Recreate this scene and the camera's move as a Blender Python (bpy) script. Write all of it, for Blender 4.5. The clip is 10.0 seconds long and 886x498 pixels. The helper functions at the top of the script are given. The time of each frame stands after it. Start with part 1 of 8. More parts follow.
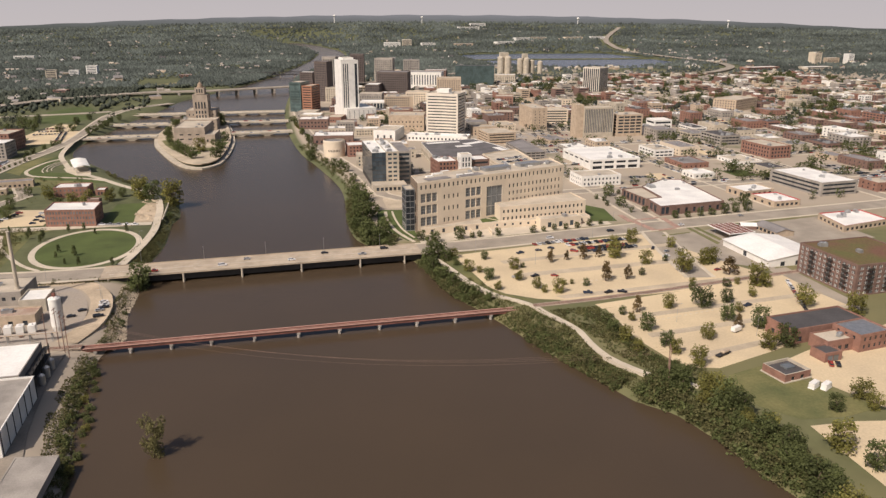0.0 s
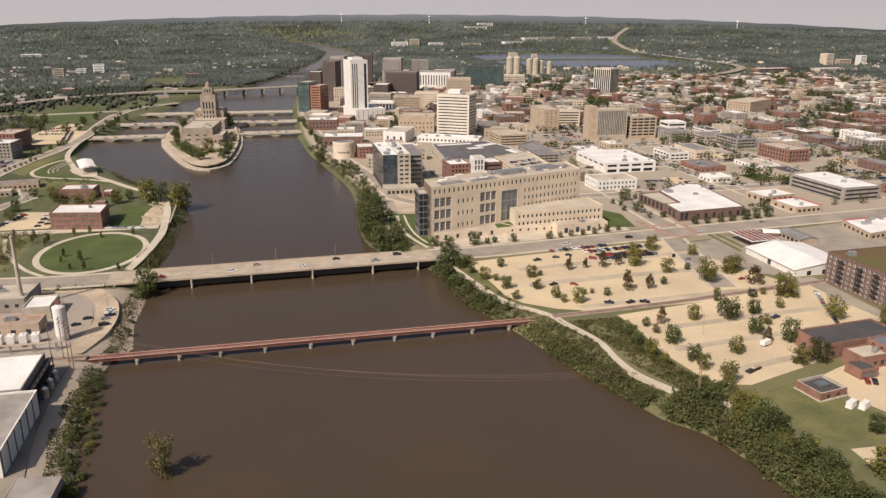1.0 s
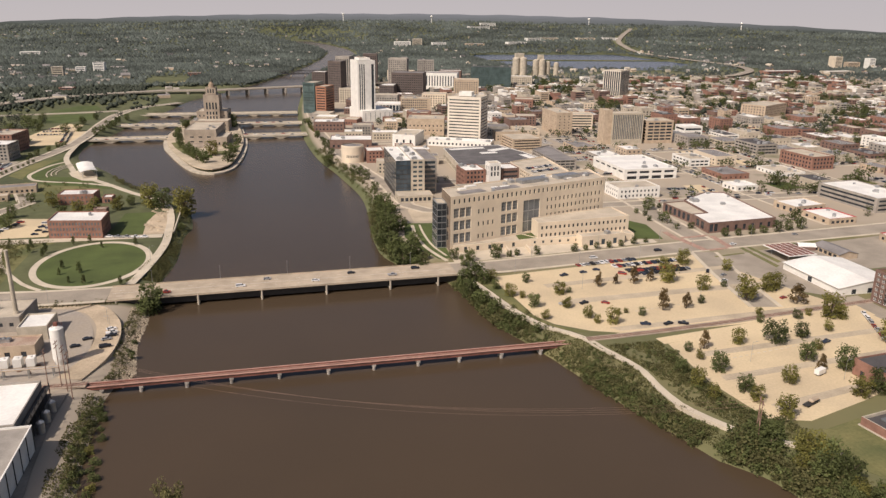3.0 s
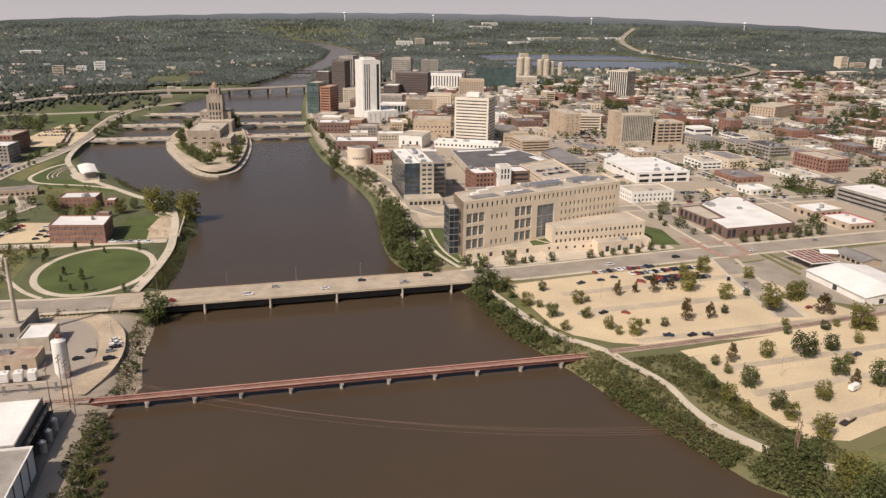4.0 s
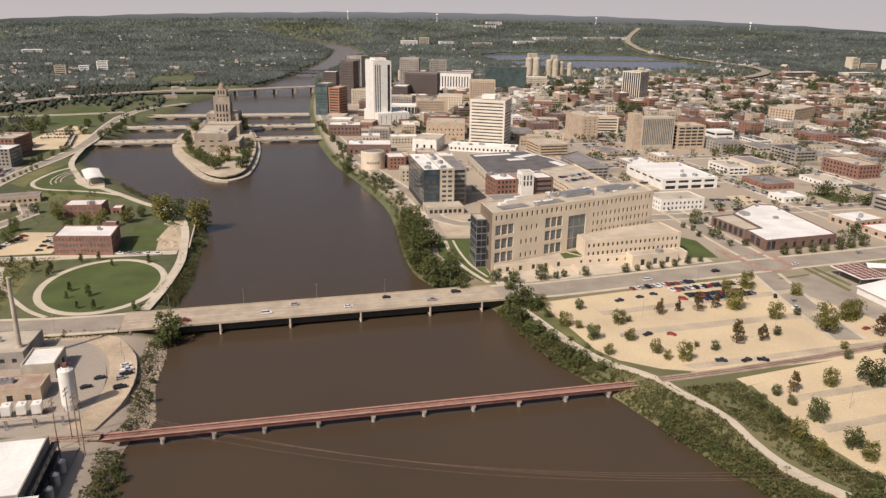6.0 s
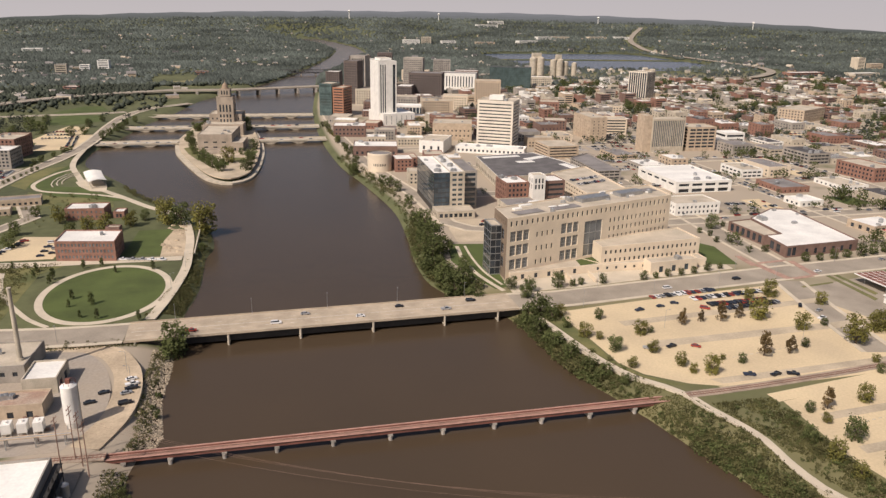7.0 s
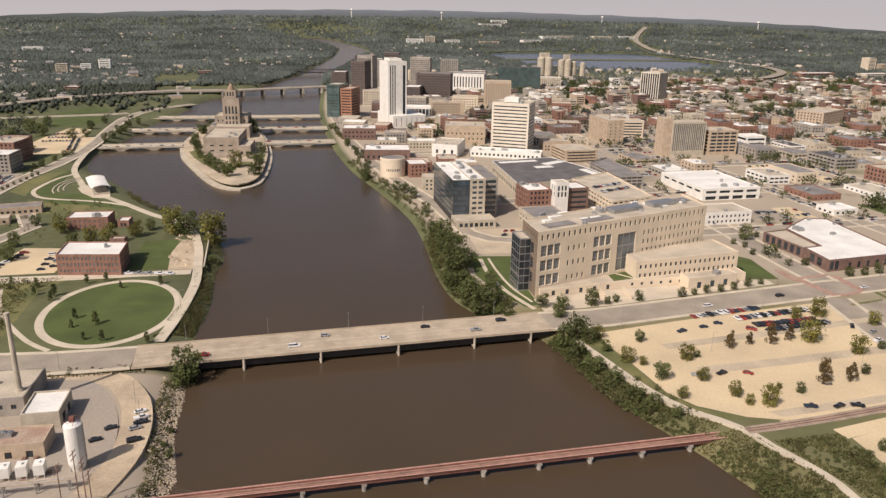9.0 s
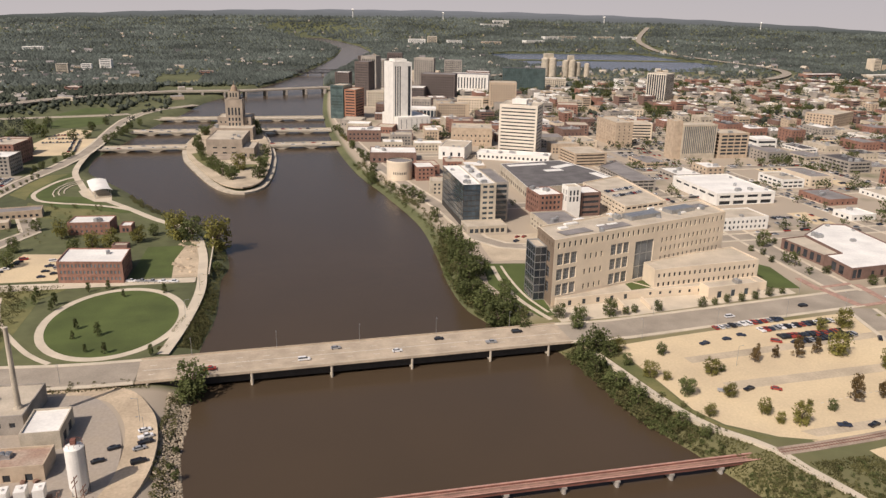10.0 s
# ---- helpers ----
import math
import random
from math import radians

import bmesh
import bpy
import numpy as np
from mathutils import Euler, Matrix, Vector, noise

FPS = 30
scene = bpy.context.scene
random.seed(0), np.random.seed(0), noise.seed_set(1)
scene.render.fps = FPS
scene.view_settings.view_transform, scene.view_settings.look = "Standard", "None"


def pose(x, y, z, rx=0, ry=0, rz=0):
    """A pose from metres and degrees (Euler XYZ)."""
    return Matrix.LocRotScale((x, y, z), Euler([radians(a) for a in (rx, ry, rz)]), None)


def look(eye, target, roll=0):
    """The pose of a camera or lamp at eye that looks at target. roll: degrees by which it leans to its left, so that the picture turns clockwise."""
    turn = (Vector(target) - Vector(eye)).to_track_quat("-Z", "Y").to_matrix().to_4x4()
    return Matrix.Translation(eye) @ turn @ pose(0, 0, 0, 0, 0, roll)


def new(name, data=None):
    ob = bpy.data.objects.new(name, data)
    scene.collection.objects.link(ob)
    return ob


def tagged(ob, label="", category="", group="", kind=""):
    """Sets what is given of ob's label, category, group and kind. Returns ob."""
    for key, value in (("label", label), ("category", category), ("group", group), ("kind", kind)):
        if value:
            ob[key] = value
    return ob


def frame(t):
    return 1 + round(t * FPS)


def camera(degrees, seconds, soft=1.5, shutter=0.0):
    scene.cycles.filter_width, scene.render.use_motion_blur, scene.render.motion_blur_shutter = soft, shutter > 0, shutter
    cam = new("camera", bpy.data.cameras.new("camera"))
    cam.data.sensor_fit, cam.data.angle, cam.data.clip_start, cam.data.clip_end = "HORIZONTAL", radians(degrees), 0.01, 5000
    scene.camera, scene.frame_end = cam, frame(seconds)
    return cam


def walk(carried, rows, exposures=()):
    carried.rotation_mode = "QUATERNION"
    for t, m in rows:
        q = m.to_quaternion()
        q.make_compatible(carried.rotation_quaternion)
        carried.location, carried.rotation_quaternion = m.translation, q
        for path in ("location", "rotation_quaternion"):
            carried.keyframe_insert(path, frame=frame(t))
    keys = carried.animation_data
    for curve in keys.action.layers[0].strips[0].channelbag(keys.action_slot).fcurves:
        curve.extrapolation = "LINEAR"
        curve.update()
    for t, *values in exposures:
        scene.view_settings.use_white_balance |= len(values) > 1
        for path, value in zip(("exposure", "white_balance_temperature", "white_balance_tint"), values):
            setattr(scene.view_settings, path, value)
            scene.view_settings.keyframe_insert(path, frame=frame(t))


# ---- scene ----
cam = camera(60.7, 10.0, soft=1.4)
# seconds, eye, target, roll
PATH = [
    (0, (-101.833, -518.934, 154.787), (-101.401, -517.075, 154.188), 0.1),
    (0.5, (-103.215, -511.093, 154.804), (-102.794, -509.231, 154.205), 0.2),
    (1, (-104.711, -503.307, 154.815), (-104.292, -501.445, 154.215), 0.3),
    (1.5, (-106.262, -495.549, 154.832), (-105.842, -493.688, 154.232), 0.4),
    (2, (-107.969, -487.782, 154.836), (-107.548, -485.921, 154.236), 0.5),
    (2.5, (-109.929, -479.946, 154.837), (-109.507, -478.086, 154.237), 0.6),
    (4, (-116.696, -456.216, 154.855), (-116.274, -454.357, 154.253), 0.8),
    (4.5, (-119.09, -448.339, 154.863), (-118.668, -446.479, 154.26), 0.8),
    (5, (-121.571, -440.495, 154.871), (-121.15, -438.635, 154.267), 0.9),
    (5.5, (-124.06, -432.667, 154.882), (-123.639, -430.807, 154.278), 0.9),
    (7, (-131.271, -409.312, 154.912), (-130.85, -407.454, 154.306), 1.0),
    (7.5, (-133.519, -401.566, 154.924), (-133.097, -399.708, 154.317), 1.1),
    (8, (-135.591, -393.844, 154.963), (-135.169, -391.986, 154.355), 1.1),
    (8.5, (-137.556, -386.186, 155.018), (-137.134, -384.328, 154.41), 1.1),
    (9, (-139.501, -378.594, 155.077), (-139.08, -376.736, 154.468), 1.1),
    (9.5, (-141.44, -371.038, 155.125), (-141.019, -369.18, 154.516), 1.1),
    (10, (-143.42, -363.478, 155.159), (-142.999, -361.62, 154.55), 1.2),
]
walk(cam, [(t, look(eye, target, roll)) for t, eye, target, roll in PATH],
     exposures=[(0, 0.05, 6500, 17), (10, 0.05, 6500, 17)])

# ---- world, sun, exposure ----
SUN_FROM = Vector((-0.55, -0.42, 0.72)).normalized()   # towards the sun
world = bpy.data.worlds.new("sky")
scene.world = world
world.use_nodes = True
wn = world.node_tree
sky = wn.nodes.new("ShaderNodeTexSky")
sky.sky_type = "NISHITA"
sky.sun_disc = False
sky.sun_elevation = math.asin(SUN_FROM.z)
sky.sun_rotation = math.atan2(SUN_FROM.x, SUN_FROM.y)
sky.air_density, sky.dust_density, sky.ozone_density = 1.0, 3.5, 1.0
wn.links.new(sky.outputs[0], wn.nodes["Background"].inputs[0])
wn.nodes["Background"].inputs[1].default_value = 0.072
sun = new("sun", bpy.data.lights.new("sun", "SUN"))
sun.data.energy, sun.data.angle, sun.data.color = 4.0, radians(0.5), (1.0, 0.93, 0.82)
sun.matrix_world = look((0, 0, 300), Vector((0, 0, 300)) - SUN_FROM)
scene.view_settings.exposure = 0.0
rng = random.Random(7)
nrg = np.random.default_rng(7)


# ---- materials ----
def material(name, color, rough=0.85, scale=0.4, vary=0.25, fine=6.0, bump=0.0, metal=0.0, tint=None, per_object=0.0, spec=0.4):
    """A surface with broad stains and fine grain, in world metres."""
    m = bpy.data.materials.new(name)
    m.use_nodes = True
    nt = m.node_tree
    b = nt.nodes["Principled BSDF"]
    geo = nt.nodes.new("ShaderNodeNewGeometry")
    big = nt.nodes.new("ShaderNodeTexNoise")
    big.inputs["Scale"].default_value, big.inputs["Detail"].default_value = scale, 5
    small = nt.nodes.new("ShaderNodeTexNoise")
    small.inputs["Scale"].default_value, small.inputs["Detail"].default_value = fine, 3
    for n in (big, small):
        nt.links.new(geo.outputs["Position"], n.inputs["Vector"])
    mix = nt.nodes.new("ShaderNodeMix")
    mix.data_type = "RGBA"
    other = tint or tuple(c * (1 - vary) for c in color)
    mix.inputs[6].default_value = (*[min(1, c * (1 + vary * 0.35)) for c in color], 1)
    mix.inputs[7].default_value = (*other, 1)
    ramp = nt.nodes.new("ShaderNodeMapRange")
    ramp.inputs[1].default_value, ramp.inputs[2].default_value = 0.35, 0.68
    nt.links.new(big.outputs[0], ramp.inputs[0])
    nt.links.new(ramp.outputs[0], mix.inputs[0])
    hsv = nt.nodes.new("ShaderNodeHueSaturation")
    gr = nt.nodes.new("ShaderNodeMapRange")
    gr.inputs[1].default_value, gr.inputs[2].default_value = 0.3, 0.7
    gr.inputs[3].default_value, gr.inputs[4].default_value = 1 - vary * 0.4, 1 + vary * 0.4
    nt.links.new(small.outputs[0], gr.inputs[0])
    val = gr.outputs[0]
    if per_object:
        info = nt.nodes.new("ShaderNodeObjectInfo")
        pr = nt.nodes.new("ShaderNodeMapRange")
        pr.inputs[3].default_value, pr.inputs[4].default_value = 1 - per_object, 1 + per_object
        nt.links.new(info.outputs["Random"], pr.inputs[0])
        mul = nt.nodes.new("ShaderNodeMath")
        mul.operation = "MULTIPLY"
        nt.links.new(val, mul.inputs[0])
        nt.links.new(pr.outputs[0], mul.inputs[1])
        val = mul.outputs[0]
    nt.links.new(val, hsv.inputs["Value"])
    nt.links.new(mix.outputs[2], hsv.inputs["Color"])
    nt.links.new(hsv.outputs[0], b.inputs["Base Color"])
    b.inputs["Roughness"].default_value, b.inputs["Metallic"].default_value = rough, metal
    b.inputs["Specular IOR Level"].default_value = spec
    if bump:
        bp = nt.nodes.new("ShaderNodeBump")
        bp.inputs["Strength"].default_value, bp.inputs["Distance"].default_value = min(1, bump), bump
        nt.links.new(small.outputs[0], bp.inputs["Height"])
        nt.links.new(bp.outputs[0], b.inputs["Normal"])
    return m


def island_vary(m, amount):
    """Lets each loose piece of a joined mesh differ a little in value."""
    nt = m.node_tree
    hsv = next(n for n in nt.nodes if n.type == "HUE_SAT")
    geo = next(n for n in nt.nodes if n.type == "NEW_GEOMETRY")
    pr = nt.nodes.new("ShaderNodeMapRange")
    pr.inputs[3].default_value, pr.inputs[4].default_value = 1 - amount, 1 + amount
    nt.links.new(geo.outputs["Random Per Island"], pr.inputs[0])
    mul = nt.nodes.new("ShaderNodeMath")
    mul.operation = "MULTIPLY"
    old = hsv.inputs["Value"].links[0].from_socket
    nt.links.new(old, mul.inputs[0])
    nt.links.new(pr.outputs[0], mul.inputs[1])
    nt.links.new(mul.outputs[0], hsv.inputs["Value"])
    return m


def leafy(m, amount=0.4):
    """Lets light through thin leaves."""
    nt = m.node_tree
    b, out = nt.nodes["Principled BSDF"], nt.nodes["Material Output"]
    tr, mix = nt.nodes.new("ShaderNodeBsdfTranslucent"), nt.nodes.new("ShaderNodeMixShader")
    mix.inputs[0].default_value = amount
    hsv = next(n for n in nt.nodes if n.type == "HUE_SAT")
    nt.links.new(hsv.outputs[0], tr.inputs[0])
    nt.links.new(b.outputs[0], mix.inputs[1])
    nt.links.new(tr.outputs[0], mix.inputs[2])
    nt.links.new(mix.outputs[0], out.inputs[0])
    return m


M = dict(
    limestone=material("limestone", (0.69, 0.58, 0.435), 0.85, 0.08, 0.12, 1.5, 0.05),
    limestone_dark=material("brown_stone", (0.30, 0.22, 0.15), 0.8, 0.1, 0.15, 1.5, 0.05),
    brown_cladding=material("brown_cladding", (0.22, 0.165, 0.115), 0.85, 0.1, 0.15, 1.5, 0.04),
    lane=material("worn_gravel", (0.50, 0.41, 0.29), 0.95, 0.05, 0.25, 0.9, 0.02),
    grey_yard=material("worn_yard", (0.31, 0.27, 0.225), 0.95, 0.05, 0.22, 0.8, 0.02, tint=(0.36, 0.30, 0.23)),
    yard=material("dusty_yard", (0.27, 0.23, 0.18), 0.95, 0.05, 0.3, 0.8, 0.03),
    concrete=material("concrete", (0.50, 0.435, 0.335), 0.9, 0.15, 0.22, 2.0, 0.03),
    umber=material("umber_brick", (0.125, 0.098, 0.085), 0.85, 0.2, 0.2, 3.0),
    ballast=material("rusty_ballast", (0.36, 0.28, 0.21), 0.95, 0.2, 0.3, 1.5, 0.05),
    deck=material("bridge_concrete", (0.45, 0.365, 0.265), 0.9, 0.12, 0.2, 1.2, 0.03),
    grey_concrete=material("grey_concrete", (0.34, 0.305, 0.26), 0.9, 0.12, 0.25, 1.6, 0.03),
    asphalt=material("worn_asphalt", (0.34, 0.29, 0.225), 0.92, 0.06, 0.22, 1.4, 0.02),
    asphalt_dark=material("asphalt", (0.095, 0.09, 0.085), 0.9, 0.08, 0.3, 1.5, 0.02),
    gravel=material("pale_gravel", (0.61, 0.485, 0.30), 0.95, 0.03, 0.18, 0.9, 0.04, tint=(0.53, 0.42, 0.27)),
    dirt=material("bare_earth", (0.50, 0.395, 0.27), 0.95, 0.06, 0.3, 0.8, 0.05),
    path=material("path_concrete", (0.57, 0.49, 0.37), 0.9, 0.08, 0.15, 1.5, 0.02),
    lawn=material("lawn", (0.082, 0.106, 0.028), 0.95, 0.05, 0.25, 1.5, 0.05),
    dry_grass=material("dry_grass", (0.27, 0.22, 0.11), 0.95, 0.05, 0.3, 0.8, 0.1, tint=(0.17, 0.16, 0.07)),
    rough_grass=material("rough_grass", (0.165, 0.15, 0.058), 0.95, 0.05, 0.4, 0.8, 0.1, tint=(0.10, 0.11, 0.04)),
    brick=material("red_brick", (0.28, 0.15, 0.108), 0.88, 0.3, 0.25, 4.0, 0.03),
    brick_brown=material("brown_brick", (0.20, 0.125, 0.098), 0.88, 0.3, 0.22, 4.0, 0.03),
    brick_tan=material("tan_brick", (0.49, 0.385, 0.275), 0.88, 0.25, 0.2, 4.0, 0.03),
    brick_orange=material("orange_panel", (0.36, 0.175, 0.105), 0.7, 0.2, 0.15, 3.0),
    white_paint=material("white_paint", (0.78, 0.75, 0.68), 0.6, 0.2, 0.1, 2.0),
    white_roof=material("white_membrane", (0.80, 0.77, 0.70), 0.7, 0.06, 0.16, 0.8),
    tan_roof=material("tan_gravel_roof", (0.50, 0.43, 0.33), 0.95, 0.08, 0.2, 1.2),
    grey_roof=material("grey_roof", (0.24, 0.22, 0.205), 0.9, 0.08, 0.25, 1.0),
    slate_roof=material("slate_roof", (0.135, 0.125, 0.12), 0.9, 0.08, 0.3, 1.0),
    pavers=material("red_pavers", (0.40, 0.25, 0.19), 0.9, 0.3, 0.25, 3.0),
    dark_roof=material("dark_roof", (0.085, 0.078, 0.075), 0.85, 0.08, 0.25, 1.0),
    green_roof=material("planted_roof", (0.10, 0.095, 0.03), 0.95, 0.05, 0.5, 1.0, 0.1, tint=(0.16, 0.08, 0.05)),
    red_metal=material("red_metal", (0.42, 0.06, 0.05), 0.5, 0.3, 0.15, 2.0),
    steel=material("galvanised_steel", (0.45, 0.45, 0.44), 0.45, 0.5, 0.2, 3.0, metal=0.7),
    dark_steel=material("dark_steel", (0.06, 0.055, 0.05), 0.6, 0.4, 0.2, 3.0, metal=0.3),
    rust=material("rusty_red_steel", (0.21, 0.085, 0.06), 0.8, 0.2, 0.3, 2.0, 0.02),
    flange=material("worn_pink_steel", (0.46, 0.26, 0.20), 0.7, 0.3, 0.25, 2.0),
    timber=material("weathered_timber", (0.29, 0.18, 0.13), 0.9, 0.4, 0.3, 4.0, 0.03),
    glass=material("window_glass", (0.035, 0.042, 0.05), 0.08, 0.1, 0.3, 0.5, spec=0.6, per_object=0.35),
    blue_glass=material("curtain_glass", (0.055, 0.075, 0.09), 0.06, 0.1, 0.3, 0.5, spec=0.7, per_object=0.3),
    pale_glass=material("pale_glass", (0.16, 0.17, 0.17), 0.1, 0.1, 0.25, 0.5, spec=0.7, per_object=0.2),
    green_glass=material("green_glass", (0.085, 0.12, 0.115), 0.08, 0.1, 0.3, 0.5, spec=0.7, per_object=0.3),
    bark=material("bark", (0.13, 0.095, 0.065), 0.95, 0.8, 0.3, 6.0, 0.05),
    leaf=leafy(island_vary(material("leaves_green", (0.124, 0.142, 0.051), 0.7, 0.12, 0.3, 1.2, per_object=0.28, spec=0.2), 0.25)),
    leaf_yellow=leafy(island_vary(material("leaves_yellow_green", (0.225, 0.21, 0.06), 0.7, 0.12, 0.3, 1.2, per_object=0.2, spec=0.2), 0.25)),
    leaf_pale=leafy(island_vary(material("leaves_pale_green", (0.22, 0.20, 0.085), 0.75, 0.12, 0.3, 1.2, per_object=0.15, spec=0.2), 0.3)),
    leaf_autumn=leafy(island_vary(material("leaves_bronze", (0.165, 0.115, 0.05), 0.7, 0.12, 0.3, 1.2, per_object=0.2, spec=0.2), 0.25)),
    scrub=leafy(island_vary(material("scrub", (0.158, 0.15, 0.062), 0.8, 0.1, 0.35, 1.2, spec=0.2), 0.3)),
    cream_stone=material("cream_panels", (0.68, 0.61, 0.50), 0.8, 0.1, 0.12, 1.5, 0.03),
    rust_roof=material("rusty_roof", (0.30, 0.20, 0.145), 0.85, 0.15, 0.4, 1.2, 0.03, tint=(0.42, 0.33, 0.25)),
    memorial_stone=material("weathered_limestone", (0.37, 0.305, 0.235), 0.85, 0.1, 0.25, 1.5, 0.04),
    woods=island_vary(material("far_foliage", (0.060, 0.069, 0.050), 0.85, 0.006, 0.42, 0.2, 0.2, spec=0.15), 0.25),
    # paler, bluer copy of the foliage: distance haze put into the colour
    hazed_woods=island_vary(material("haze_tinted_foliage", (0.086, 0.099, 0.085), 0.9, 0.004, 0.5, 0.02, spec=0.1), 0.3),
    rock=island_vary(material("riprap", (0.42, 0.345, 0.245), 0.95, 0.5, 0.25, 3.0, 0.05), 0.3),
    car_white=material("white_car_paint", (0.75, 0.74, 0.72), 0.25, 0.5, 0.04, 3.0),
    car_black=material("black_car_paint", (0.02, 0.02, 0.024), 0.2, 0.5, 0.04, 3.0),
    car_red=material("red_car_paint", (0.33, 0.05, 0.035), 0.25, 0.5, 0.04, 3.0),
    car_silver=material("silver_car_paint", (0.42, 0.42, 0.42), 0.3, 0.5, 0.04, 3.0, metal=0.4),
    car_blue=material("blue_car_paint", (0.03, 0.04, 0.065), 0.25, 0.5, 0.04, 3.0),
    tyre=material("tyre_rubber", (0.02, 0.02, 0.02), 0.9, 1.0, 0.1, 5.0),
    paint=material("road_paint", (0.72, 0.69, 0.60), 0.8, 0.5, 0.2, 2.0),
)


def ground_material():
    """Grass and leaf litter, with dusty paved town soil towards the right bank."""
    m = material("ground", (0.112, 0.116, 0.05), 0.95, 0.006, 0.4, 0.12, 0.3, tint=(0.072, 0.08, 0.036))
    nt = m.node_tree
    b = nt.nodes["Principled BSDF"]
    geo = next(n for n in nt.nodes if n.type == "NEW_GEOMETRY")
    sep = nt.nodes.new("ShaderNodeSeparateXYZ")
    nt.links.new(geo.outputs["Position"], sep.inputs[0])
    wob = nt.nodes.new("ShaderNodeTexNoise")
    wob.inputs["Scale"].default_value, wob.inputs["Detail"].default_value = 0.012, 4
    nt.links.new(geo.outputs["Position"], wob.inputs["Vector"])

    def ramp(sock, a, z):
        r = nt.nodes.new("ShaderNodeMapRange")
        r.inputs[1].default_value, r.inputs[2].default_value = a, z
        nt.links.new(sock, r.inputs[0])
        return r.outputs[0]

    def mul(a, c):
        n = nt.nodes.new("ShaderNodeMath")
        n.operation = "MULTIPLY"
        nt.links.new(a, n.inputs[0])
        nt.links.new(c, n.inputs[1])
        return n.outputs[0]

    town = mul(mul(ramp(sep.outputs[0], -78, -62), mul(ramp(sep.outputs[1], 1500, 1150), ramp(sep.outputs[1], -66, -44))), ramp(wob.outputs[0], 0.24, 0.38))
    high = ramp(sep.outputs[2], -2.5, -0.8)
    town = mul(town, high)
    bank = mul(mul(ramp(sep.outputs[0], -177, -181), ramp(sep.outputs[0], -232, -226)), mul(ramp(sep.outputs[1], -54, -60), ramp(sep.outputs[1], -420, -410)))
    top = nt.nodes.new("ShaderNodeMath")
    top.operation = "MAXIMUM"
    nt.links.new(town, top.inputs[0])
    nt.links.new(bank, top.inputs[1])
    town = top.outputs[0]
    mix = nt.nodes.new("ShaderNodeMix")
    mix.data_type = "RGBA"
    mix.inputs[7].default_value = (0.38, 0.315, 0.235, 1)
    old = b.inputs["Base Color"].links[0].from_socket
    nt.links.new(old, mix.inputs[6])
    nt.links.new(town, mix.inputs[0])
    dry = nt.nodes.new("ShaderNodeMix")
    dry.data_type = "RGBA"
    dry.inputs[7].default_value = (0.185, 0.165, 0.075, 1)
    nt.links.new(mul(mul(ramp(sep.outputs[0], -60, -40), ramp(sep.outputs[1], 20, -20)), ramp(wob.outputs[0], 0.3, 0.62)), dry.inputs[0])
    nt.links.new(mix.outputs[2], dry.inputs[6])
    nt.links.new(dry.outputs[2], b.inputs["Base Color"])
    return m


def water_material():
    m = bpy.data.materials.new("muddy_water")
    m.use_nodes = True
    nt = m.node_tree
    b = nt.nodes["Principled BSDF"]
    geo = nt.nodes.new("ShaderNodeNewGeometry")
    n1 = nt.nodes.new("ShaderNodeTexNoise")
    n1.inputs["Scale"].default_value, n1.inputs["Detail"].default_value = 0.012, 3
    n2 = nt.nodes.new("ShaderNodeTexNoise")
    n2.inputs["Scale"].default_value, n2.inputs["Detail"].default_value = 0.9, 4
    for n in (n1, n2):
        nt.links.new(geo.outputs["Position"], n.inputs["Vector"])
    mix = nt.nodes.new("ShaderNodeMix")
    mix.data_type = "RGBA"
    mix.inputs[6].default_value = (0.082, 0.056, 0.033, 1)
    mix.inputs[7].default_value = (0.062, 0.0445, 0.028, 1)
    nt.links.new(n1.outputs[0], mix.inputs[0])
    nt.links.new(mix.outputs[2], b.inputs["Base Color"])
    b.inputs["Roughness"].default_value = 0.22
    b.inputs["IOR"].default_value = 1.33
    bp = nt.nodes.new("ShaderNodeBump")
    bp.inputs["Strength"].default_value, bp.inputs["Distance"].default_value = 0.35, 0.12
    nt.links.new(n2.outputs[0], bp.inputs["Height"])
    nt.links.new(bp.outputs[0], b.inputs["Normal"])
    return m


# ---- helpers for things and parts ----
def weld(verts, faces):
    """Joins corners that fall together."""
    seen, where, out = {}, [], []
    for v in verts:
        k = (round(v[0], 3), round(v[1], 3), round(v[2], 3))
        if k not in seen:
            seen[k] = len(out)
            out.append(v)
        where.append(seen[k])
    return out, [tuple(where[i] for i in f) for f in faces]


def mesh_of(name, verts, faces, mats, smooth=False, slots=None):
    me = bpy.data.meshes.new(name)
    me.from_pydata([tuple(v) for v in verts], [], faces)
    for m in (mats if isinstance(mats, (list, tuple)) else [mats]):
        me.materials.append(m)
    if slots is not None:
        me.polygons.foreach_set("material_index", slots)
    if smooth:
        me.polygons.foreach_set("use_smooth", [True] * len(me.polygons))
    me.update()
    return me


def thing(name, label, category, group="", kind="", at=None):
    ob = new(name)
    ob.empty_display_size = 0.5
    if at is not None:
        ob.matrix_world = at
    return tagged(ob, label, category, group, kind)


def part(name, data, parent, label="", at=None, kind=""):
    ob = new(name, data)
    ob.parent = parent
    if at is not None:
        ob.matrix_basis = at
    return tagged(ob, label, "", "", kind)


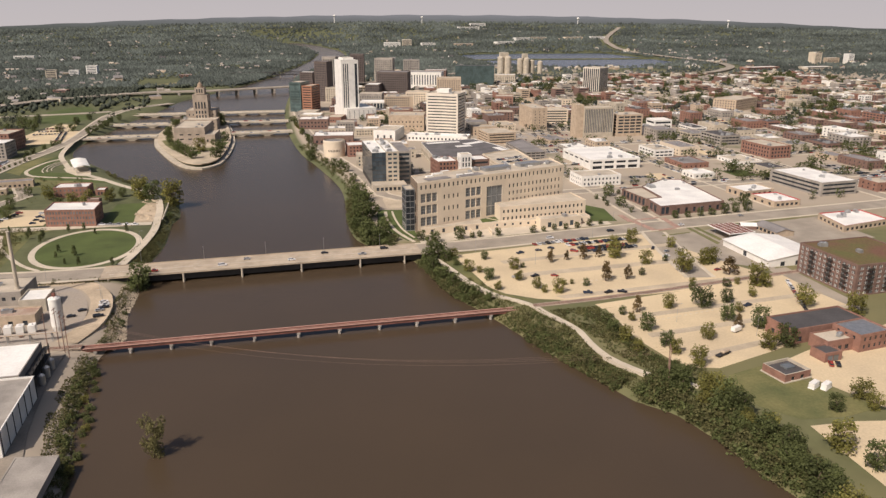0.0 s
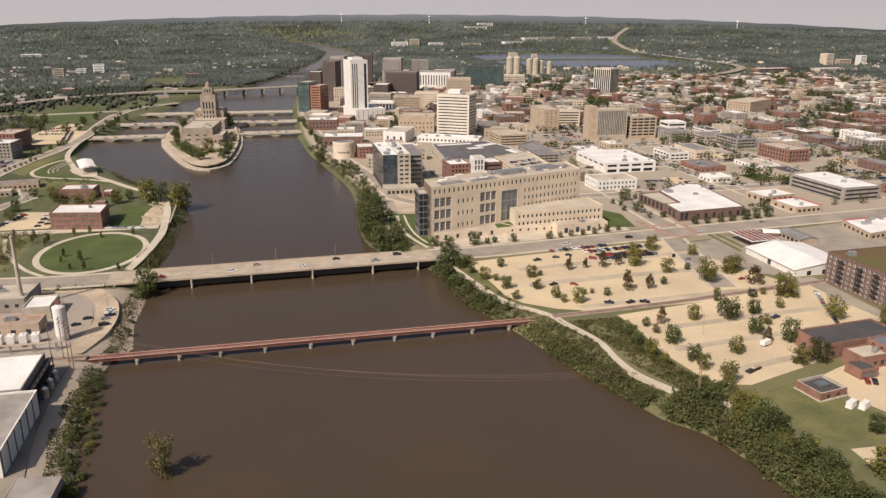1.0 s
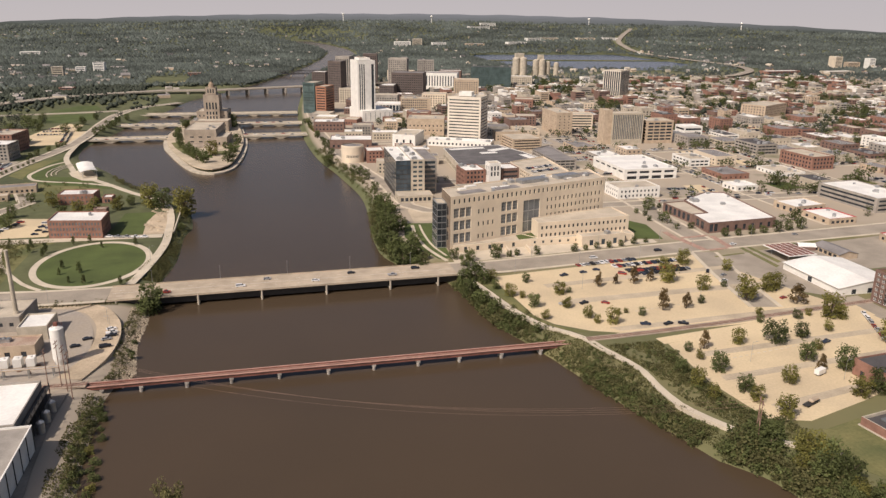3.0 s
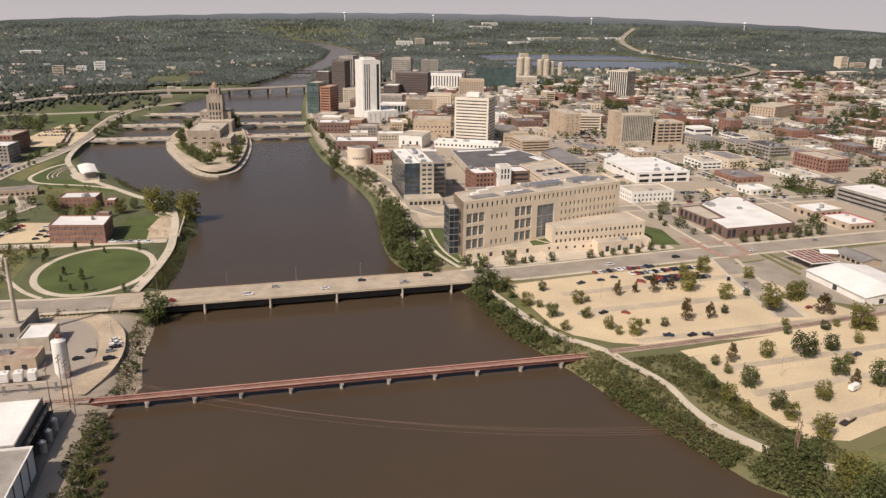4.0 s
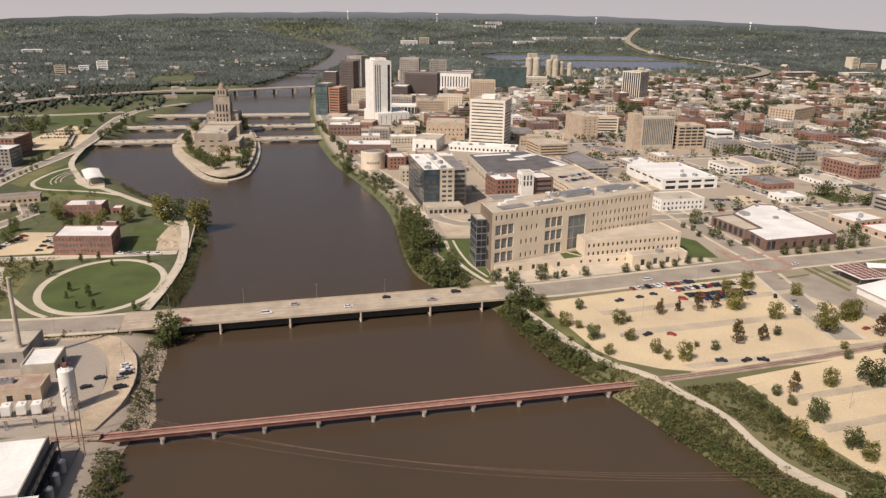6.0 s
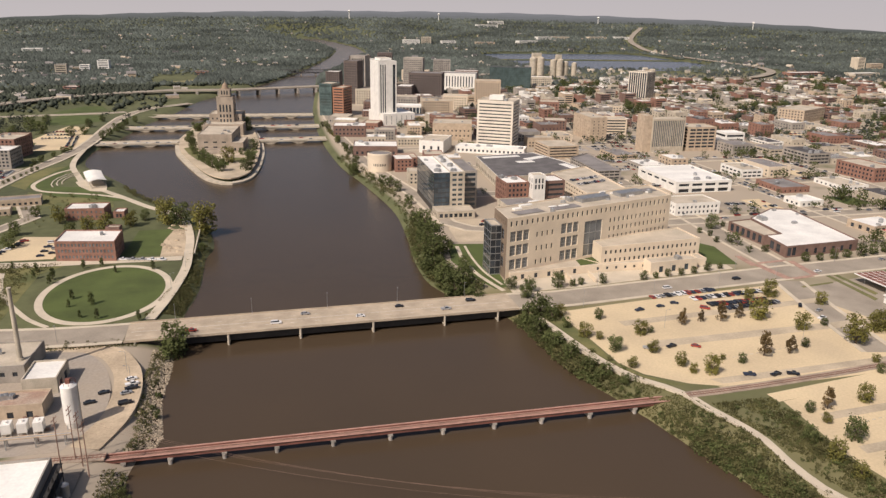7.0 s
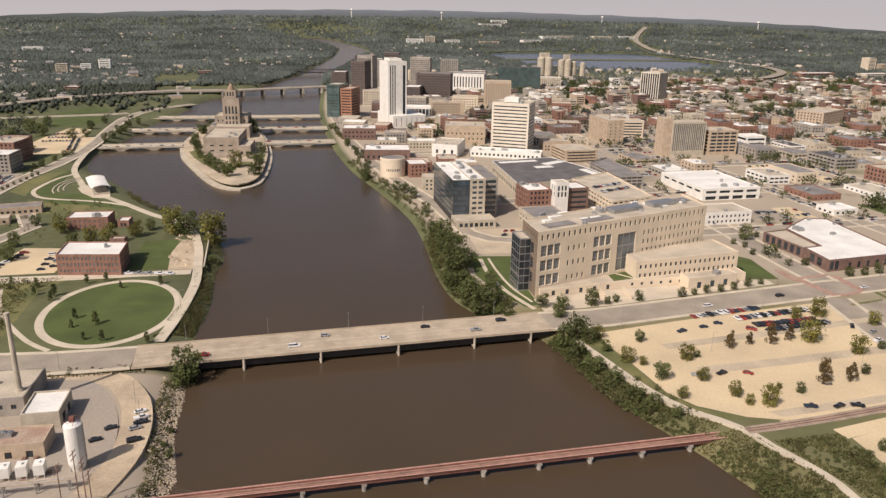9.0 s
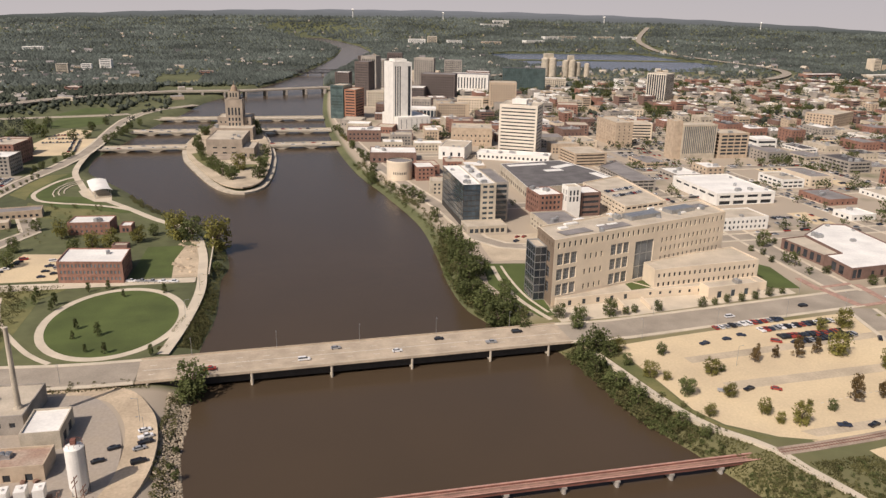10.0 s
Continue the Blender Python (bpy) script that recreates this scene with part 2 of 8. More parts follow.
def bm_mesh(name, bm, mats, smooth=False):
    me = bpy.data.meshes.new(name)
    bm.to_mesh(me)
    bm.free()
    for m in (mats if isinstance(mats, (list, tuple)) else [mats]):
        me.materials.append(m)
    if smooth:
        me.polygons.foreach_set("use_smooth", [True] * len(me.polygons))
    return me


def add_box(V, F, x0, x1, y0, y1, z0, z1):
    n = len(V)
    V += [(x0, y0, z0), (x1, y0, z0), (x1, y1, z0), (x0, y1, z0), (x0, y0, z1), (x1, y0, z1), (x1, y1, z1), (x0, y1, z1)]
    F += [(n, n + 3, n + 2, n + 1), (n + 4, n + 5, n + 6, n + 7), (n, n + 1, n + 5, n + 4), (n + 1, n + 2, n + 6, n + 5),
          (n + 2, n + 3, n + 7, n + 6), (n + 3, n, n + 4, n + 7)]


def add_tube(V, F, a, b, r0, r1, k=6, cap=True):
    """A tapered round bar from a to b."""
    a, b = Vector(a), Vector(b)
    q = (b - a).to_track_quat("Z", "Y")
    n = len(V)
    for c, r in ((a, r0), (b, r1)):
        for i in range(k):
            w = 2 * math.pi * i / k
            V.append(tuple(c + q @ Vector((math.cos(w) * r, math.sin(w) * r, 0))))
    for i in range(k):
        j = (i + 1) % k
        F.append((n + i, n + j, n + k + j, n + k + i))
    if cap:
        F.append(tuple(n + k + i for i in range(k)))
        F.append(tuple(n + i for i in reversed(range(k))))


def box_mesh(name, sx, sy, sz, mat, bevel=0.0):
    bm = bmesh.new()
    bmesh.ops.create_cube(bm, size=1.0)
    bmesh.ops.scale(bm, vec=(sx, sy, sz), verts=bm.verts)
    bmesh.ops.translate(bm, vec=(0, 0, sz / 2), verts=bm.verts)
    if bevel:
        bmesh.ops.bevel(bm, geom=bm.edges[:], offset=bevel, segments=1, affect="EDGES")
    return bm_mesh(name, bm, mat)


def flat(name, poly, z, mat, label, category, thick=0.0, kind="structure"):
    """A paved or planted area with its own edge, lying on the ground."""
    n = len(poly)
    V = [(x, y, z) for x, y in poly] + [(x, y, z - max(thick, 0.25)) for x, y in poly]
    F = [tuple(range(n))] + [(i, n + i, n + (i + 1) % n, (i + 1) % n) for i in range(n)]
    ob = new(name, mesh_of(name, V, F, mat))
    return tagged(ob, label, category, "", kind)


def ribbon_mesh(name, line, width, z, mat, thick=0.2):
    """A strip of the given width along a line, with edges."""
    pts = [Vector((p[0], p[1], p[2] if len(p) > 2 else z)) for p in line]
    L, R = [], []
    for i, p in enumerate(pts):
        d = (pts[min(i + 1, len(pts) - 1)] - pts[max(i - 1, 0)])
        d.z = 0
        d.normalize()
        nrm = Vector((-d.y, d.x, 0)) * width / 2
        L.append(p + nrm)
        R.append(p - nrm)
    n = len(pts)
    V = L + R + [v - Vector((0, 0, thick)) for v in L] + [v - Vector((0, 0, thick)) for v in R]
    F = []
    for i in range(n - 1):
        F += [(n + i, n + i + 1, i + 1, i), (i, i + 1, 2 * n + i + 1, 2 * n + i), (n + i + 1, n + i, 3 * n + i, 3 * n + i + 1)]
    return mesh_of(name, V, F, mat)


def spline(pts, step=6.0):
    """A smooth line through the points."""
    out = []
    P = [Vector((*p, 0)) for p in pts]
    P = [P[0] * 2 - P[1]] + P + [P[-1] * 2 - P[-2]]
    for i in range(1, len(P) - 2):
        k = max(1, int((P[i + 1] - P[i]).length / step))
        for j in range(k):
            t = j / k
            a, b, c, d = P[i - 1], P[i], P[i + 1], P[i + 2]
            v = 0.5 * ((2 * b) + (c - a) * t + (2 * a - 5 * b + 4 * c - d) * t * t + (3 * b - a - 3 * c + d) * t ** 3)
            out.append((v.x, v.y))
    out.append((P[-2].x, P[-2].y))
    return out


def backdrops():
    """Glowing walls painted as hazy wooded distance and pale low sky, far behind everything else."""
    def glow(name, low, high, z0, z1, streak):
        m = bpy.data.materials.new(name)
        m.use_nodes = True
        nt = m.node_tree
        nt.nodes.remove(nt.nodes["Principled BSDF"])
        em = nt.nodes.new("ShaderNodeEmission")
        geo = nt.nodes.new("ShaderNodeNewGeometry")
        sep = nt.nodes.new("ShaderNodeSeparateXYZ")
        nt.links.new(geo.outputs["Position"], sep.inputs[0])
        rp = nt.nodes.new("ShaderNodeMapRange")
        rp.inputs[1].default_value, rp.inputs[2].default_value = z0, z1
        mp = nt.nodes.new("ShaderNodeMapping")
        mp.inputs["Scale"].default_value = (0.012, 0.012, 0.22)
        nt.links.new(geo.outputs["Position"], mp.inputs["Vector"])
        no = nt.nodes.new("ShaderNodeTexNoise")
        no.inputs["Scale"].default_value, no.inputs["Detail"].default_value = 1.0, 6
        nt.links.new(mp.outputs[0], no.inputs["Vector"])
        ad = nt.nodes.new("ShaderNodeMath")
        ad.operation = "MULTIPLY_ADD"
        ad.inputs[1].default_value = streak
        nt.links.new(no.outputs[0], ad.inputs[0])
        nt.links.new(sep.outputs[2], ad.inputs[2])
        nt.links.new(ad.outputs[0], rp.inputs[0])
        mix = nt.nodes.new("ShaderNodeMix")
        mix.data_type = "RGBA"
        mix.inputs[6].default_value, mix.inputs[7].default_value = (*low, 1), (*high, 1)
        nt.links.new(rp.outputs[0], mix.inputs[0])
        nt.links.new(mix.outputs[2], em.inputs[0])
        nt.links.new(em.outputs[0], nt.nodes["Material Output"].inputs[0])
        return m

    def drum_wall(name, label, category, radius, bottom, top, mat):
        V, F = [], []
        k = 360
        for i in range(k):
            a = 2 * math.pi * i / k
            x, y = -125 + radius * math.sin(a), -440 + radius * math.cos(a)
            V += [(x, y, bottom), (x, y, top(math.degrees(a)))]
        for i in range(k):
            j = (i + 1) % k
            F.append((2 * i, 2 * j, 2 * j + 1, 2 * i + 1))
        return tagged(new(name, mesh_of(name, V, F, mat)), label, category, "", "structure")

    # crest height bowed to fit the horizon in the camera's view
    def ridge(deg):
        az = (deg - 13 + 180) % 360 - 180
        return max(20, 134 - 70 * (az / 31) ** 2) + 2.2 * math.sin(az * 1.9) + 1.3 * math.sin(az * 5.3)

    # haze painted into the glow: woods paling towards the crest
    drum_wall("backdrop", "glowing backdrop painted as hazy woods, crest fitted to the camera view", "distance", 4860, -40, ridge, glow("haze_painted_woods", (0.075, 0.085, 0.066), (0.215, 0.222, 0.228), 70, 150, 38))
    drum_wall("backdrop", "pale hazy sky low over the horizon", "sky", 4885, -60, lambda a: 430, glow("hazy_sky", (0.51, 0.485, 0.47), (0.475, 0.46, 0.46), 60, 330, 0))


backdrops()


# ---- river, island and lake outlines ----
RIGHT_BANK = [(105, -1380), (100, -695), (90, -420), (71, -342), (64, -313), (62, -292), (56, -269), (44, -254), (37, -233), (29, -212), (21, -186), (14, -161), (7, -139), (-3, -111),
              (-7, -77), (-12, -46), (-30, -19), (-43, 10), (-45, 53), (-40, 119), (-39, 192), (-51, 287), (-65, 377), (-73, 507), (-74, 676), (-69, 823), (-59, 970), (-47, 1117),
              (-22, 1437), (56, 1753), (144, 2145), (206, 2369)]
RIGHT_FAR = [(218, 2830), (164, 3320), (95, 3712)]
LEFT_BANK = [(-184, -1380), (-181, -420), (-179, -267), (-182, -245), (-186, -215), (-188, -160), (-183, -136), (-187, -107), (-186, -78), (-187, -63), (-183, -12), (-178, 31), (-179, 86), (-175, 106),
             (-181, 157), (-189, 189), (-211, 218), (-240, 258), (-270, 323), (-294, 367), (-319, 410), (-327, 450), (-329, 495), (-322, 540), (-311, 619), (-302, 700), (-276, 823), (-252, 970), (-198, 1117),
             (-94, 1442), (-22, 1753), (56, 2145), (115, 2554)]
LEFT_FAR = [(95, 2928), (7, 3369), (-22, 3712)]
ISLAND = [(-241, 511), (-235, 467), (-221, 413), (-201, 347), (-187, 318), (-172, 308), (-158, 325), (-151, 364), (-147, 418), (-146, 484), (-152, 574), (-166, 672), (-198, 741), (-228, 672), (-241, 574)]
LAKE = [(608, 2370), (760, 2440), (998, 2450), (1124, 2420), (1220, 2400), (1262, 2271), (1252, 2000), (1232, 1850), (1165, 1709), (945, 1580), (853, 1617), (745, 1605), (640, 1680),
        (600, 1800), (585, 1949)]



def signed(px, py, poly):
    """Distance from the outline, positive inside."""
    best = np.full(px.shape, 1e9)
    inside = np.zeros(px.shape, bool)
    for (x0, y0), (x1, y1) in zip(poly, poly[1:] + poly[:1]):
        dx, dy = x1 - x0, y1 - y0
        t = np.clip(((px - x0) * dx + (py - y0) * dy) / (dx * dx + dy * dy + 1e-9), 0, 1)
        best = np.minimum(best, np.hypot(px - x0 - t * dx, py - y0 - t * dy))
        cross = (y0 > py) != (y1 > py)
        xs = x0 + (py - y0) * dx / (dy if dy else 1e-9)
        inside ^= cross & (px < xs)
    return np.where(inside, best, -best)


RIVER = spline(RIGHT_BANK, 12) + RIGHT_FAR + LEFT_FAR[::-1] + spline(LEFT_BANK, 12)[::-1]
ISLE = spline(ISLAND + ISLAND[:1], 8)[:-1]


def wet(px, py):
    """How far out in the water a place lies; negative on land."""
    s = signed(px, py, RIVER)
    s = np.minimum(s, -signed(px, py, ISLE))
    return np.maximum(s, signed(px, py, LAKE))


WATER = -5.0


def horizon_lift(px, py):
    """Raises the far ground, by bearing, to fit the horizon the camera sees."""
    dx, dy = px + 110, py + 440
    r, az = np.hypot(dx, dy), np.degrees(np.arctan2(dx, dy)) - 13
    s = np.clip((r - 2500) / 2300, 0, 1)
    return np.clip(88 - 46 * (az / 31) ** 2, 6, 90) * s ** 1.6 + 5 * np.clip((r - 1600) / 1500, 0, 1) * np.sin(px / 310) * np.sin(py / 270)


def land(px, py):
    d = -wet(px, py)
    z = np.where(d < 0, np.maximum(-8, WATER + d * 0.5), np.interp(d, [0, 2, 8, 14, 20], [WATER, -4.2, -1.6, -0.4, 0.0]))
    return np.where(d < 30, z, horizon_lift(px, py) * np.clip((d - 30) / 200, 0, 1))


def steps(a, b, fine0, fine1, fine, grow):
    s = list(np.arange(fine0, fine1 + 0.1, fine))
    v, d = fine0, fine
    while v > a:
        d *= grow
        v -= d
        s.insert(0, max(v, a))
    v, d = s[-1], fine
    while v < b:
        d *= grow
        v += d
        s.append(min(v, b))
    return np.array(s)


gx = steps(-4300, 4300, -380, 130, 4.0, 1.06)
gy = steps(-1400, 4600, -430, 800, 5.0, 1.05)
GX, GY = np.meshgrid(gx, gy)
GZ = land(GX, GY)
nx, ny = len(gx), len(gy)
idx = np.arange(nx * ny).reshape(ny, nx)
quads = np.stack([idx[:-1, :-1], idx[:-1, 1:], idx[1:, 1:], idx[1:, :-1]], -1).reshape(-1, 4)
ground = new("ground", mesh_of("ground", np.stack([GX, GY, GZ], -1).reshape(-1, 3).tolist(), quads.tolist(), ground_material(), True))
tagged(ground, "grassy river valley floor, raised far off to fit the camera view", "ground", "", "structure")
water = new("water", mesh_of("water", [(-4300, -1400, WATER), (4300, -1400, WATER), (4300, 4600, WATER), (-4300, 4600, WATER)], [(0, 1, 2, 3)], water_material()))
tagged(water, "calm muddy brown river water", "river", "", "structure")


def lake_water():
    """Water of the gravel-pit lake; its blue base colour imitates reflected sky."""
    cx, cy = sum(p[0] for p in LAKE) / len(LAKE), sum(p[1] for p in LAKE) / len(LAKE)
    rim = [(x + (x - cx) * 0.01, y + (y - cy) * 0.01, WATER + 0.15) for x, y in LAKE]
    m = water_material()
    m.name = "lake_water"
    mix = next(n for n in m.node_tree.nodes if n.type == "MIX")
    mix.inputs[6].default_value, mix.inputs[7].default_value = (0.05, 0.075, 0.12, 1), (0.04, 0.06, 0.095, 1)
    tagged(new("lake", mesh_of("lake", rim, [tuple(reversed(range(len(rim))))], m)), "blue still lake beyond the town", "lake", "", "structure")
    tagged(new("causeway", ribbon_mesh("causeway", [(600, 2060, -2), (900, 2050, -2), (1260, 2010, -2)], 9, 0, M["rough_grass"], 4)), "low causeway across the lake", "causeway", "", "structure")


lake_water()


# ---- buildings ----
PANE = box_mesh("pane", 1, 1, 1, M["glass"])
PANES = {}
for key in ("glass", "blue_glass", "pale_glass", "green_glass"):
    PANES[key] = box_mesh("pane_" + key, 1, 1, 1, M[key])
CLEAR = []      # footprints already taken: x0, y0, x1, y1


V_, F_ = [], []
for u in (-0.17, 0.17):
    add_box(V_, F_, u - 0.012, u + 0.012, -2.0, -0.4, 0.0, 1.0)
for u in (0.33, 0.66):
    add_box(V_, F_, -0.5, 0.5, -1.6, -0.4, u - 0.012, u + 0.012)
MULLION = mesh_of("mullion", V_, F_, M["steel"])
V_, F_ = [], []
for u0, u1, v0, v1 in ((-0.5, -0.43, 0, 1), (0.43, 0.5, 0, 1), (-0.43, 0.43, 0, 0.06), (-0.43, 0.43, 0.94, 1), (-0.04, 0.04, 0.06, 0.94), (-0.43, -0.04, 0.48, 0.53), (0.04, 0.43, 0.48, 0.53)):
    add_box(V_, F_, u0, u1, -1.5, -0.45, v0, v1)
FRAME = mesh_of("window_frame", V_, F_, M["white_paint"])


def rect(x, y, w, d, yaw=0):
    a = radians(yaw)
    e1, e2 = Vector((math.cos(a), math.sin(a))), Vector((-math.sin(a), math.cos(a)))
    o = Vector((x, y))
    return [tuple(o), tuple(o + e1 * w), tuple(o + e1 * w + e2 * d), tuple(o + e2 * d)]


def cols(length, n, w, margin=1.5):
    gap = (length - 2 * margin) / n
    w = min(w, gap * 0.94)
    return [(margin + gap * (i + 0.5) - w / 2, margin + gap * (i + 0.5) + w / 2) for i in range(n)]


def rows(z0, n, step, h):
    return [(z0 + i * step, z0 + i * step + h) for i in range(n)]


def facade(V, F, p0, p1, z0, z1, cs, rs, depth):
    """A wall between two points with openings at every column and row; gives the openings back."""
    d = Vector((p1[0] - p0[0], p1[1] - p0[1]))
    L = d.length
    d /= L
    nrm = Vector((d.y, -d.x))
    us = [0] + [u for c in cs for u in c] + [L]
    vs = [z0] + [v for r in rs for v in r] + [z1]

    def at(u, v, k=0.0):
        return (p0[0] + d.x * u - nrm.x * k, p0[1] + d.y * u - nrm.y * k, v)

    if not cs or not rs:
        us, vs = [0, L], [z0, z1]
    holes = []
    for i in range(len(us) - 1):
        for j in range(len(vs) - 1):
            u0, u1, v0, v1 = us[i], us[i + 1], vs[j], vs[j + 1]
            if u1 - u0 < 1e-4 or v1 - v0 < 1e-4:
                continue
            n = len(V)
            ring = [at(u0, v0), at(u1, v0), at(u1, v1), at(u0, v1)]
            if i % 2 and j % 2:
                V += ring + [at(u0, v0, depth), at(u1, v0, depth), at(u1, v1, depth), at(u0, v1, depth)]
                F += [(n + a, n + (a + 1) % 4, n + 4 + (a + 1) % 4, n + 4 + a) for a in range(4)]
                holes.append(((u0 + u1) / 2, v0, u1 - u0, v1 - v0))
            else:
                V += ring
                F.append((n, n + 1, n + 2, n + 3))
    ang = math.atan2(d.y, d.x)
    out = []
    for u, v, w, h in holes:
        c = at(u, v, depth)
        out.append(Matrix.Translation(c) @ Matrix.Rotation(ang, 4, "Z") @ Matrix.Diagonal((w + 0.06, 0.08, h + 0.03, 1)))
    return out


def roof_unit_mesh():
    V, F = [], []
    add_box(V, F, -1.6, 1.6, -1.1, 1.1, 0.25, 1.7)
    add_box(V, F, -1.7, 1.7, -1.2, 1.2, 0.0, 0.25)
    add_box(V, F, 1.6, 2.3, -0.8, 0.8, 0.2, 1.1)
    add_tube(V, F, (-0.7, 0, 1.7), (-0.7, 0, 2.0), 0.7, 0.6, 10)
    add_tube(V, F, (0.8, 0, 1.7), (0.8, 0, 2.0), 0.6, 0.5, 10)
    return mesh_of("roof_unit", V, F, M["steel"])


ROOF_UNIT = roof_unit_mesh()


def area_box(poly):
    xs, ys = [p[0] for p in poly], [p[1] for p in poly]
    return min(xs), min(ys), max(xs), max(ys)


def building(name, label, poly, h, wall="concrete", roof="tan_roof", openings=(), pane="glass", z=0.0, parapet=0.7, depth=0.35,
             units=0, category="building", clear=True, group="", rim=None, parent=None, piece="wall", edge=None, join=False, mullions=False, frames=False):
    """A block on an outline (counterclockwise). openings: (edge, from, to, columns, rows) with from and to along the edge, or (edge, columns, rows)."""
    top = parent or thing(name, label, category, group)
    V, F, glass = [], [], []
    n = len(poly)
    by_edge = {o[0]: [] for o in openings}
    for o in openings:
        by_edge[o[0]].append(o[1:])
    owner = []
    for e in range(n):
        owner += [0] * (len(F) - len(owner))
        p0, p1 = Vector(poly[e]), Vector(poly[(e + 1) % n])
        L = (p1 - p0).length
        zones = by_edge.get(e, [])
        if zones and len(zones[0]) == 2:
            zones = [(0, L, *zones[0])]
        u = 0.0
        for u0, u1, cs, rs, *own in sorted(zones, key=lambda q: q[0]):
            a, b, c = p0.lerp(p1, u / L), p0.lerp(p1, u0 / L), p0.lerp(p1, min(1, u1 / L))
            if u0 - u > 0.01:
                facade(V, F, a, b, z, z + h, [], [], depth)
            glass += [(g, own[0] if own else pane) for g in facade(V, F, b, c, z, z + h, cs, [(z + r0, z + r1) for r0, r1 in rs], depth)]
            u = u1
        if L - u > 0.01:
            facade(V, F, p0.lerp(p1, u / L), p1, z, z + h, [], [], depth)
        owner += [2 if edge and e in edge else 0] * (len(F) - len(owner))
    # parapet
    cx, cy = sum(p[0] for p in poly) / n, sum(p[1] for p in poly) / n
    inner = []
    for i in range(n):
        a, b, c = Vector(poly[i - 1]), Vector(poly[i]), Vector(poly[(i + 1) % n])
        d1, d2 = (b - a).normalized(), (c - b).normalized()
        n1, n2 = Vector((-d1.y, d1.x)), Vector((-d2.y, d2.x))
        k = (n1 + n2)
        k /= max(0.3, k.dot(n1))
        inner.append(tuple(b + k * 0.5))
    k = len(V)
    V += [(x, y, z + h) for x, y in poly] + [(x, y, z + h) for x, y in inner] + [(x, y, z + h - parapet) for x, y in inner]
    slots = owner
    for i in range(n):
        j = (i + 1) % n
        F += [(k + i, k + j, k + n + j, k + n + i), (k + n + i, k + n + j, k + 2 * n + j, k + 2 * n + i)]
        slots += [1, 1]
    V, F = weld(V, F)
    part(piece, mesh_of(piece, V, F, [M[wall], M[rim or wall], M[edge[min(edge)]] if edge else M[wall]], slots=slots), top)
    part("roof", mesh_of("roof", [(x, y, z + h - parapet) for x, y in inner] + [(x, y, z + h - parapet - 0.3) for x, y in inner],
                         [tuple(range(n)), tuple(range(2 * n - 1, n - 1, -1))], M[roof]), top)
    if join and glass:
        GV, GF = [], []
        for g, _ in glass:
            k = len(GV)
            GV += [tuple(g @ Vector(c)) for c in ((-0.5, -0.5, 0), (0.5, -0.5, 0), (0.5, -0.5, 1), (-0.5, -0.5, 1))]
            GF.append((k, k + 1, k + 2, k + 3))
        part("glazing", mesh_of("glazing", GV, GF, M[pane]), top, "small dark windows", kind="stuff")
    else:
        for g, sort in glass:
            pane_ob = part("window", PANES[sort], top, at=g)
            size = g.to_scale()
            if mullions and size.x > 3.5 and size.z > 5:
                part("mullion", MULLION, pane_ob)
            elif frames:
                part("window_frame", FRAME, pane_ob, "pale window frame")
    if units:
        r = random.Random(int(abs(cx * 13 + cy * 7)) + 3)
        x0, y0, x1, y1 = area_box(inner)
        for _ in range(units):
            for _try in range(20):
                ux, uy = r.uniform(x0 + 3, x1 - 3), r.uniform(y0 + 3, y1 - 3)
                if signed(np.array([ux]), np.array([uy]), list(inner))[0] > 2.6:
                    part("roof_unit", ROOF_UNIT, top, "grey metal roof unit", Matrix.Translation((ux, uy, z + h - parapet)) @ Matrix.Rotation(r.uniform(0, 6), 4, "Z") @ Matrix.Scale(r.uniform(0.7, 1.5), 4))
                    break
    if clear:
        CLEAR.append(area_box(poly))
    return top


def grid(w, d, ncol, dcol, rs, ww=1.4, sides=(0, 1, 3)):
    """Equal windows on the front and both flanks of a rectangular block."""
    out = []
    for e in sides:
        out.append((e, cols(w if e in (0, 2) else d, ncol if e in (0, 2) else dcol, ww), rs))
    return out


def bands(w, d, rs, sides=(0, 1, 3), split=1):
    return [(e, cols(w if e in (0, 2) else d, split, 400, 1.0), rs) for e in sides]

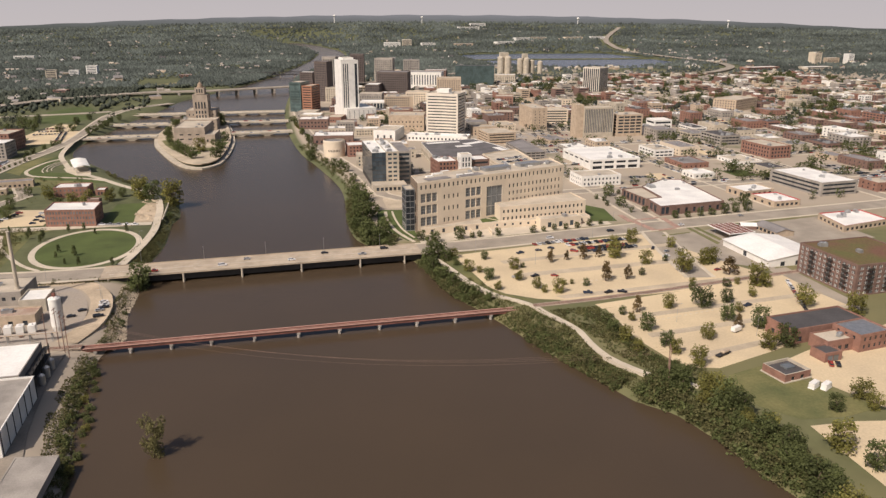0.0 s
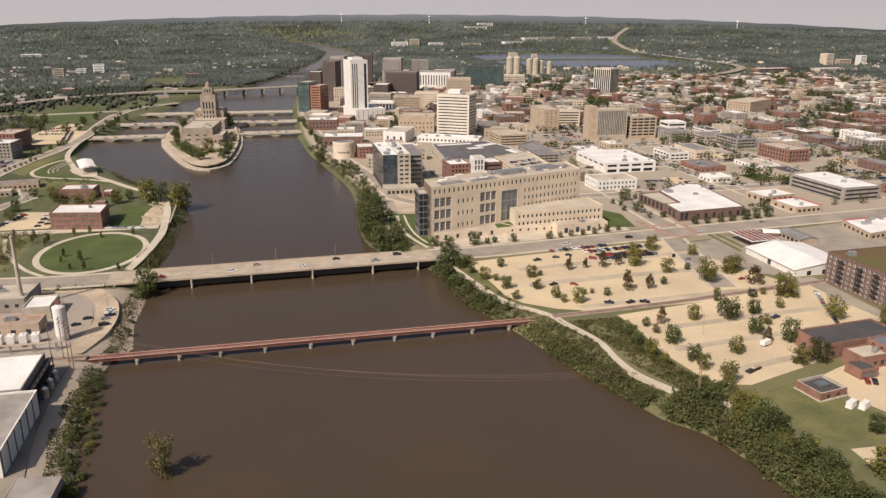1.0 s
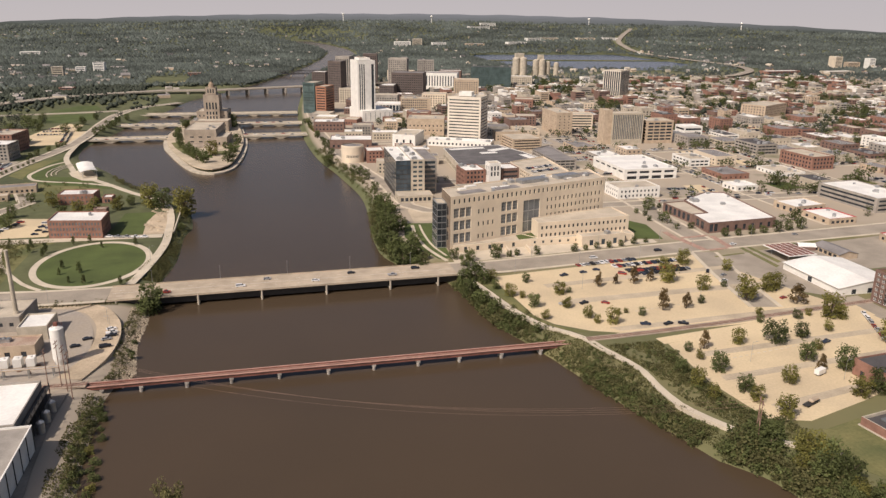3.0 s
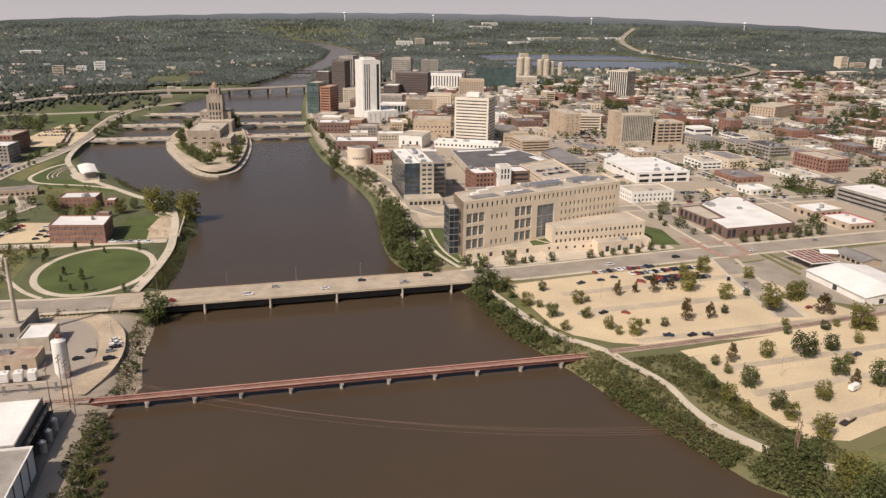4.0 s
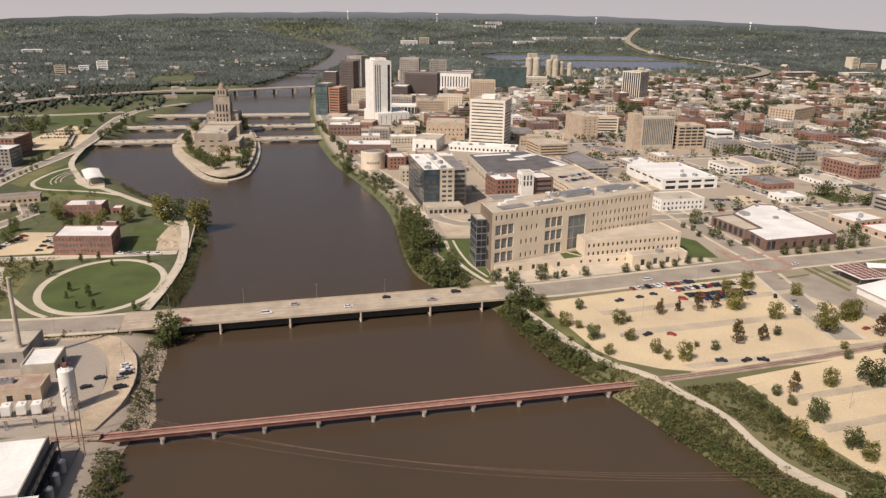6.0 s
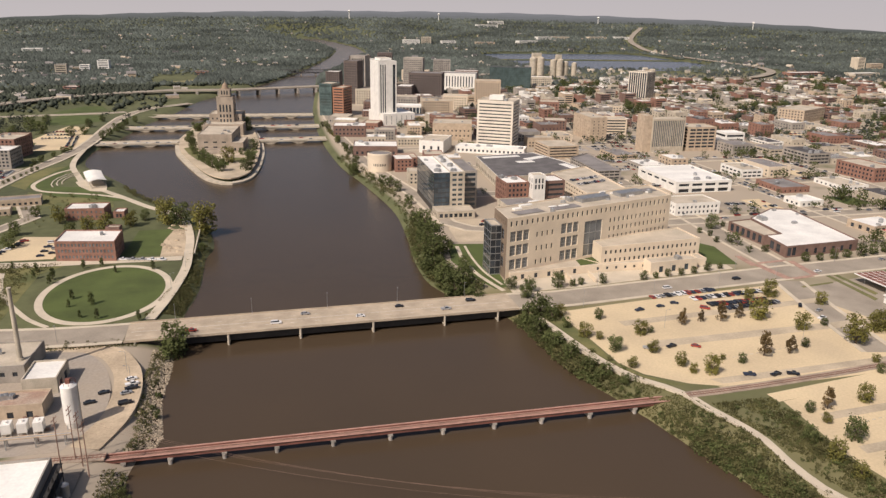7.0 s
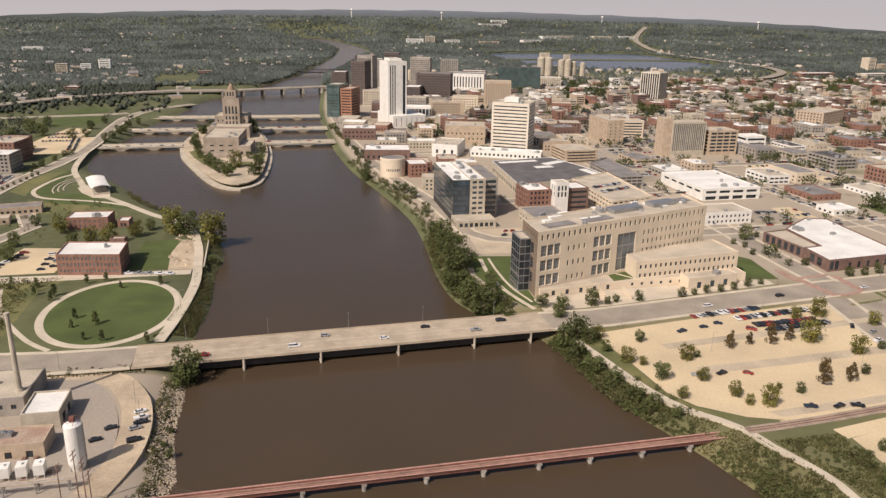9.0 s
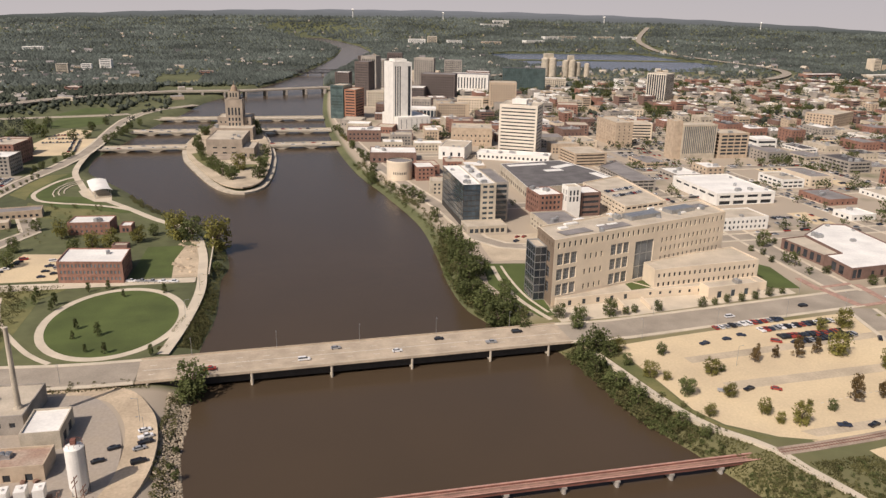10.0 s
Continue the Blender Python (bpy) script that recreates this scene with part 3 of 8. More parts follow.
# ---- bridges ----
def road_bridge():
    b = thing("road_bridge", "long tan concrete road bridge on slender piers over the river", "bridge", at=pose(-1.9, 1.8, 1.2, 0, 0, 2.0))
    x0, x1, y0, y1 = -206, -6, -50.6, -27
    part("deck", box_mesh("deck", x1 - x0, y1 - y0, 0.5, M["deck"], 0.05), b, at=pose((x0 + x1) / 2, (y0 + y1) / 2, -0.45))
    for y in (y0 + 0.25, y1 - 0.25):
        part("railing", box_mesh("railing", x1 - x0, 0.3, 0.6, M["deck"], 0.04), b, at=pose((x0 + x1) / 2, y, 0.05))
    for y in (y0 + 2.2, y1 - 2.2):
        part("kerb", box_mesh("kerb", x1 - x0, 0.3, 0.16, M["concrete"], 0.02), b, at=pose((x0 + x1) / 2, y, 0.05))
    # dark girder steel, its near-black tone also standing in for under-deck shade
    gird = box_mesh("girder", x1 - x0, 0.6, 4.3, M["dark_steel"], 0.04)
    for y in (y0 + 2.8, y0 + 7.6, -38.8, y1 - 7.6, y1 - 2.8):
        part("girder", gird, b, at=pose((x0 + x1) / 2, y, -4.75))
    V, F = [], []
    for i in range(12):
        add_box(V, F, -0.75, 0.75, -10.6, 10.6, -5.6, -4.75) if i == 0 else None
    for y in (-11.2, -3.8, 3.8, 11.2):
        add_tube(V, F, (0, y, -8), (0, y, -0.5 if abs(y) > 8 else -4.8), 0.6, 0.6, 10)
    pier = mesh_of("pier", V, F, M["concrete"])
    for x in (-201, -158, -123, -86, -48, -18.5):
        part("pier", pier, b, at=pose(x, -38.8, 0))
    for y in (-43.4, -39, -34.6):
        dash = box_mesh("lane_marking", 3, 0.18, 0.012, M["paint"]) if y != -39 else box_mesh("lane_marking", 196, 0.2, 0.012, M["paint"])
        if y == -39:
            part("lane_marking", dash, b, at=pose(-106, y, 0.052))
        else:
            for i in range(16):
                part("lane_marking", dash, b, at=pose(-200 + i * 12.3, y, 0.052))
    V, F = [], []
    add_tube(V, F, (0, 0, 0), (0, 0, 9), 0.11, 0.07, 6)
    add_tube(V, F, (0, 0, 8.9), (0, -1.6, 9.3), 0.05, 0.05, 5)
    add_box(V, F, -0.15, 0.15, -2.2, -1.5, 9.2, 9.35)
    post = mesh_of("street_lamp", V, F, M["steel"])
    for x in (-185, -147, -108, -70, -32):
        lamp = new("street_lamp", post)
        lamp.matrix_world = pose(x, -25.7 + 0.035 * x, 1.25)
        tagged(lamp, "slim grey steel street lamp on the road bridge", "street lamp", "street lamps")
    return b


def rail_bridge():
    b = thing("railway_bridge", "low rusty red steel railway bridge on short concrete piers", "bridge", at=pose(-1.4, 5.9, -0.8, 0, 0, 0.5))
    x0, x1, y = -196, 36, -157.5
    L, cx = x1 - x0, (x0 + x1) / 2
    for dy in (-1.7, 1.7):
        part("girder", box_mesh("girder", L, 0.35, 1.7, M["rust"], 0.03), b, at=pose(cx, y + dy, -1.6))
        part("top_flange", box_mesh("top_flange", L, 0.7, 0.14, M["flange"], 0.02), b, at=pose(cx, y + dy * 1.22, 0.1))
    part("deck", box_mesh("deck", L, 3.8, 0.3, M["timber"], 0.03), b, at=pose(cx, y, -0.75))
    V, F = [], []
    for i in range(int(L / 0.9)):
        add_box(V, F, x0 + 0.36 + i * 0.9, x0 + 0.64 + i * 0.9, y - 1.8, y + 1.8, -0.45, -0.25)
    part("decking", mesh_of("decking", V, F, M["timber"]), b, kind="stuff")
    for dy in (-0.75, 0.75):
        part("rail", box_mesh("rail", L, 0.22, 0.18, M["flange"]), b, at=pose(cx, y + dy, -0.25))
    V, F = [], []
    for s in (-1, 1):
        add_tube(V, F, (0, s * 1.7, -6.4), (0, s * 1.7, -2.2), 0.9, 0.8, 12)
    add_box(V, F, -0.7, 0.7, -2.0, 2.0, -6.2, -2.3)
    add_box(V, F, -0.9, 0.9, -2.3, 2.3, -2.4, -1.6)
    pier = mesh_of("pier", V, F, M["grey_concrete"])
    for x in (-190, -174, -155, -136, -115, -93, -72, -51, -31, -10, 10, 30):
        part("pier", pier, b, at=pose(x, y, 0))
    return b


def arch_bridge(y, xl, xr, yr, piers):
    b = thing("arch_bridge", "low pale concrete arch bridge with parked cars reaching the island", "bridge", "island bridges")
    dx, dy = xr - xl, yr - y
    L, ang = math.hypot(dx, dy), math.degrees(math.atan2(dy, dx))
    m = pose((xl + xr) / 2, (y + yr) / 2, -1.4, 0, 0, ang)
    part("deck", box_mesh("deck", L, 22, 0.9, M["concrete"], 0.05), b, at=m @ pose(0, 0, -0.9))
    for s in (-1, 1):
        part("railing", box_mesh("railing", L, 0.4, 1.1, M["concrete"], 0.05), b, at=m @ pose(0, s * 10.8, 0))
    n = piers
    span = L / n
    V, F = [], []
    for yy in (-10.4, 10.4):
        V += [(-span * 0.36, yy, -0.9), (-span * 0.22, yy, -2.0), (-2.4, yy, -3.6), (-1.6, yy, -6), (1.6, yy, -6), (2.4, yy, -3.6), (span * 0.22, yy, -2.0), (span * 0.36, yy, -0.9)]
    F = [tuple(range(8)), tuple(reversed(range(8, 16)))] + [(i + 1, i, 8 + i, 9 + i) for i in range(7)]
    pier = mesh_of("pier", V, F, M["concrete"])
    for i in range(n - 1):
        part("pier", pier, b, at=m @ pose(-L / 2 + span * (i + 1), 0, 0))
    return b


def highway_bridge():
    b = thing("highway_bridge", "long grey highway bridge on many piers far upstream", "bridge")
    line = [(-700, 800), (-534, 880), (-478, 960), (-402, 1020), (-310, 1055), (-205, 1060), (-55, 1115), (60, 1150), (160, 1200), (300, 1330), (520, 1560), (700, 1760)]
    zs = [3, 5, 5, 5, 6, 6, 6, 6, 6, 5, 3, 1]
    pts = [(x, y, z) for (x, y), z in zip(line, zs)]
    part("deck", ribbon_mesh("deck", pts, 26, 0, M["asphalt"], 2.0), b)
    V, F = [], []
    add_box(V, F, -1.2, 1.2, -12, 12, -10, 4)
    pier = mesh_of("pier", V, F, M["grey_concrete"])
    for i in range(9):
        part("pier", pier, b, at=pose(-300 + i * 36, 1035 + i * 9 + (6 if i > 3 else 0), 0, 0, 0, 15))
    return b


def far_bridge():
    b = thing("truss_bridge", "dark steel truss bridge crossing far upstream", "bridge")
    V, F = [], []
    add_box(V, F, -130, 130, -6, 6, -2, -0.5)
    for i in range(26):
        for s in (-6, 6):
            add_tube(V, F, (-130 + i * 10, s, -0.5), (-125 + i * 10, s, 6), 0.35, 0.35, 4)
            add_tube(V, F, (-125 + i * 10, s, 6), (-120 + i * 10, s, -0.5), 0.35, 0.35, 4)
            add_tube(V, F, (-125 + i * 10, s, 6), (-115 + i * 10, s, 6), 0.35, 0.35, 4)
    part("truss", mesh_of("truss", V, F, M["dark_steel"]), b, at=pose(-60, 1490, 2, 0, 0, 4))
    V, F = [], []
    add_box(V, F, -2, 2, -6, 6, -12, 0)
    pier = mesh_of("pier", V, F, M["grey_concrete"])
    for i in range(5):
        part("pier", pier, b, at=pose(-130 + i * 35, 1486 + i * 2.4, 0))
    return b


road_bridge()
rail_bridge()
arch_bridge(528, -342, -68, 536, 8)
arch_bridge(645, -326, -70, 641, 8)
arch_bridge(759, -306, -72, 756, 7)
highway_bridge()
far_bridge()


# ---- roads, lots, lawns ----
ROADS = [0]


def road(line, width, label, mat="asphalt", z=0.05, walk=True):
    ROADS[0] += 1
    z += 0.006 * ROADS[0]
    r = thing("road", label, "road", "", "structure")
    part("carriageway", ribbon_mesh("carriageway", line, width, z, M[mat], 1.6), r)
    if walk:
        pts = [Vector((p[0], p[1])) for p in line]
        hs = [p[2] if len(p) > 2 else z for p in line]
        for s in (-1, 1):
            off = []
            for i, p in enumerate(pts):
                d = (pts[min(i + 1, len(pts) - 1)] - pts[max(i - 1, 0)]).normalized()
                off.append((*(p + Vector((-d.y, d.x)) * s * (width / 2 + 1.4)), hs[i] + 0.13))
            part("sidewalk", ribbon_mesh("sidewalk", off, 2.6, z + 0.13, M["path"], 0.4), r)
    return r


AVENUE = [(-7.5, -37.3, 1.22), (8, -37.2, 1.0), (24, -36, 0.5), (60, -31), (110, -25), (180, -17), (290, -7), (420, 6), (700, 30)]
road(AVENUE, 19, "wide worn avenue leading from the bridge")
road([(-206.4, -44.2, 1.22), (-225, -44, 1.0), (-245, -42.4, 0.6), (-285, -37), (-330, -33), (-420, -10), (-520, 25)], 19, "approach road west of the bridge")
road([(150, -130), (160, -75), (170, -32)], 14, "side street south of the avenue")
road([(183, -8), (184, 40), (188, 110), (190, 300), (186, 700), (180, 1100)], 15, "straight street running away from the avenue")
for sx in (300, 416, 532, 648, 764, 880, 1000, 1130):
    road([(sx + 10, 5 + sx * 0.03), (sx + 4, 300), (sx, 700), (sx - 6, 1150)], 13, "straight downtown street")
for sy in (100, 214, 328, 442, 548, 648, 752, 860, 980, 1100):
    road([(20 if sy < 400 else -30, sy), (190, sy + 4), (500, sy + 14), (1150, sy + 40)], 13, "downtown avenue crossing the streets")
road([(26, 104), (6, 112), (-6, 130), (-12, 210), (-28, 300), (-42, 400), (-52, 540), (-52, 760)], 10, "riverside street behind the bank")

flat("parking_lot", [(14, -54), (45, -49), (100, -42), (160, -36), (166, -60), (184, -112), (198, -146), (160, -146), (120, -149), (86, -150), (60, -149), (41, -142), (25.5, -130), (19, -117), (16.8, -91), (14, -67)],
     0.06, M["gravel"], "pale gravel parking lot dotted with small trees", "parking lot")
flat("parking_lot", [(72, -164), (123, -155), (163, -150), (200, -150), (206, -196), (180, -212), (128, -232), (92, -243), (76, -238), (70, -205)],
     0.06, M["gravel"], "pale gravel parking lot south of the railway", "parking lot")
flat("parking_lot", [(120, -245), (142, -236), (210, -215), (230, -250), (170, -300), (140, -296)], 0.05, M["gravel"], "pale gravel yard beside the brick workshop", "yard")
flat("parking_lot", [(98, -296), (118, -297), (150, -303), (230, -260), (260, -420), (110, -420), (96, -345)], 0.055, M["gravel"], "pale gravel ground by the river woods", "yard")
for pts in ([(40, -72), (168, -60), (169, -66), (41, -78)], [(44, -98), (178, -92), (180, -99), (46, -105)], [(52, -140), (190, -132), (192, -137), (56, -145)],
            [(80, -176), (204, -166), (204, -171), (80, -181)], [(78, -200), (206, -188), (204, -193), (78, -205)], [(84, -228), (160, -214), (162, -218), (86, -233)]):
    flat("driving_lane", pts, 0.075, M["lane"], "darker worn driving lane across the gravel lot", "lane")
flat("grass_strip", [(4.5, -62), (12, -60), (15.6, -91), (17.8, -117), (24, -131), (39, -143), (31.5, -141.5), (22.5, -131.5), (15.4, -116), (10.7, -97), (6.7, -77)], 0.08, M["rough_grass"], "grass verge at the edge of the gravel lot", "grass")
flat("lawn", [(86, -258), (92, -250), (112, -245), (121, -262), (136, -290), (117, -293), (98, -291), (88, -278)], 0.07, M["rough_grass"], "dry lawn beside the small brick pump house", "lawn")
flat("lawn", [(-2, -12), (-0.5, 8), (-0.5, 30), (11, 72), (-18, 76), (-24, 40), (-18, 8), (-10, -14)], 0.06, M["lawn"], "green lawn beside the courthouse wall", "lawn")
for line, wide in (([(-7.5, 70), (-9, 45), (-8.5, 16), (-4, -8)], 1.6), ([(-13, 70), (-15.5, 42), (-14, 14), (-9, -8), (-6, -18)], 2.6)):
    tagged(new("path", ribbon_mesh("path", spline(line), wide, 0.12, M["path"], 0.4)), "narrow pale path across the courthouse lawn", "path", "", "structure")
flat("plaza", [(-10, 79), (44, 79), (50, 112), (50, 136), (-4, 136), (-9, 110)], 0.07, M["lane"], "dusty paved court with parked cars behind the courthouse", "pavement")


def tracks(line):
    t = thing("railway_track", "rusty rails on brown ballast", "railway", "", "structure")
    part("ballast", ribbon_mesh("ballast", line, 5.2, 0.14, M["ballast"], 0.5), t)
    for s in (-0.75, 0.75):
        part("rail", ribbon_mesh("rail", [(x, y + s) for x, y in line], 0.14, 0.34, M["rust"], 0.16), t)
    V, F = [], []
    for (xa, ya), (xb, yb) in zip(line, line[1:]):
        n = int(math.hypot(xb - xa, yb - ya) / 1.4)
        for i in range(n):
            f = i / n
            x, y = xa + (xb - xa) * f, ya + (yb - ya) * f
            add_box(V, F, x - 0.15, x + 0.15, y - 1.4, y + 1.4, 0.1, 0.22)
    part("decking", mesh_of("decking", V, F, M["timber"]), t, kind="stuff")


flat("parking_lot", [(70, -164), (69, -157), (110, -151), (164, -143), (202, -137), (202, -152), (163, -151), (123, -156)], 0.052, M["gravel"], "pale gravel strip beside the railway", "parking lot")
flat("parking_lot", [(52, -147), (62, -148.5), (86, -149), (160, -145), (164, -136), (110, -144), (73, -149.5), (56, -151.5)], 0.05, M["gravel"], "pale gravel strip along the ballast", "parking lot")
flat("pavement", [(232, -32), (320, -20), (320, -80), (250, -84), (238, -66)], 0.045, M["asphalt"], "worn paved forecourt of the filling station", "pavement")
flat("pavement", [(200, -126), (214, -124), (213, -186), (206, -200), (197, -160)], 0.047, M["asphalt"], "worn paved street before the apartment block", "pavement")
for verge in ([(199, -70), (203, -68), (203, -27), (200, -27)], [(206, -62), (210, -60), (209, -27), (206, -27)], [(172, -44), (196, -40), (196, -38), (172, -41.5)], [(240, -27), (300, -20), (300, -18), (240, -24.5)]):
    flat("grass_strip", verge, 0.09, M["rough_grass"], "narrow grass verge beside the avenue", "grass")
for band in ([(165, -2), (170, -2), (170, 18), (166, 18)], [(171, -29), (176, -28.5), (172, -1), (167.5, -1.5)], [(192, -26), (196.5, -25.5), (199, 2), (194.5, 2)], [(176.2, -30), (192, -28), (192, -25), (176, -27)], [(172, 0), (194, 2.5), (194, 5.5), (172, 3)]):
    flat("crosswalk", band, 0.26, M["pavers"], "red paved crossing at the street corner", "crosswalk")
tracks([(35, -151.3), (50, -150.8), (73, -149.3), (110, -145.8), (164, -139), (215, -133), (330, -118)])
flat("pavement", [(150, -44), (203, -38), (232, -30), (238, -64), (229, -91), (204, -127), (186, -112), (167, -108), (160, -76)], 0.056, M["asphalt"], "worn paved yard beside the white hall", "pavement")
tracks([(-196, -153.3), (-230, -152.4), (-330, -148)])

# riverside paths
PATH_R = spline([(0, -56), (4.5, -77), (8.5, -97), (13.3, -116), (20.4, -132), (29, -142), (35, -151), (38, -163), (43.5, -178), (46, -190), (45.5, -203), (47, -220), (53, -234), (60, -245), (70, -254), (88, -268)])
new("path", ribbon_mesh("path", PATH_R, 3.6, 0.1, M["path"], 0.5))
tagged(bpy.data.objects["path"], "pale concrete riverside path", "path", "", "structure")
PROM = spline([(-198.5, -26), (-194.5, -4), (-191, 22), (-188.5, 54), (-189.5, 84), (-193, 130), (-204, 178), (-233, 214), (-258, 250), (-280, 280), (-299, 307), (-312, 342), (-326, 385), (-332, 420), (-335, 460), (-337, 496)])
tagged(new("path", ribbon_mesh("path", PROM, 5.5, 0.1, M["path"], 0.5)), "pale riverside promenade in the park", "path", "", "structure")
tagged(new("path", ribbon_mesh("path", spline([(-297, 66), (-292, 46), (-286, 29), (-278, 13), (-262, -12), (-250, -24)]), 2.6, 0.1, M["path"], 0.4)), "narrow pale path through the rough meadow", "path", "", "structure")
LOOP = [(-231 + 33.2 * math.cos(a * math.pi / 32), 22.5 + 45 * math.sin(a * math.pi / 32)) for a in range(65)]
tagged(new("path", ribbon_mesh("path", LOOP, 4.0, 0.11, M["path"], 0.4)), "pale ring path round the oval lawn", "path", "", "structure")
flat("lawn", LOOP[:-1], 0.08, M["lawn"], "mown oval lawn inside a ring path", "lawn")
flat("lawn", [(-330, 20), (-275, -10), (-275, 60), (-262, 78), (-330, 84)], 0.05, M["rough_grass"], "rough meadow beside the oval lawn", "meadow")
flat("plaza", [(-330, 76), (-196, 76), (-196, 84), (-330, 88)], 0.09, M["path"], "pale paved strip before the brick building", "pavement")
flat("lawn", [(-234, 90), (-200, 88), (-200, 150), (-232, 150)], 0.06, M["lawn"], "grass beside the brick building", "lawn")
flat("bare_ground", [(-210, 86), (-194, 86), (-195.5, 146), (-208, 150), (-212, 120)], 0.08, M["dirt"], "bare sandy construction ground", "ground")
tagged(new("retaining_wall", ribbon_mesh("retaining_wall", [(-189, 86), (-189.5, 110), (-190, 140), (-192, 165)], 0.8, 1.3, M["path"], 1.6)), "low pale retaining wall along the riverside", "wall", "", "structure")
flat("parking_lot", [(-318, 92), (-275, 92), (-272, 140), (-306, 146)], 0.07, M["gravel"], "small pale parking lot behind the brick building", "parking lot")
flat("lawn", [(-325, 300), (-300, 292), (-280, 268), (-262, 250), (-250, 236), (-300, 240), (-345, 300), (-350, 380), (-328, 395)], 0.06, M["lawn"], "park lawn round the river stage", "lawn")
YARD = [(-420, -62), (-300, -58)] + spline([(-240, -59), (-226, -61), (-215, -75), (-209.5, -90), (-206.5, -104), (-206, -120), (-209, -132), (-216, -147)], 5) + [(-420, -148)]
RIM = spline([(-246, -56.5), (-218, -60), (-205.5, -78), (-201, -95), (-200, -112), (-202, -128), (-208, -146)], 5)
tagged(new("bare_ground", ribbon_mesh("bare_ground", RIM, 11.5, 0.03, M["dirt"], 2.6)), "bare sandy earth round the factory yard", "ground", "", "structure")
flat("factory_yard", YARD[::-1], 0.05, M["grey_yard"], "dusty concrete factory yard", "yard")
flat("service_road", [(-206, -160), (-202, -160), (-202.5, -180), (-202, -205), (-199, -235), (-196, -252), (-196, -300), (-204, -300), (-204, -230)], 0.06, M["yard"], "concrete service road between factory and river", "road")
flat("yard", [(-420, -162), (-204, -160), (-200, -230), (-200, -420), (-420, -420)], 0.04, M["yard"], "dusty factory yard by the river", "yard")


# ---- courthouse ----
def courthouse():
    slab = [(0, 0), (128, 42), (128, 74), (0, 27)]
    L = math.hypot(128, 42)
    k = L / 128
    top4 = rows(32.2, 1, 5, 2.6)
    o = [(0, 1.5, 17.5, cols(16, 3, 4.2, 0.8), [(5.5, 12.0), (14.3, 20.8), (23.0, 29.5)], "pale_glass"),
         (0, 19.5, 37.5, cols(18, 4, 1.4, 1.2), [(6.2, 9.4), (15.0, 18.2), (23.7, 26.9)]),
         (0, 40, 56, cols(16, 3, 4.2, 0.8), [(5.5, 12.0), (14.3, 20.8), (23.0, 29.5)], "pale_glass"),
         (0, 58.5, 76, cols(17.5, 1, 15.5, 1.0), [(5.5, 28.5)], "pale_glass"),
         (0, 79, L - 2, cols(L - 81, 14, 1.5, 0.6), rows(8.2, 4, 5.7, 3.0)),
         (3, cols(27, 2, 5.0, 3.0), [(5.5, 12.0), (14.3, 20.8), (23.0, 29.5)]),
         (1, cols(32, 6, 1.6, 2.0), rows(6, 4, 5.7, 3.0))]
    # the upper row of small windows runs right along the front: split the height there
    c = thing("courthouse", "large pale limestone courthouse with rows of small windows", "courthouse")
    lower = [q for q in o]
    building("courthouse", "", slab, 31.0, "limestone", "tan_roof", lower, "glass", parent=c, parapet=0.0, depth=0.7, clear=False, edge={3: "brown_cladding"}, mullions=True)
    building("courthouse", "", slab, 7.0, "limestone", "tan_roof", [(0, cols(L, 34, 1.5, 1.2), [(1.6, 4.8)]), (3, cols(27, 6, 1.5, 1.5), [(2.0, 4.6)]),
                                                                    (1, cols(32, 7, 1.5, 1.5), [(2.0, 4.6)])], "glass", z=31.0, parent=c, parapet=0.9, units=9, depth=0.6, piece="upper_wall", edge={3: "brown_cladding"})
    building("courthouse", "", [(64, 6), (136, 14), (134, 40), (100, 32), (64, 20)], 15.5, "limestone", "tan_roof",
             [(0, cols(72.4, 20, 1.5, 1.5), [(5.0, 7.4), (10.4, 12.8)]), (1, cols(26, 5, 1.6, 2), [(5, 7.4), (10.4, 12.8)])], "glass", parent=c, clear=False, piece="wing_wall", depth=0.5)
    building("courthouse", "", [(2, -3), (54, 3), (136, 4), (136, 14), (64, 6), (56, 17), (2, -0.6)], 5.0, "limestone", "tan_roof",
             [(0, cols(52, 5, 2.2, 4), [(0.6, 3.6)]), (1, cols(82, 12, 1.6, 4), [(1.6, 3.4)])], "glass", parent=c, clear=False, piece="terrace_wall", parapet=0.4)
    building("courthouse", "", [(92, -6), (126, -2), (126, 6), (92, 4)], 7.5, "limestone", "tan_roof", [(0, cols(34, 3, 3, 3), [(0.5, 4.5)])], "blue_glass", parent=c, clear=False, units=1, piece="porch_wall")
    building("courthouse", "", [(-7, 10), (-0.2, 10), (-0.2, 25), (-7, 25)], 31.5, "steel", "tan_roof",
             [(0, cols(6.8, 2, 4, 0.2), rows(0.6, 7, 4.4, 3.9)), (3, cols(15, 4, 5, 0.3), rows(0.6, 7, 4.4, 3.9))], "glass", parent=c, clear=False, depth=0.12, piece="glass_stair_wall")
    for x0 in (38.5, 53):
        V, F = [], []
        add_box(V, F, 0, 0.8, -13, 0, 0, 2.6)
        part("garden_wall", mesh_of("garden_wall", V, F, M["limestone"]), c, at=pose(x0, -1, 0, 0, 0, -4))
    V, F = [], []
    V += [(50, 4.5, 4.7), (64, 7, 4.7), (64, 19, 4.7), (51, 15.4, 4.7), (50, 4.5, 4.4), (64, 7, 4.4), (64, 19, 4.4), (51, 15.4, 4.4)]
    F += [(0, 1, 2, 3), (0, 4, 5, 1), (1, 5, 6, 2), (2, 6, 7, 3), (3, 7, 4, 0)]
    part("terrace_lawn", mesh_of("terrace_lawn", V, F, M["lawn"]), c, "small green lawn on the terrace")
    r = random.Random(12)
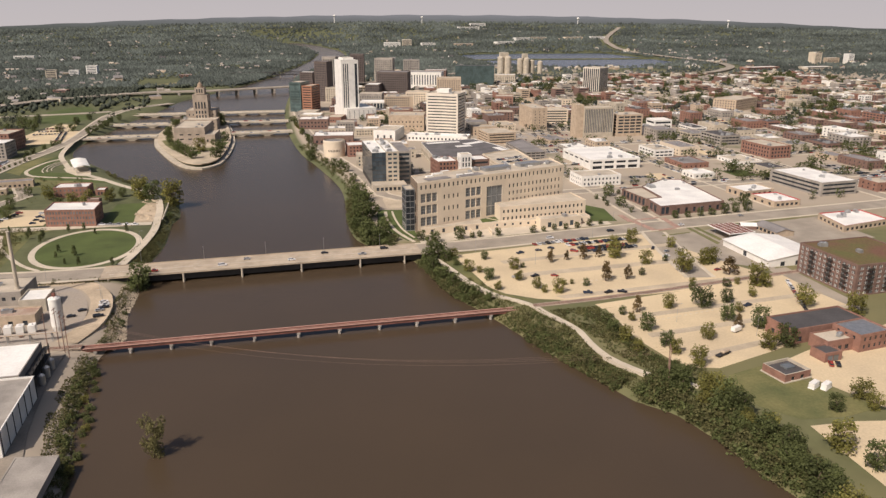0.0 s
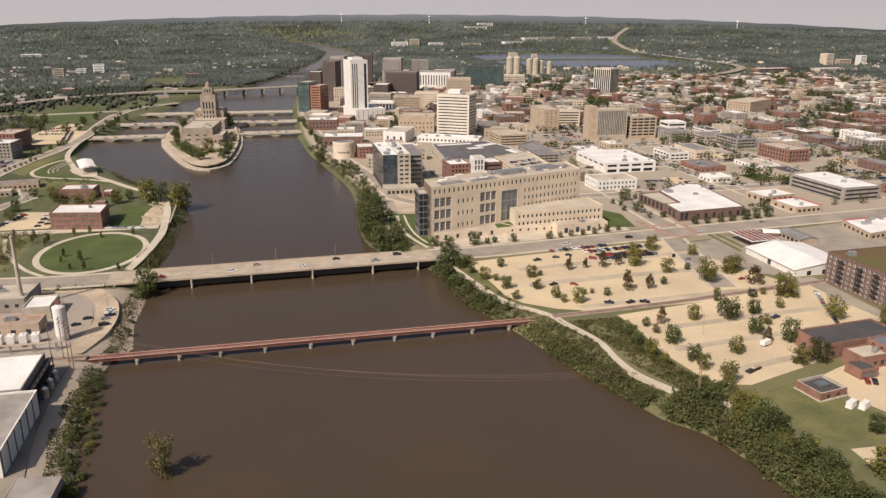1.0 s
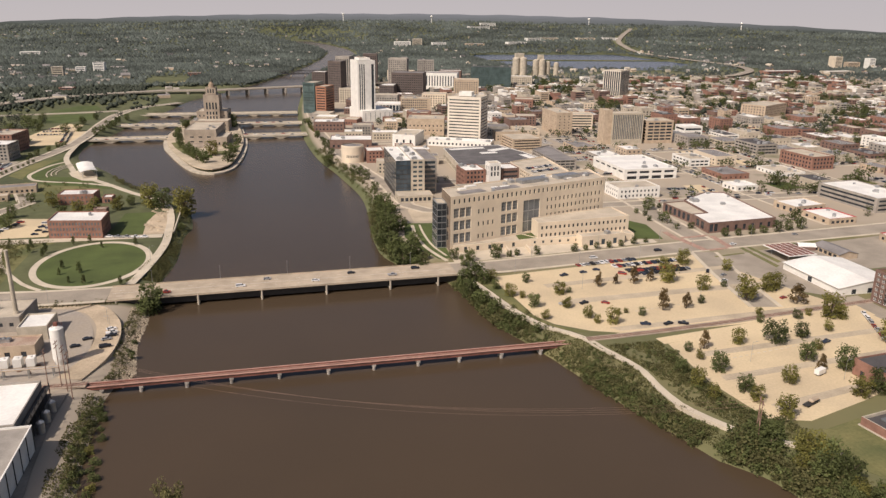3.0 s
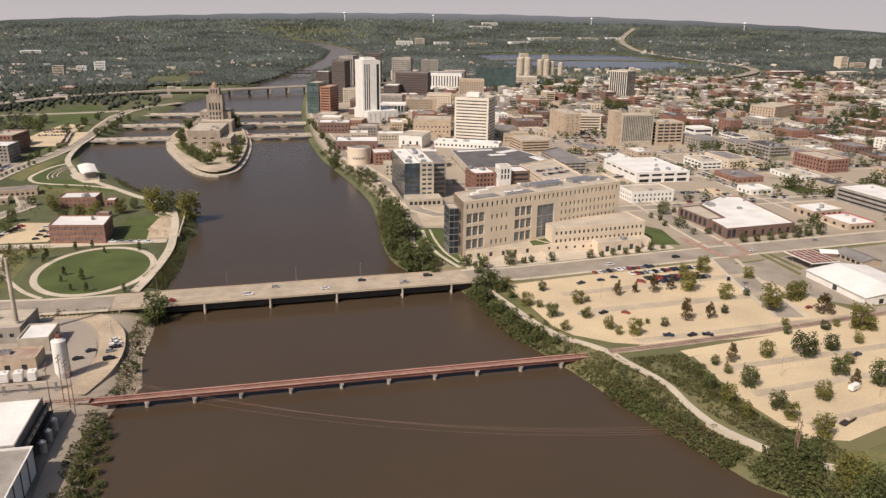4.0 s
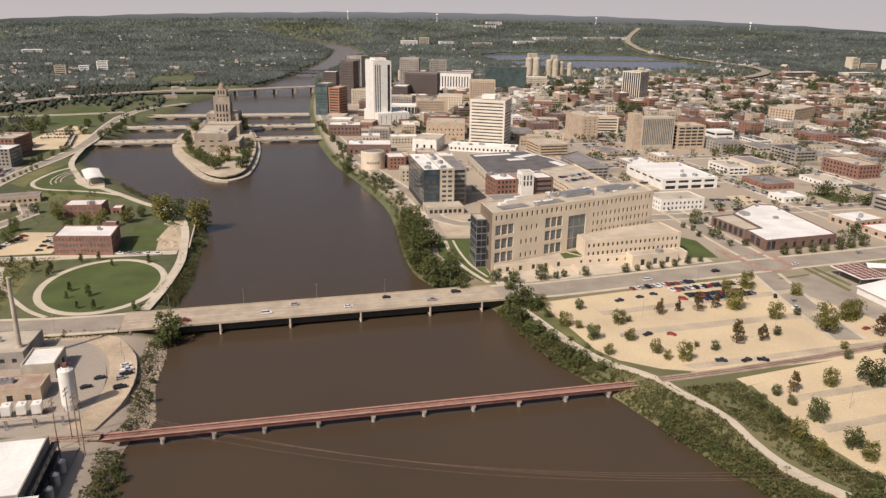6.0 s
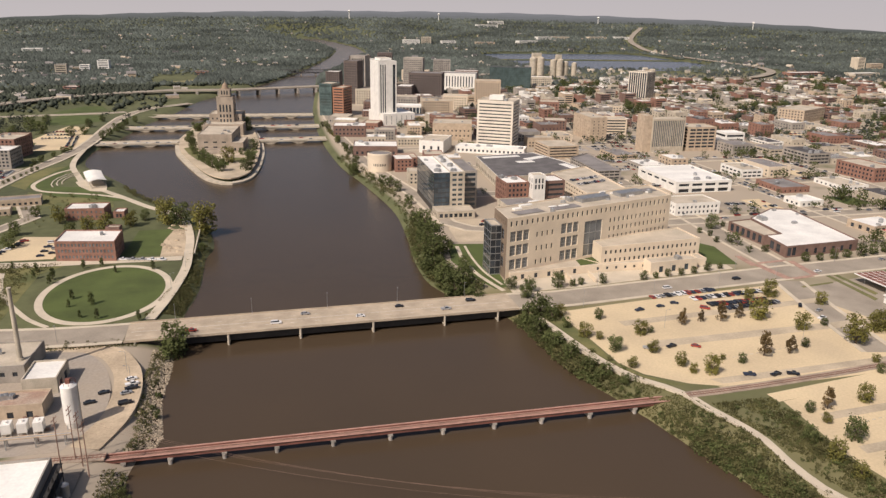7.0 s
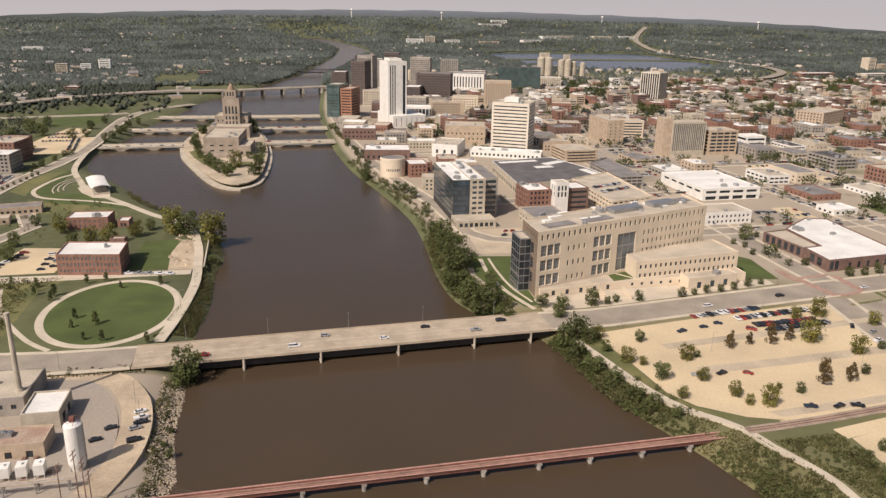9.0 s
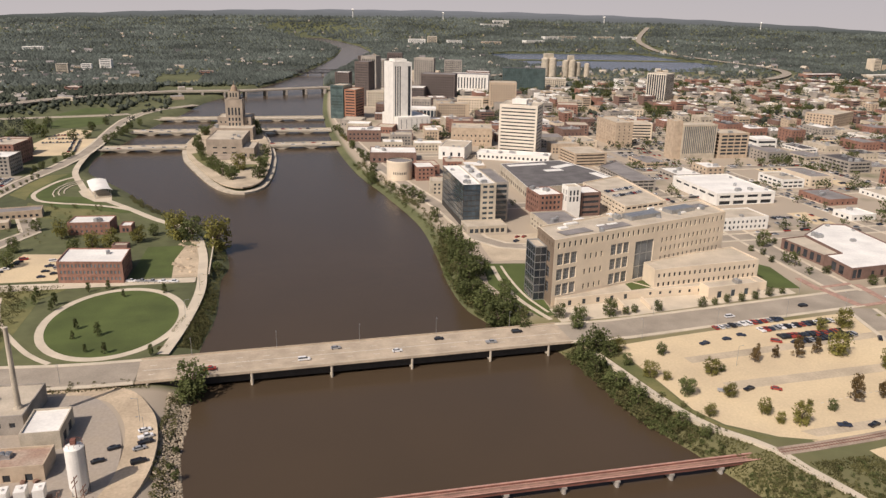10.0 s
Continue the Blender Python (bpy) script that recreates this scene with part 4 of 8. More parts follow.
    for k in range(14):
        u = 0.12 + 0.062 * k
        part("roof_curb", box_mesh("roof_curb", r.uniform(3, 9), r.uniform(1.2, 4), r.uniform(0.5, 1.3), M[r.choice(("white_roof", "white_roof", "grey_roof", "white_paint"))], 0.08), c, "pale rooftop hatch or duct",
             pose(128 * u - 2, 42 * u + 20 + r.uniform(-9, 9), 37.1, 0, 0, 18))
    # roof screens
    for x, y, w, d in ((70, 36, 24, 8), (100, 46, 20, 8)):
        part("roof_screen", box_mesh("roof_screen", w, d, 2.6, M["steel"], 0.1), c, "grey metal plant screen", pose(x, y + 4, 37.1, 0, 0, 18))
    for x, y in ((18, 16), (45, 24), (115, 58)):
        part("roof_mat", box_mesh("roof_mat", 20, 8, 0.25, M["grey_roof"], 0.05), c, "dark grey rooftop walkway mats", pose(x, y, 37.3, 0, 0, 18))
    CLEAR.append((-10, -12, 140, 90))


courthouse()
flat("plaza", [(-2, -22), (40, -20), (90, -13), (150, -5), (150, 3), (136, 3.6), (54, 2.6), (2, -3.4), (-2, -4)], 0.1, M["path"], "pale paved forecourt before the courthouse", "pavement")
flat("lawn", [(140, 6), (158, 2), (164, 40), (150, 62), (140, 40)], 0.09, M["lawn"], "small lawn beside the courthouse wing", "lawn")


# ---- downtown landmarks ----
def downtown():
    # glass office with white stair bay
    g = building("office_block", "dark glass office block with a white gridded bay and white roof", rect(-11, 158, 13, 70), 32.5, "dark_steel", "white_roof",
                 [(0, cols(13, 4, 3.2, 0.15), rows(4.6, 7, 4.0, 3.5)), (3, cols(70, 16, 4.2, 0.3), rows(4.6, 7, 4.0, 3.5))], "blue_glass", units=3, depth=0.12, rim="white_paint")
    building("office_block", "", rect(2.02, 158, 12, 70), 33, "concrete", "white_roof", [(0, cols(12, 2, 3.4, 1.2), rows(5.5, 7, 4.0, 1.9))], "blue_glass", units=4, parent=g, clear=False, piece="bay_wall")
    building("office_block", "", rect(14.2, 170, 13, 50), 31, "grey_concrete", "grey_roof", bands(13, 50, rows(2, 7, 4.1, 2.4), (0, 1)), "blue_glass", parent=g, clear=False, piece="rear_wall")
    building("office_block", "", rect(-12, 140, 30, 17.8), 6, "concrete", "tan_roof", grid(30, 17.8, 7, 4, [(1, 4)], 2.6, (0, 3)), parent=g, clear=False, piece="podium_wall")
    # red brick block and its neighbours
    building("brick_block", "red brick block with a pale cluttered flat roof", rect(55, 178, 20, 26, 4), 18, "brick", "white_roof", grid(20, 26, 5, 6, rows(2, 4, 4.1, 2.2), 1.8), units=4)
    building("stair_tower", "pale concrete stair tower with dark slots", rect(76, 172, 11, 11, 4), 25, "white_paint", "tan_roof", [(0, cols(11, 3, 1.6, 1), rows(13, 2, 5, 4.0)), (3, cols(11, 2, 1.6, 1), rows(13, 2, 5, 4))])
    building("brick_block", "dark brown brick block with ribbon windows", rect(89, 176, 17, 22, 4), 19, "brick_brown", "white_roof", bands(17, 22, rows(2, 4, 4.2, 2), (0, 1, 3)))
    # convention hall with the dark roof
    hall = building("convention_hall", "broad hall with a dark grey roof edged in white", [(64, 230), (110, 240), (158, 252), (150, 300), (136, 346), (70, 334)], 11, "concrete", "slate_roof",
                    [(0, cols(47, 9, 3.4), [(1.5, 5)]), (5, cols(100, 14, 4), [(1.5, 5)])], rim="white_paint", units=0, parapet=0.5)
    for x, y, w, d, yaw in ((95, 328, 40, 7, 8), (128, 318, 26, 9, 30), (112, 300, 18, 8, 8), (148, 270, 8, 30, 12)):
        part("white_roof_strip", box_mesh("white_roof_strip", w, d, 0.35, M["white_roof"], 0.05), hall, at=pose(x, y, 10.5, 0, 0, yaw))
    building("parking_garage", "tan concrete parking garage with cars on its open roof", [(117, 156), (158, 168), (160, 262), (117, 240)], 12.5, "limestone", "tan_roof",
             [(3, cols(84, 14, 4.6), rows(2.0, 3, 3.6, 1.7)), (0, cols(42, 7, 4.6), rows(2.0, 3, 3.6, 1.7))], parapet=1.1, depth=1.0)
    building("parking_deck", "grey low parking deck with open slots", [(168, 250), (192, 250), (196, 342), (168, 320)], 10, "grey_concrete", "grey_roof", [(3, cols(70, 12, 4.8), rows(1.8, 3, 3, 1.6)), (0, cols(24, 4, 4.8), rows(1.8, 3, 3, 1.6))], parapet=1.0, depth=1.0)
    # banded office tower
    t = building("office_tower", "pale office tower with dark horizontal window bands", rect(98, 437, 42, 34, -30), 56, "cream_stone", "tan_roof", bands(42, 34, rows(6.2, 13, 3.75, 1.35)), units=3, depth=0.45)
    building("office_tower", "", rect(112, 437, 16, 12, -30), 5, "white_paint", "white_roof", z=56, parent=t, clear=False, piece="penthouse_wall")
    building("podium", "low white terrace building at the foot of the tower", rect(68, 416, 78, 22, -26), 7.5, "white_paint", "white_roof", grid(78, 26, 16, 6, [(2, 4.5)], 2.2), units=6)
    building("theatre", "white theatre with arched openings and a sloping roofline", rect(27, 420, 28, 44, -25), 14, "white_paint", "tan_roof", [(3, cols(44, 6, 2.4), [(4, 8)]), (0, cols(28, 3, 2.4), [(4, 8)])], units=2)
    building("brick_block", "tan windowless brick block", rect(59, 500, 48, 40, -14), 21, "brick_tan", "tan_roof", [(0, cols(48, 9, 1.6), [(5, 7), (11, 13)])], units=3)
    # white tower on its podium
    w = building("white_tower", "tall white tower with dark vertical window slots on a ribbed podium", rect(10.5, 628, 26, 34, 12), 86, "white_paint", "white_roof",
                 [(0, [(2.5, 4.3), (5.6, 7.4), (8.7, 10.5), (20.5, 24.5)], [(17, 81)]), (3, cols(34, 1, 1.0, 15), [(17, 81)]), (1, cols(34, 4, 1.2, 8), [(17, 81)])], depth=0.6)
    building("white_tower", "", rect(14, 635, 16, 22, 12), 3.5, "white_paint", "tan_roof", z=86, parent=w, clear=False, piece="crown_wall")
    building("white_tower", "", rect(15, 616, 46, 60, 12), 17, "white_paint", "white_roof", [(0, cols(46, 6, 0.7, 1), [(2, 14)]), (3, cols(60, 6, 0.7, 1), [(2, 14)])], parent=w, clear=False, piece="podium_wall", depth=0.4)
    building("apartment_tower", "green glass apartment tower with orange panels and balconies", rect(-63, 738, 20, 30, -30), 47, "green_glass", "tan_roof", bands(20, 30, rows(3, 11, 3.9, 2.6), (0, 3)), "green_glass", depth=0.2)
    building("apartment_block", "orange panelled block with pale balcony slabs", rect(-44, 728, 17, 30, -30), 42, "brick_orange", "tan_roof", bands(17, 30, rows(3, 10, 3.9, 1.6), (0, 1)), depth=0.5, join=True)
    building("dark_tower", "dark brown slab tower", rect(-13, 880, 24, 24, -30), 70, "umber", "grey_roof", grid(24, 24, 7, 7, rows(4, 16, 4, 1.8), 1.5, (0, 3)), join=True)
    building("grey_tower", "grey tower with pale vertical piers", rect(8, 975, 28, 22, -30), 73, "grey_concrete", "grey_roof", [(0, cols(28, 7, 1.8), [(4, 68)]), (3, cols(22, 5, 1.8), [(4, 68)])])
    building("brown_block", "massive dark brown block", rect(110, 960, 60, 40, -20), 44, "umber", "grey_roof", grid(60, 40, 14, 8, rows(4, 9, 4.2, 1.8), 2.2, (0, 3)), join=True)
    building("brown_block", "brown block beside the larger brown block", rect(82, 925, 26, 40, -20), 24, "umber", "white_roof", grid(30, 40, 8, 8, rows(3, 5, 4, 1.8), 2, (0, 3)), join=True)
    building("exhibition_hall", "long white hall with grey ribs", rect(192, 1080, 72, 40, -20), 34, "white_paint", "grey_roof", [(0, cols(70, 12, 2.2), [(8, 28)]), (3, cols(40, 6, 2.2), [(8, 28)])])
    building("hotel_tower", "dark teal glass hotel slab", rect(301, 1101, 84, 30, -20), 44, "green_glass", "dark_roof", grid(84, 30, 20, 6, rows(4, 10, 3.8, 2.4), 3, (0, 3)), "green_glass", depth=0.2, join=True)
    building("deco_tower", "tan stepped old office tower", rect(204, 850, 44, 28, -14), 40, "brick_tan", "tan_roof", grid(44, 28, 10, 6, rows(4, 9, 3.7, 1.9), 1.7), join=True)
    building("hotel_block", "tan hotel block with even windows", rect(84, 697, 46, 24, -8), 25, "brick_tan", "tan_roof", grid(42, 24, 12, 6, rows(3, 6, 3.6, 1.9), 1.6), units=2)
    building("brick_hall", "low brown brick hall with a white roof", rect(-59, 538, 40, 30, -8), 14, "brick_brown", "white_roof", grid(40, 30, 8, 5, rows(3, 2, 5, 2), 2), units=3)
    building("brick_hall", "low brick hall with a broad white roof", rect(-48, 408, 48, 34, -8), 11, "brick_brown", "white_roof", grid(48, 34, 8, 5, [(2, 5)], 2.4), units=2)
    building("brick_block", "bright red brick block by the round building", rect(-16, 318, 18, 24), 13, "brick", "white_roof", grid(18, 24, 4, 4, rows(2, 3, 3.6, 1.8), 1.6))
    building("brick_block", "low red brick wing", rect(-8, 345, 20, 26), 9, "brick", "tan_roof", grid(20, 26, 4, 4, rows(2, 2, 3.6, 1.8), 1.6))
    building("garage_block", "tan parking garage with open horizontal bands", rect(159, 362, 36, 42, 3), 14, "brick_tan", "tan_roof", bands(36, 42, rows(1.5, 4, 3.1, 1.4)), depth=1.2)
    building("peach_block", "peach coloured plain tall block", rect(253, 470, 22, 56), 29, "brick_tan", "tan_roof", grid(22, 56, 3, 8, rows(4, 6, 3.8, 1.6), 1.2), units=2)
    building("banded_office", "cream office with window bands", rect(290, 520, 34, 30, -10), 20, "limestone", "tan_roof", bands(34, 30, rows(2.5, 5, 3.6, 1.6)))
    s = building("striped_office", "office with pale vertical fins over grey glass", rect(294, 388, 41, 20), 38, "concrete", "tan_roof", [(0, cols(41, 17, 1.75, 1), [(6, 36)])], "pale_glass", depth=0.7)
    building("striped_office", "", rect(284, 390, 9.8, 18), 42, "brick_tan", "tan_roof", parent=s, piece="core_wall", clear=False)
    building("banded_office", "tan office with grey window bands", rect(340, 388, 36, 30), 28, "brick_tan", "tan_roof", grid(36, 30, 4, 3, rows(4, 6, 3.9, 2.2), 7, (0, 3)), units=2)
    building("store", "white low store with a dark window band", rect(414, 426, 26, 24), 14, "white_paint", "white_roof", bands(26, 24, [(3, 6), (9, 11.5)], (0, 3)))
    # white two-storey office on columns
    building("white_office", "white flat roofed office with dark window bands", rect(218, 192, 56, 72, 1), 10.5, "white_paint", "white_roof", [(0, cols(56, 4, 10.5, 1.5), [(0.4, 3.6), (6, 8.4)]), (3, cols(72, 5, 10, 3), [(6, 8)])], units=5, depth=1.0)
    building("white_house", "small white two storey building with regular windows", rect(178, 120, 40, 26, 2), 10, "white_paint", "tan_roof", grid(40, 26, 10, 6, rows(1.5, 2, 4, 2), 1.6), units=1)
    # brown brick office with white roof at the crossing
    b = building("brick_office", "brown brick office with a bright white flat roof", [(197.8, 9), (258, 15), (266, 98), (251, 103), (217.5, 79.5), (214, 38), (200, 36)], 8, "brick_brown", "white_roof",
                 [(0, 0.5, 9, cols(8.5, 2, 3.2, 0.4), [(1, 6.8)]), (0, 12, 60, cols(48, 6, 2.6), [(1, 5)]), (6, cols(27, 2, 5, 6), [(1, 6.5)])], units=5)
    building("brick_office", "", [(200, 36.3), (213.7, 38.3), (217.2, 78.5), (196.5, 75)], 7.4, "brick_brown", "tan_roof", [(3, cols(38.8, 6, 3.6), [(1, 6.4)])], parent=b, clear=False, piece="wing_wall")
    building("round_office", "dark striped cylindrical looking office tower", rect(539, 888, 36, 36, 38), 50, "cream_stone", "tan_roof", [(e, cols(36, 8, 2.9, 0.8), [(3, 48)]) for e in (0, 1, 3)], "glass")
    building("grey_office", "grey office with long window bands and a white roof", rect(368, 38, 40, 64, 5), 12.5, "grey_concrete", "white_roof", bands(40, 64, rows(1.6, 3, 3.6, 1.7)), units=3)
    building("low_store", "low tan store with a white roof", rect(300, 48, 32, 24, 8), 6, "brick_tan", "white_roof", grid(32, 24, 5, 3, [(1, 4)], 3), units=2)
    building("red_store", "low store with a red fascia", rect(304, 13, 26, 30, 4), 5, "brick_tan", "white_roof", grid(26, 30, 5, 3, [(0.8, 3)], 3), rim="red_metal", units=2)
    building("red_store", "long low store with a red fascia beside the avenue", [(307, -64), (354, -54), (354, -25), (314, -27)], 5, "brick_tan", "white_roof", [(0, cols(48, 9, 3), [(0.8, 3)]), (3, cols(37.6, 6, 3), [(0.8, 3)])], rim="red_metal", units=4)
    building("low_store", "small white store beside a car park", rect(299, 130, 24, 20, 4), 5, "white_paint", "white_roof", grid(24, 20, 4, 3, [(1, 3)], 2.6), units=1)
    building("brick_warehouse", "red brick warehouse with a tower and rows of windows", rect(436, 205, 28, 48, 5), 14, "brick", "tan_roof", grid(28, 48, 6, 10, rows(1.6, 3, 4, 2.2), 2.2), units=1)
    building("school", "wide ochre brick school building", rect(640, 580, 74, 40, 30), 19, "brick_tan", "tan_roof", grid(74, 40, 15, 8, rows(3, 4, 4, 2), 2))
    building("brick_block", "red brick warehouse downtown", rect(282, 739, 30, 30, -18), 17, "brick", "tan_roof", grid(30, 30, 6, 6, rows(3, 3, 4, 2), 1.8), join=True)
    building("brick_block", "brown brick block downtown", rect(226, 557, 28, 30, -14), 14, "brick_brown", "tan_roof", grid(28, 30, 6, 6, rows(3, 3, 3.6, 2), 1.8))
    building("arcade", "low dark glass hall under a pale flat roof", rect(50, 740, 44, 30, -15), 13, "white_paint", "white_roof", [(0, cols(44, 8, 4.4, 1), [(1, 10.5)]), (3, cols(30, 5, 4.4, 1), [(1, 10.5)])], "blue_glass", depth=0.8)
    r = random.Random(77)
    for x, y, w, d, h, wall in ((-44, 612, 30, 26, 11, "concrete"), (-46, 660, 28, 34, 9, "grey_concrete"), (-8, 600, 22, 30, 8, "brick"), (60, 1120, 36, 24, 58, "grey_concrete"), (110, 1180, 30, 24, 66, "umber"),
                                (160, 1160, 40, 26, 58, "grey_concrete"), (60, 1240, 44, 24, 56, "umber"), (230, 1190, 36, 24, 52, "grey_concrete"), (290, 1240, 50, 26, 26, "brick_brown"), (-10, 1040, 26, 24, 40, "umber"),
                                (180, 1280, 60, 24, 24, "limestone"), (360, 1200, 40, 24, 30, "grey_concrete"), (430, 1150, 46, 24, 20, "concrete"), (150, 790, 40, 30, 22, "limestone"), (200, 720, 34, 28, 20, "brick_tan"),
                                (20, 770, 34, 28, 16, "brick_brown"), (70, 800, 40, 30, 20, "grey_concrete"), (20, 860, 44, 34, 26, "concrete")):
        n, fl = int(w / 4.2), int((h - 2) / 3.8)
        building("downtown_block", "crowded mid-rise downtown block with even windows", rect(x - 0.03 * (y - 300), y, w, d, r.choice((-20, -16, -12))), h, wall, r.choice(("tan_roof", "white_roof", "grey_roof")), grid(w, d, n, int(d / 4.2), rows(2, fl, 3.8, 1.9), 1.9, (0, 3)), group="downtown blocks", join=True)


downtown()

# ---- trees ----
def icosphere(r, sub):
    bm = bmesh.new()
    bmesh.ops.create_icosphere(bm, subdivisions=sub, radius=r)
    v = np.array([x.co[:] for x in bm.verts])
    f = np.array([[y.index for y in x.verts] for x in bm.faces])
    bm.free()
    return v, f


ICO1, ICO2 = icosphere(1, 1), icosphere(1, 2)
OCTA = (np.array([(1, 0, 0), (0, 1, 0), (-1, 0, 0), (0, -1, 0), (0, 0, 1), (0, 0, -1)], float),
        np.array([(0, 1, 4), (1, 2, 4), (2, 3, 4), (3, 0, 4), (1, 0, 5), (2, 1, 5), (3, 2, 5), (0, 3, 5)]))


def crown_mesh(seed, mat, shape="round", leaves=1050):
    """Leaf sprays gathered in uneven boughs, unit width and height."""
    g = np.random.default_rng(seed)
    few = leaves < 500
    n = 10 if few else 46 if shape == "round" else 28
    C = []
    for i in range(n):
        z = g.uniform(0.1, 0.82) if shape == "round" else g.uniform(0.12, 0.86)
        if shape == "open":
            reach = g.uniform(0.16, 0.36)
        elif shape == "round":
            reach = math.sin(math.pi * min(1, max(0.08, z * 0.92 + 0.06))) ** 0.5 * 0.33
        else:
            reach = (1.05 * (1.0 - z) ** 0.7 + 0.1) * 0.32
        a = i * 2.4 + g.uniform(-0.5, 0.5)
        rr = reach * g.uniform(0.15, 1.0) ** 0.5
        C.append((math.cos(a) * rr, math.sin(a) * rr, z, g.uniform(0.1, 0.16) * (1.4 if few else 1.0) * (0.8 if shape == "cone" else 1.0)))
    C = np.array(C)
    k = g.integers(n, size=leaves)
    d = g.normal(size=(leaves, 3))
    d[:, 2] += 0.25
    d /= np.linalg.norm(d, axis=1)[:, None]
    p = C[k, :3] + d * (C[k, 3] * g.uniform(0.35, 1.2, leaves) ** 0.7)[:, None]
    s = g.uniform(0.55, 1.3, leaves)[:, None] * ((0.068 if leaves > 100 else 0.078) if few else 0.036 if shape != "open" else 0.026)
    lie = d * 0.7 + g.normal(size=(leaves, 3)) * 0.55
    lie[:, 2] += 0.35
    u = np.cross(lie, g.normal(size=(leaves, 3)))
    u /= np.linalg.norm(u, axis=1)[:, None]
    w = np.cross(lie, u)
    w /= np.linalg.norm(w, axis=1)[:, None]
    V = np.stack([p - u * s, p + w * s * 0.75, p + u * s, p - w * s * 0.75], 1).reshape(-1, 3)
    F = np.arange(leaves * 4).reshape(-1, 4)
    return mesh_of("crown", V.tolist(), F.tolist(), M[mat])


def trunk_mesh(seed):
    g = random.Random(seed)
    V, F = [], []
    add_tube(V, F, (0, 0, -0.05), (0.01, 0, 0.32), 0.035, 0.024, 7)
    for i in range(5):
        a = i * 1.3 + g.uniform(-0.3, 0.3)
        add_tube(V, F, (0.01, 0, 0.2 + 0.05 * i), (0.24 * math.cos(a), 0.24 * math.sin(a), 0.5 + 0.07 * i), 0.016, 0.006, 5)
    return mesh_of("trunk", V, F, M["bark"])


STEM_V, STEM_F = [], []
add_tube(STEM_V, STEM_F, (0, 0, -0.05), (0.01, 0, 0.45), 0.035, 0.012, 4, False)
STEM = mesh_of("stem", STEM_V, STEM_F, M["bark"])
TRUNKS = [trunk_mesh(i) for i in range(3)]
CROWNS = {
    "green": [crown_mesh(i, "leaf") for i in range(5)],
    "yellow": [crown_mesh(10 + i, "leaf_yellow") for i in range(3)],
    "autumn": [crown_mesh(20 + i, "leaf_autumn", "cone") for i in range(2)],
    "sparse": [crown_mesh(41, "leaf_pale", "open", 2300)],
    "cone": [crown_mesh(30 + i, "leaf", "cone") for i in range(2)],
}
WORDS = {"sparse": "thin pale green leafy tree", "green": "broad green leafy tree", "yellow": "yellow-green leafy tree", "autumn": "bronze leaved conical young tree", "cone": "slim dark green young tree"}


def ground_at(x, y):
    return float(land(np.array([float(x)]), np.array([float(y)]))[0])


def tree(x, y, w, sort="green", where="growing beside the river", tall=None, group="trees"):
    g = random.Random(int(x * 31 + y * 17))
    t = thing("tree", WORDS[sort] + " " + where, "tree", group, at=pose(x, y, ground_at(x, y), 0, 0, g.uniform(0, 360)))
    h = tall or w * g.uniform(0.95, 1.15)
    s = Matrix.Diagonal((w * 1.12, w * 1.12, h, 1))
    part("trunk", g.choice(TRUNKS), t, at=s)
    part("crown", g.choice(CROWNS[sort]), t, at=s)
    return t


for x, y, w in ((71, -82, 7), (83, -80, 5), (94, -81, 8), (106, -79, 6), (91, -123, 9), (105, -123, 7), (86, -173, 7), (126, -205, 6)):
    tree(x, y, w, "autumn", "on the gravel parking lot", w * 1.5)
tree(171, -128, 13, "autumn", "beside the gravel parking lot", 12)
for x, y, w in ((44, -89, 9), (11, -60, 9), (15, -87, 9), (116, -82, 14), (164, -69, 9), (166, -107, 12), (128, -54, 8), (142, -53, 12), (97, -313, 14), (127, -229, 11)):
    tree(x, y, w, "yellow", "beside the gravel parking lot", w * 0.95)
for x, y, w in ((50, -88, 4), (31, -67, 6), (23, -105, 9), (21, -91, 5), (23, -123, 6), (40, -110, 7), (46, -126, 7), (48, -133, 5), (56, -135, 9), (64, -124, 3.5), (69, -123, 3.5),
                (76, -128, 5), (129, -99, 10), (117, -118, 5), (106, -171, 9), (145, -119, 15), (145, -96, 5), (139, -139, 5), (133, -149, 5), (125, -173, 14), (142, -170, 9), (156, -148, 6), (165, -145, 5)):
    tree(x, y, w, "yellow" if int(x + y) % 5 < 2 else "green", "on the gravel parking lot")
for x, y, w in ((127, -194, 10), (140, -185, 6), (161, -166, 6), (138, -206, 12), (104, -213, 9), (172, -106, 12), (175, -150, 15), (179, -153, 8), (181, -185, 13), (198, -202, 14), (137, -228, 12),
                (78, -183, 5), (77, -174, 5), (80, -196, 10), (62, -194, 7), (63, -207, 9), (64, -218, 7), (80, -216, 9), (80, -224, 8), (84, -238, 10), (133, -282, 11), (132, -291, 8), (116, -288, 8), (101, -327, 11)):
    tree(x, y, w, "yellow" if int(x + y) % 5 < 2 else "green", "by the southern gravel lot")
for x, y, w in ((83, -15, 6), (92, -13, 4.5), (101, -11, 5), (110, -11, 5), (120, -9, 5), (131, -6, 6), (141, -4, 4.5), (27, -18, 10), (36, -18, 5), (42, -16, 5), (56, -16, 6),
                (206, 0, 7), (217, 0, 6), (229, 2, 7), (240, 3, 7), (252, 4, 9), (263, 6, 8), (275, 8, 9), (192, 23, 6), (187, 82, 12), (199, 86, 5), (171, 49, 5), (175, 64, 5), (172, 73, 5)):
    tree(x, y, w, "green", "planted along the street")
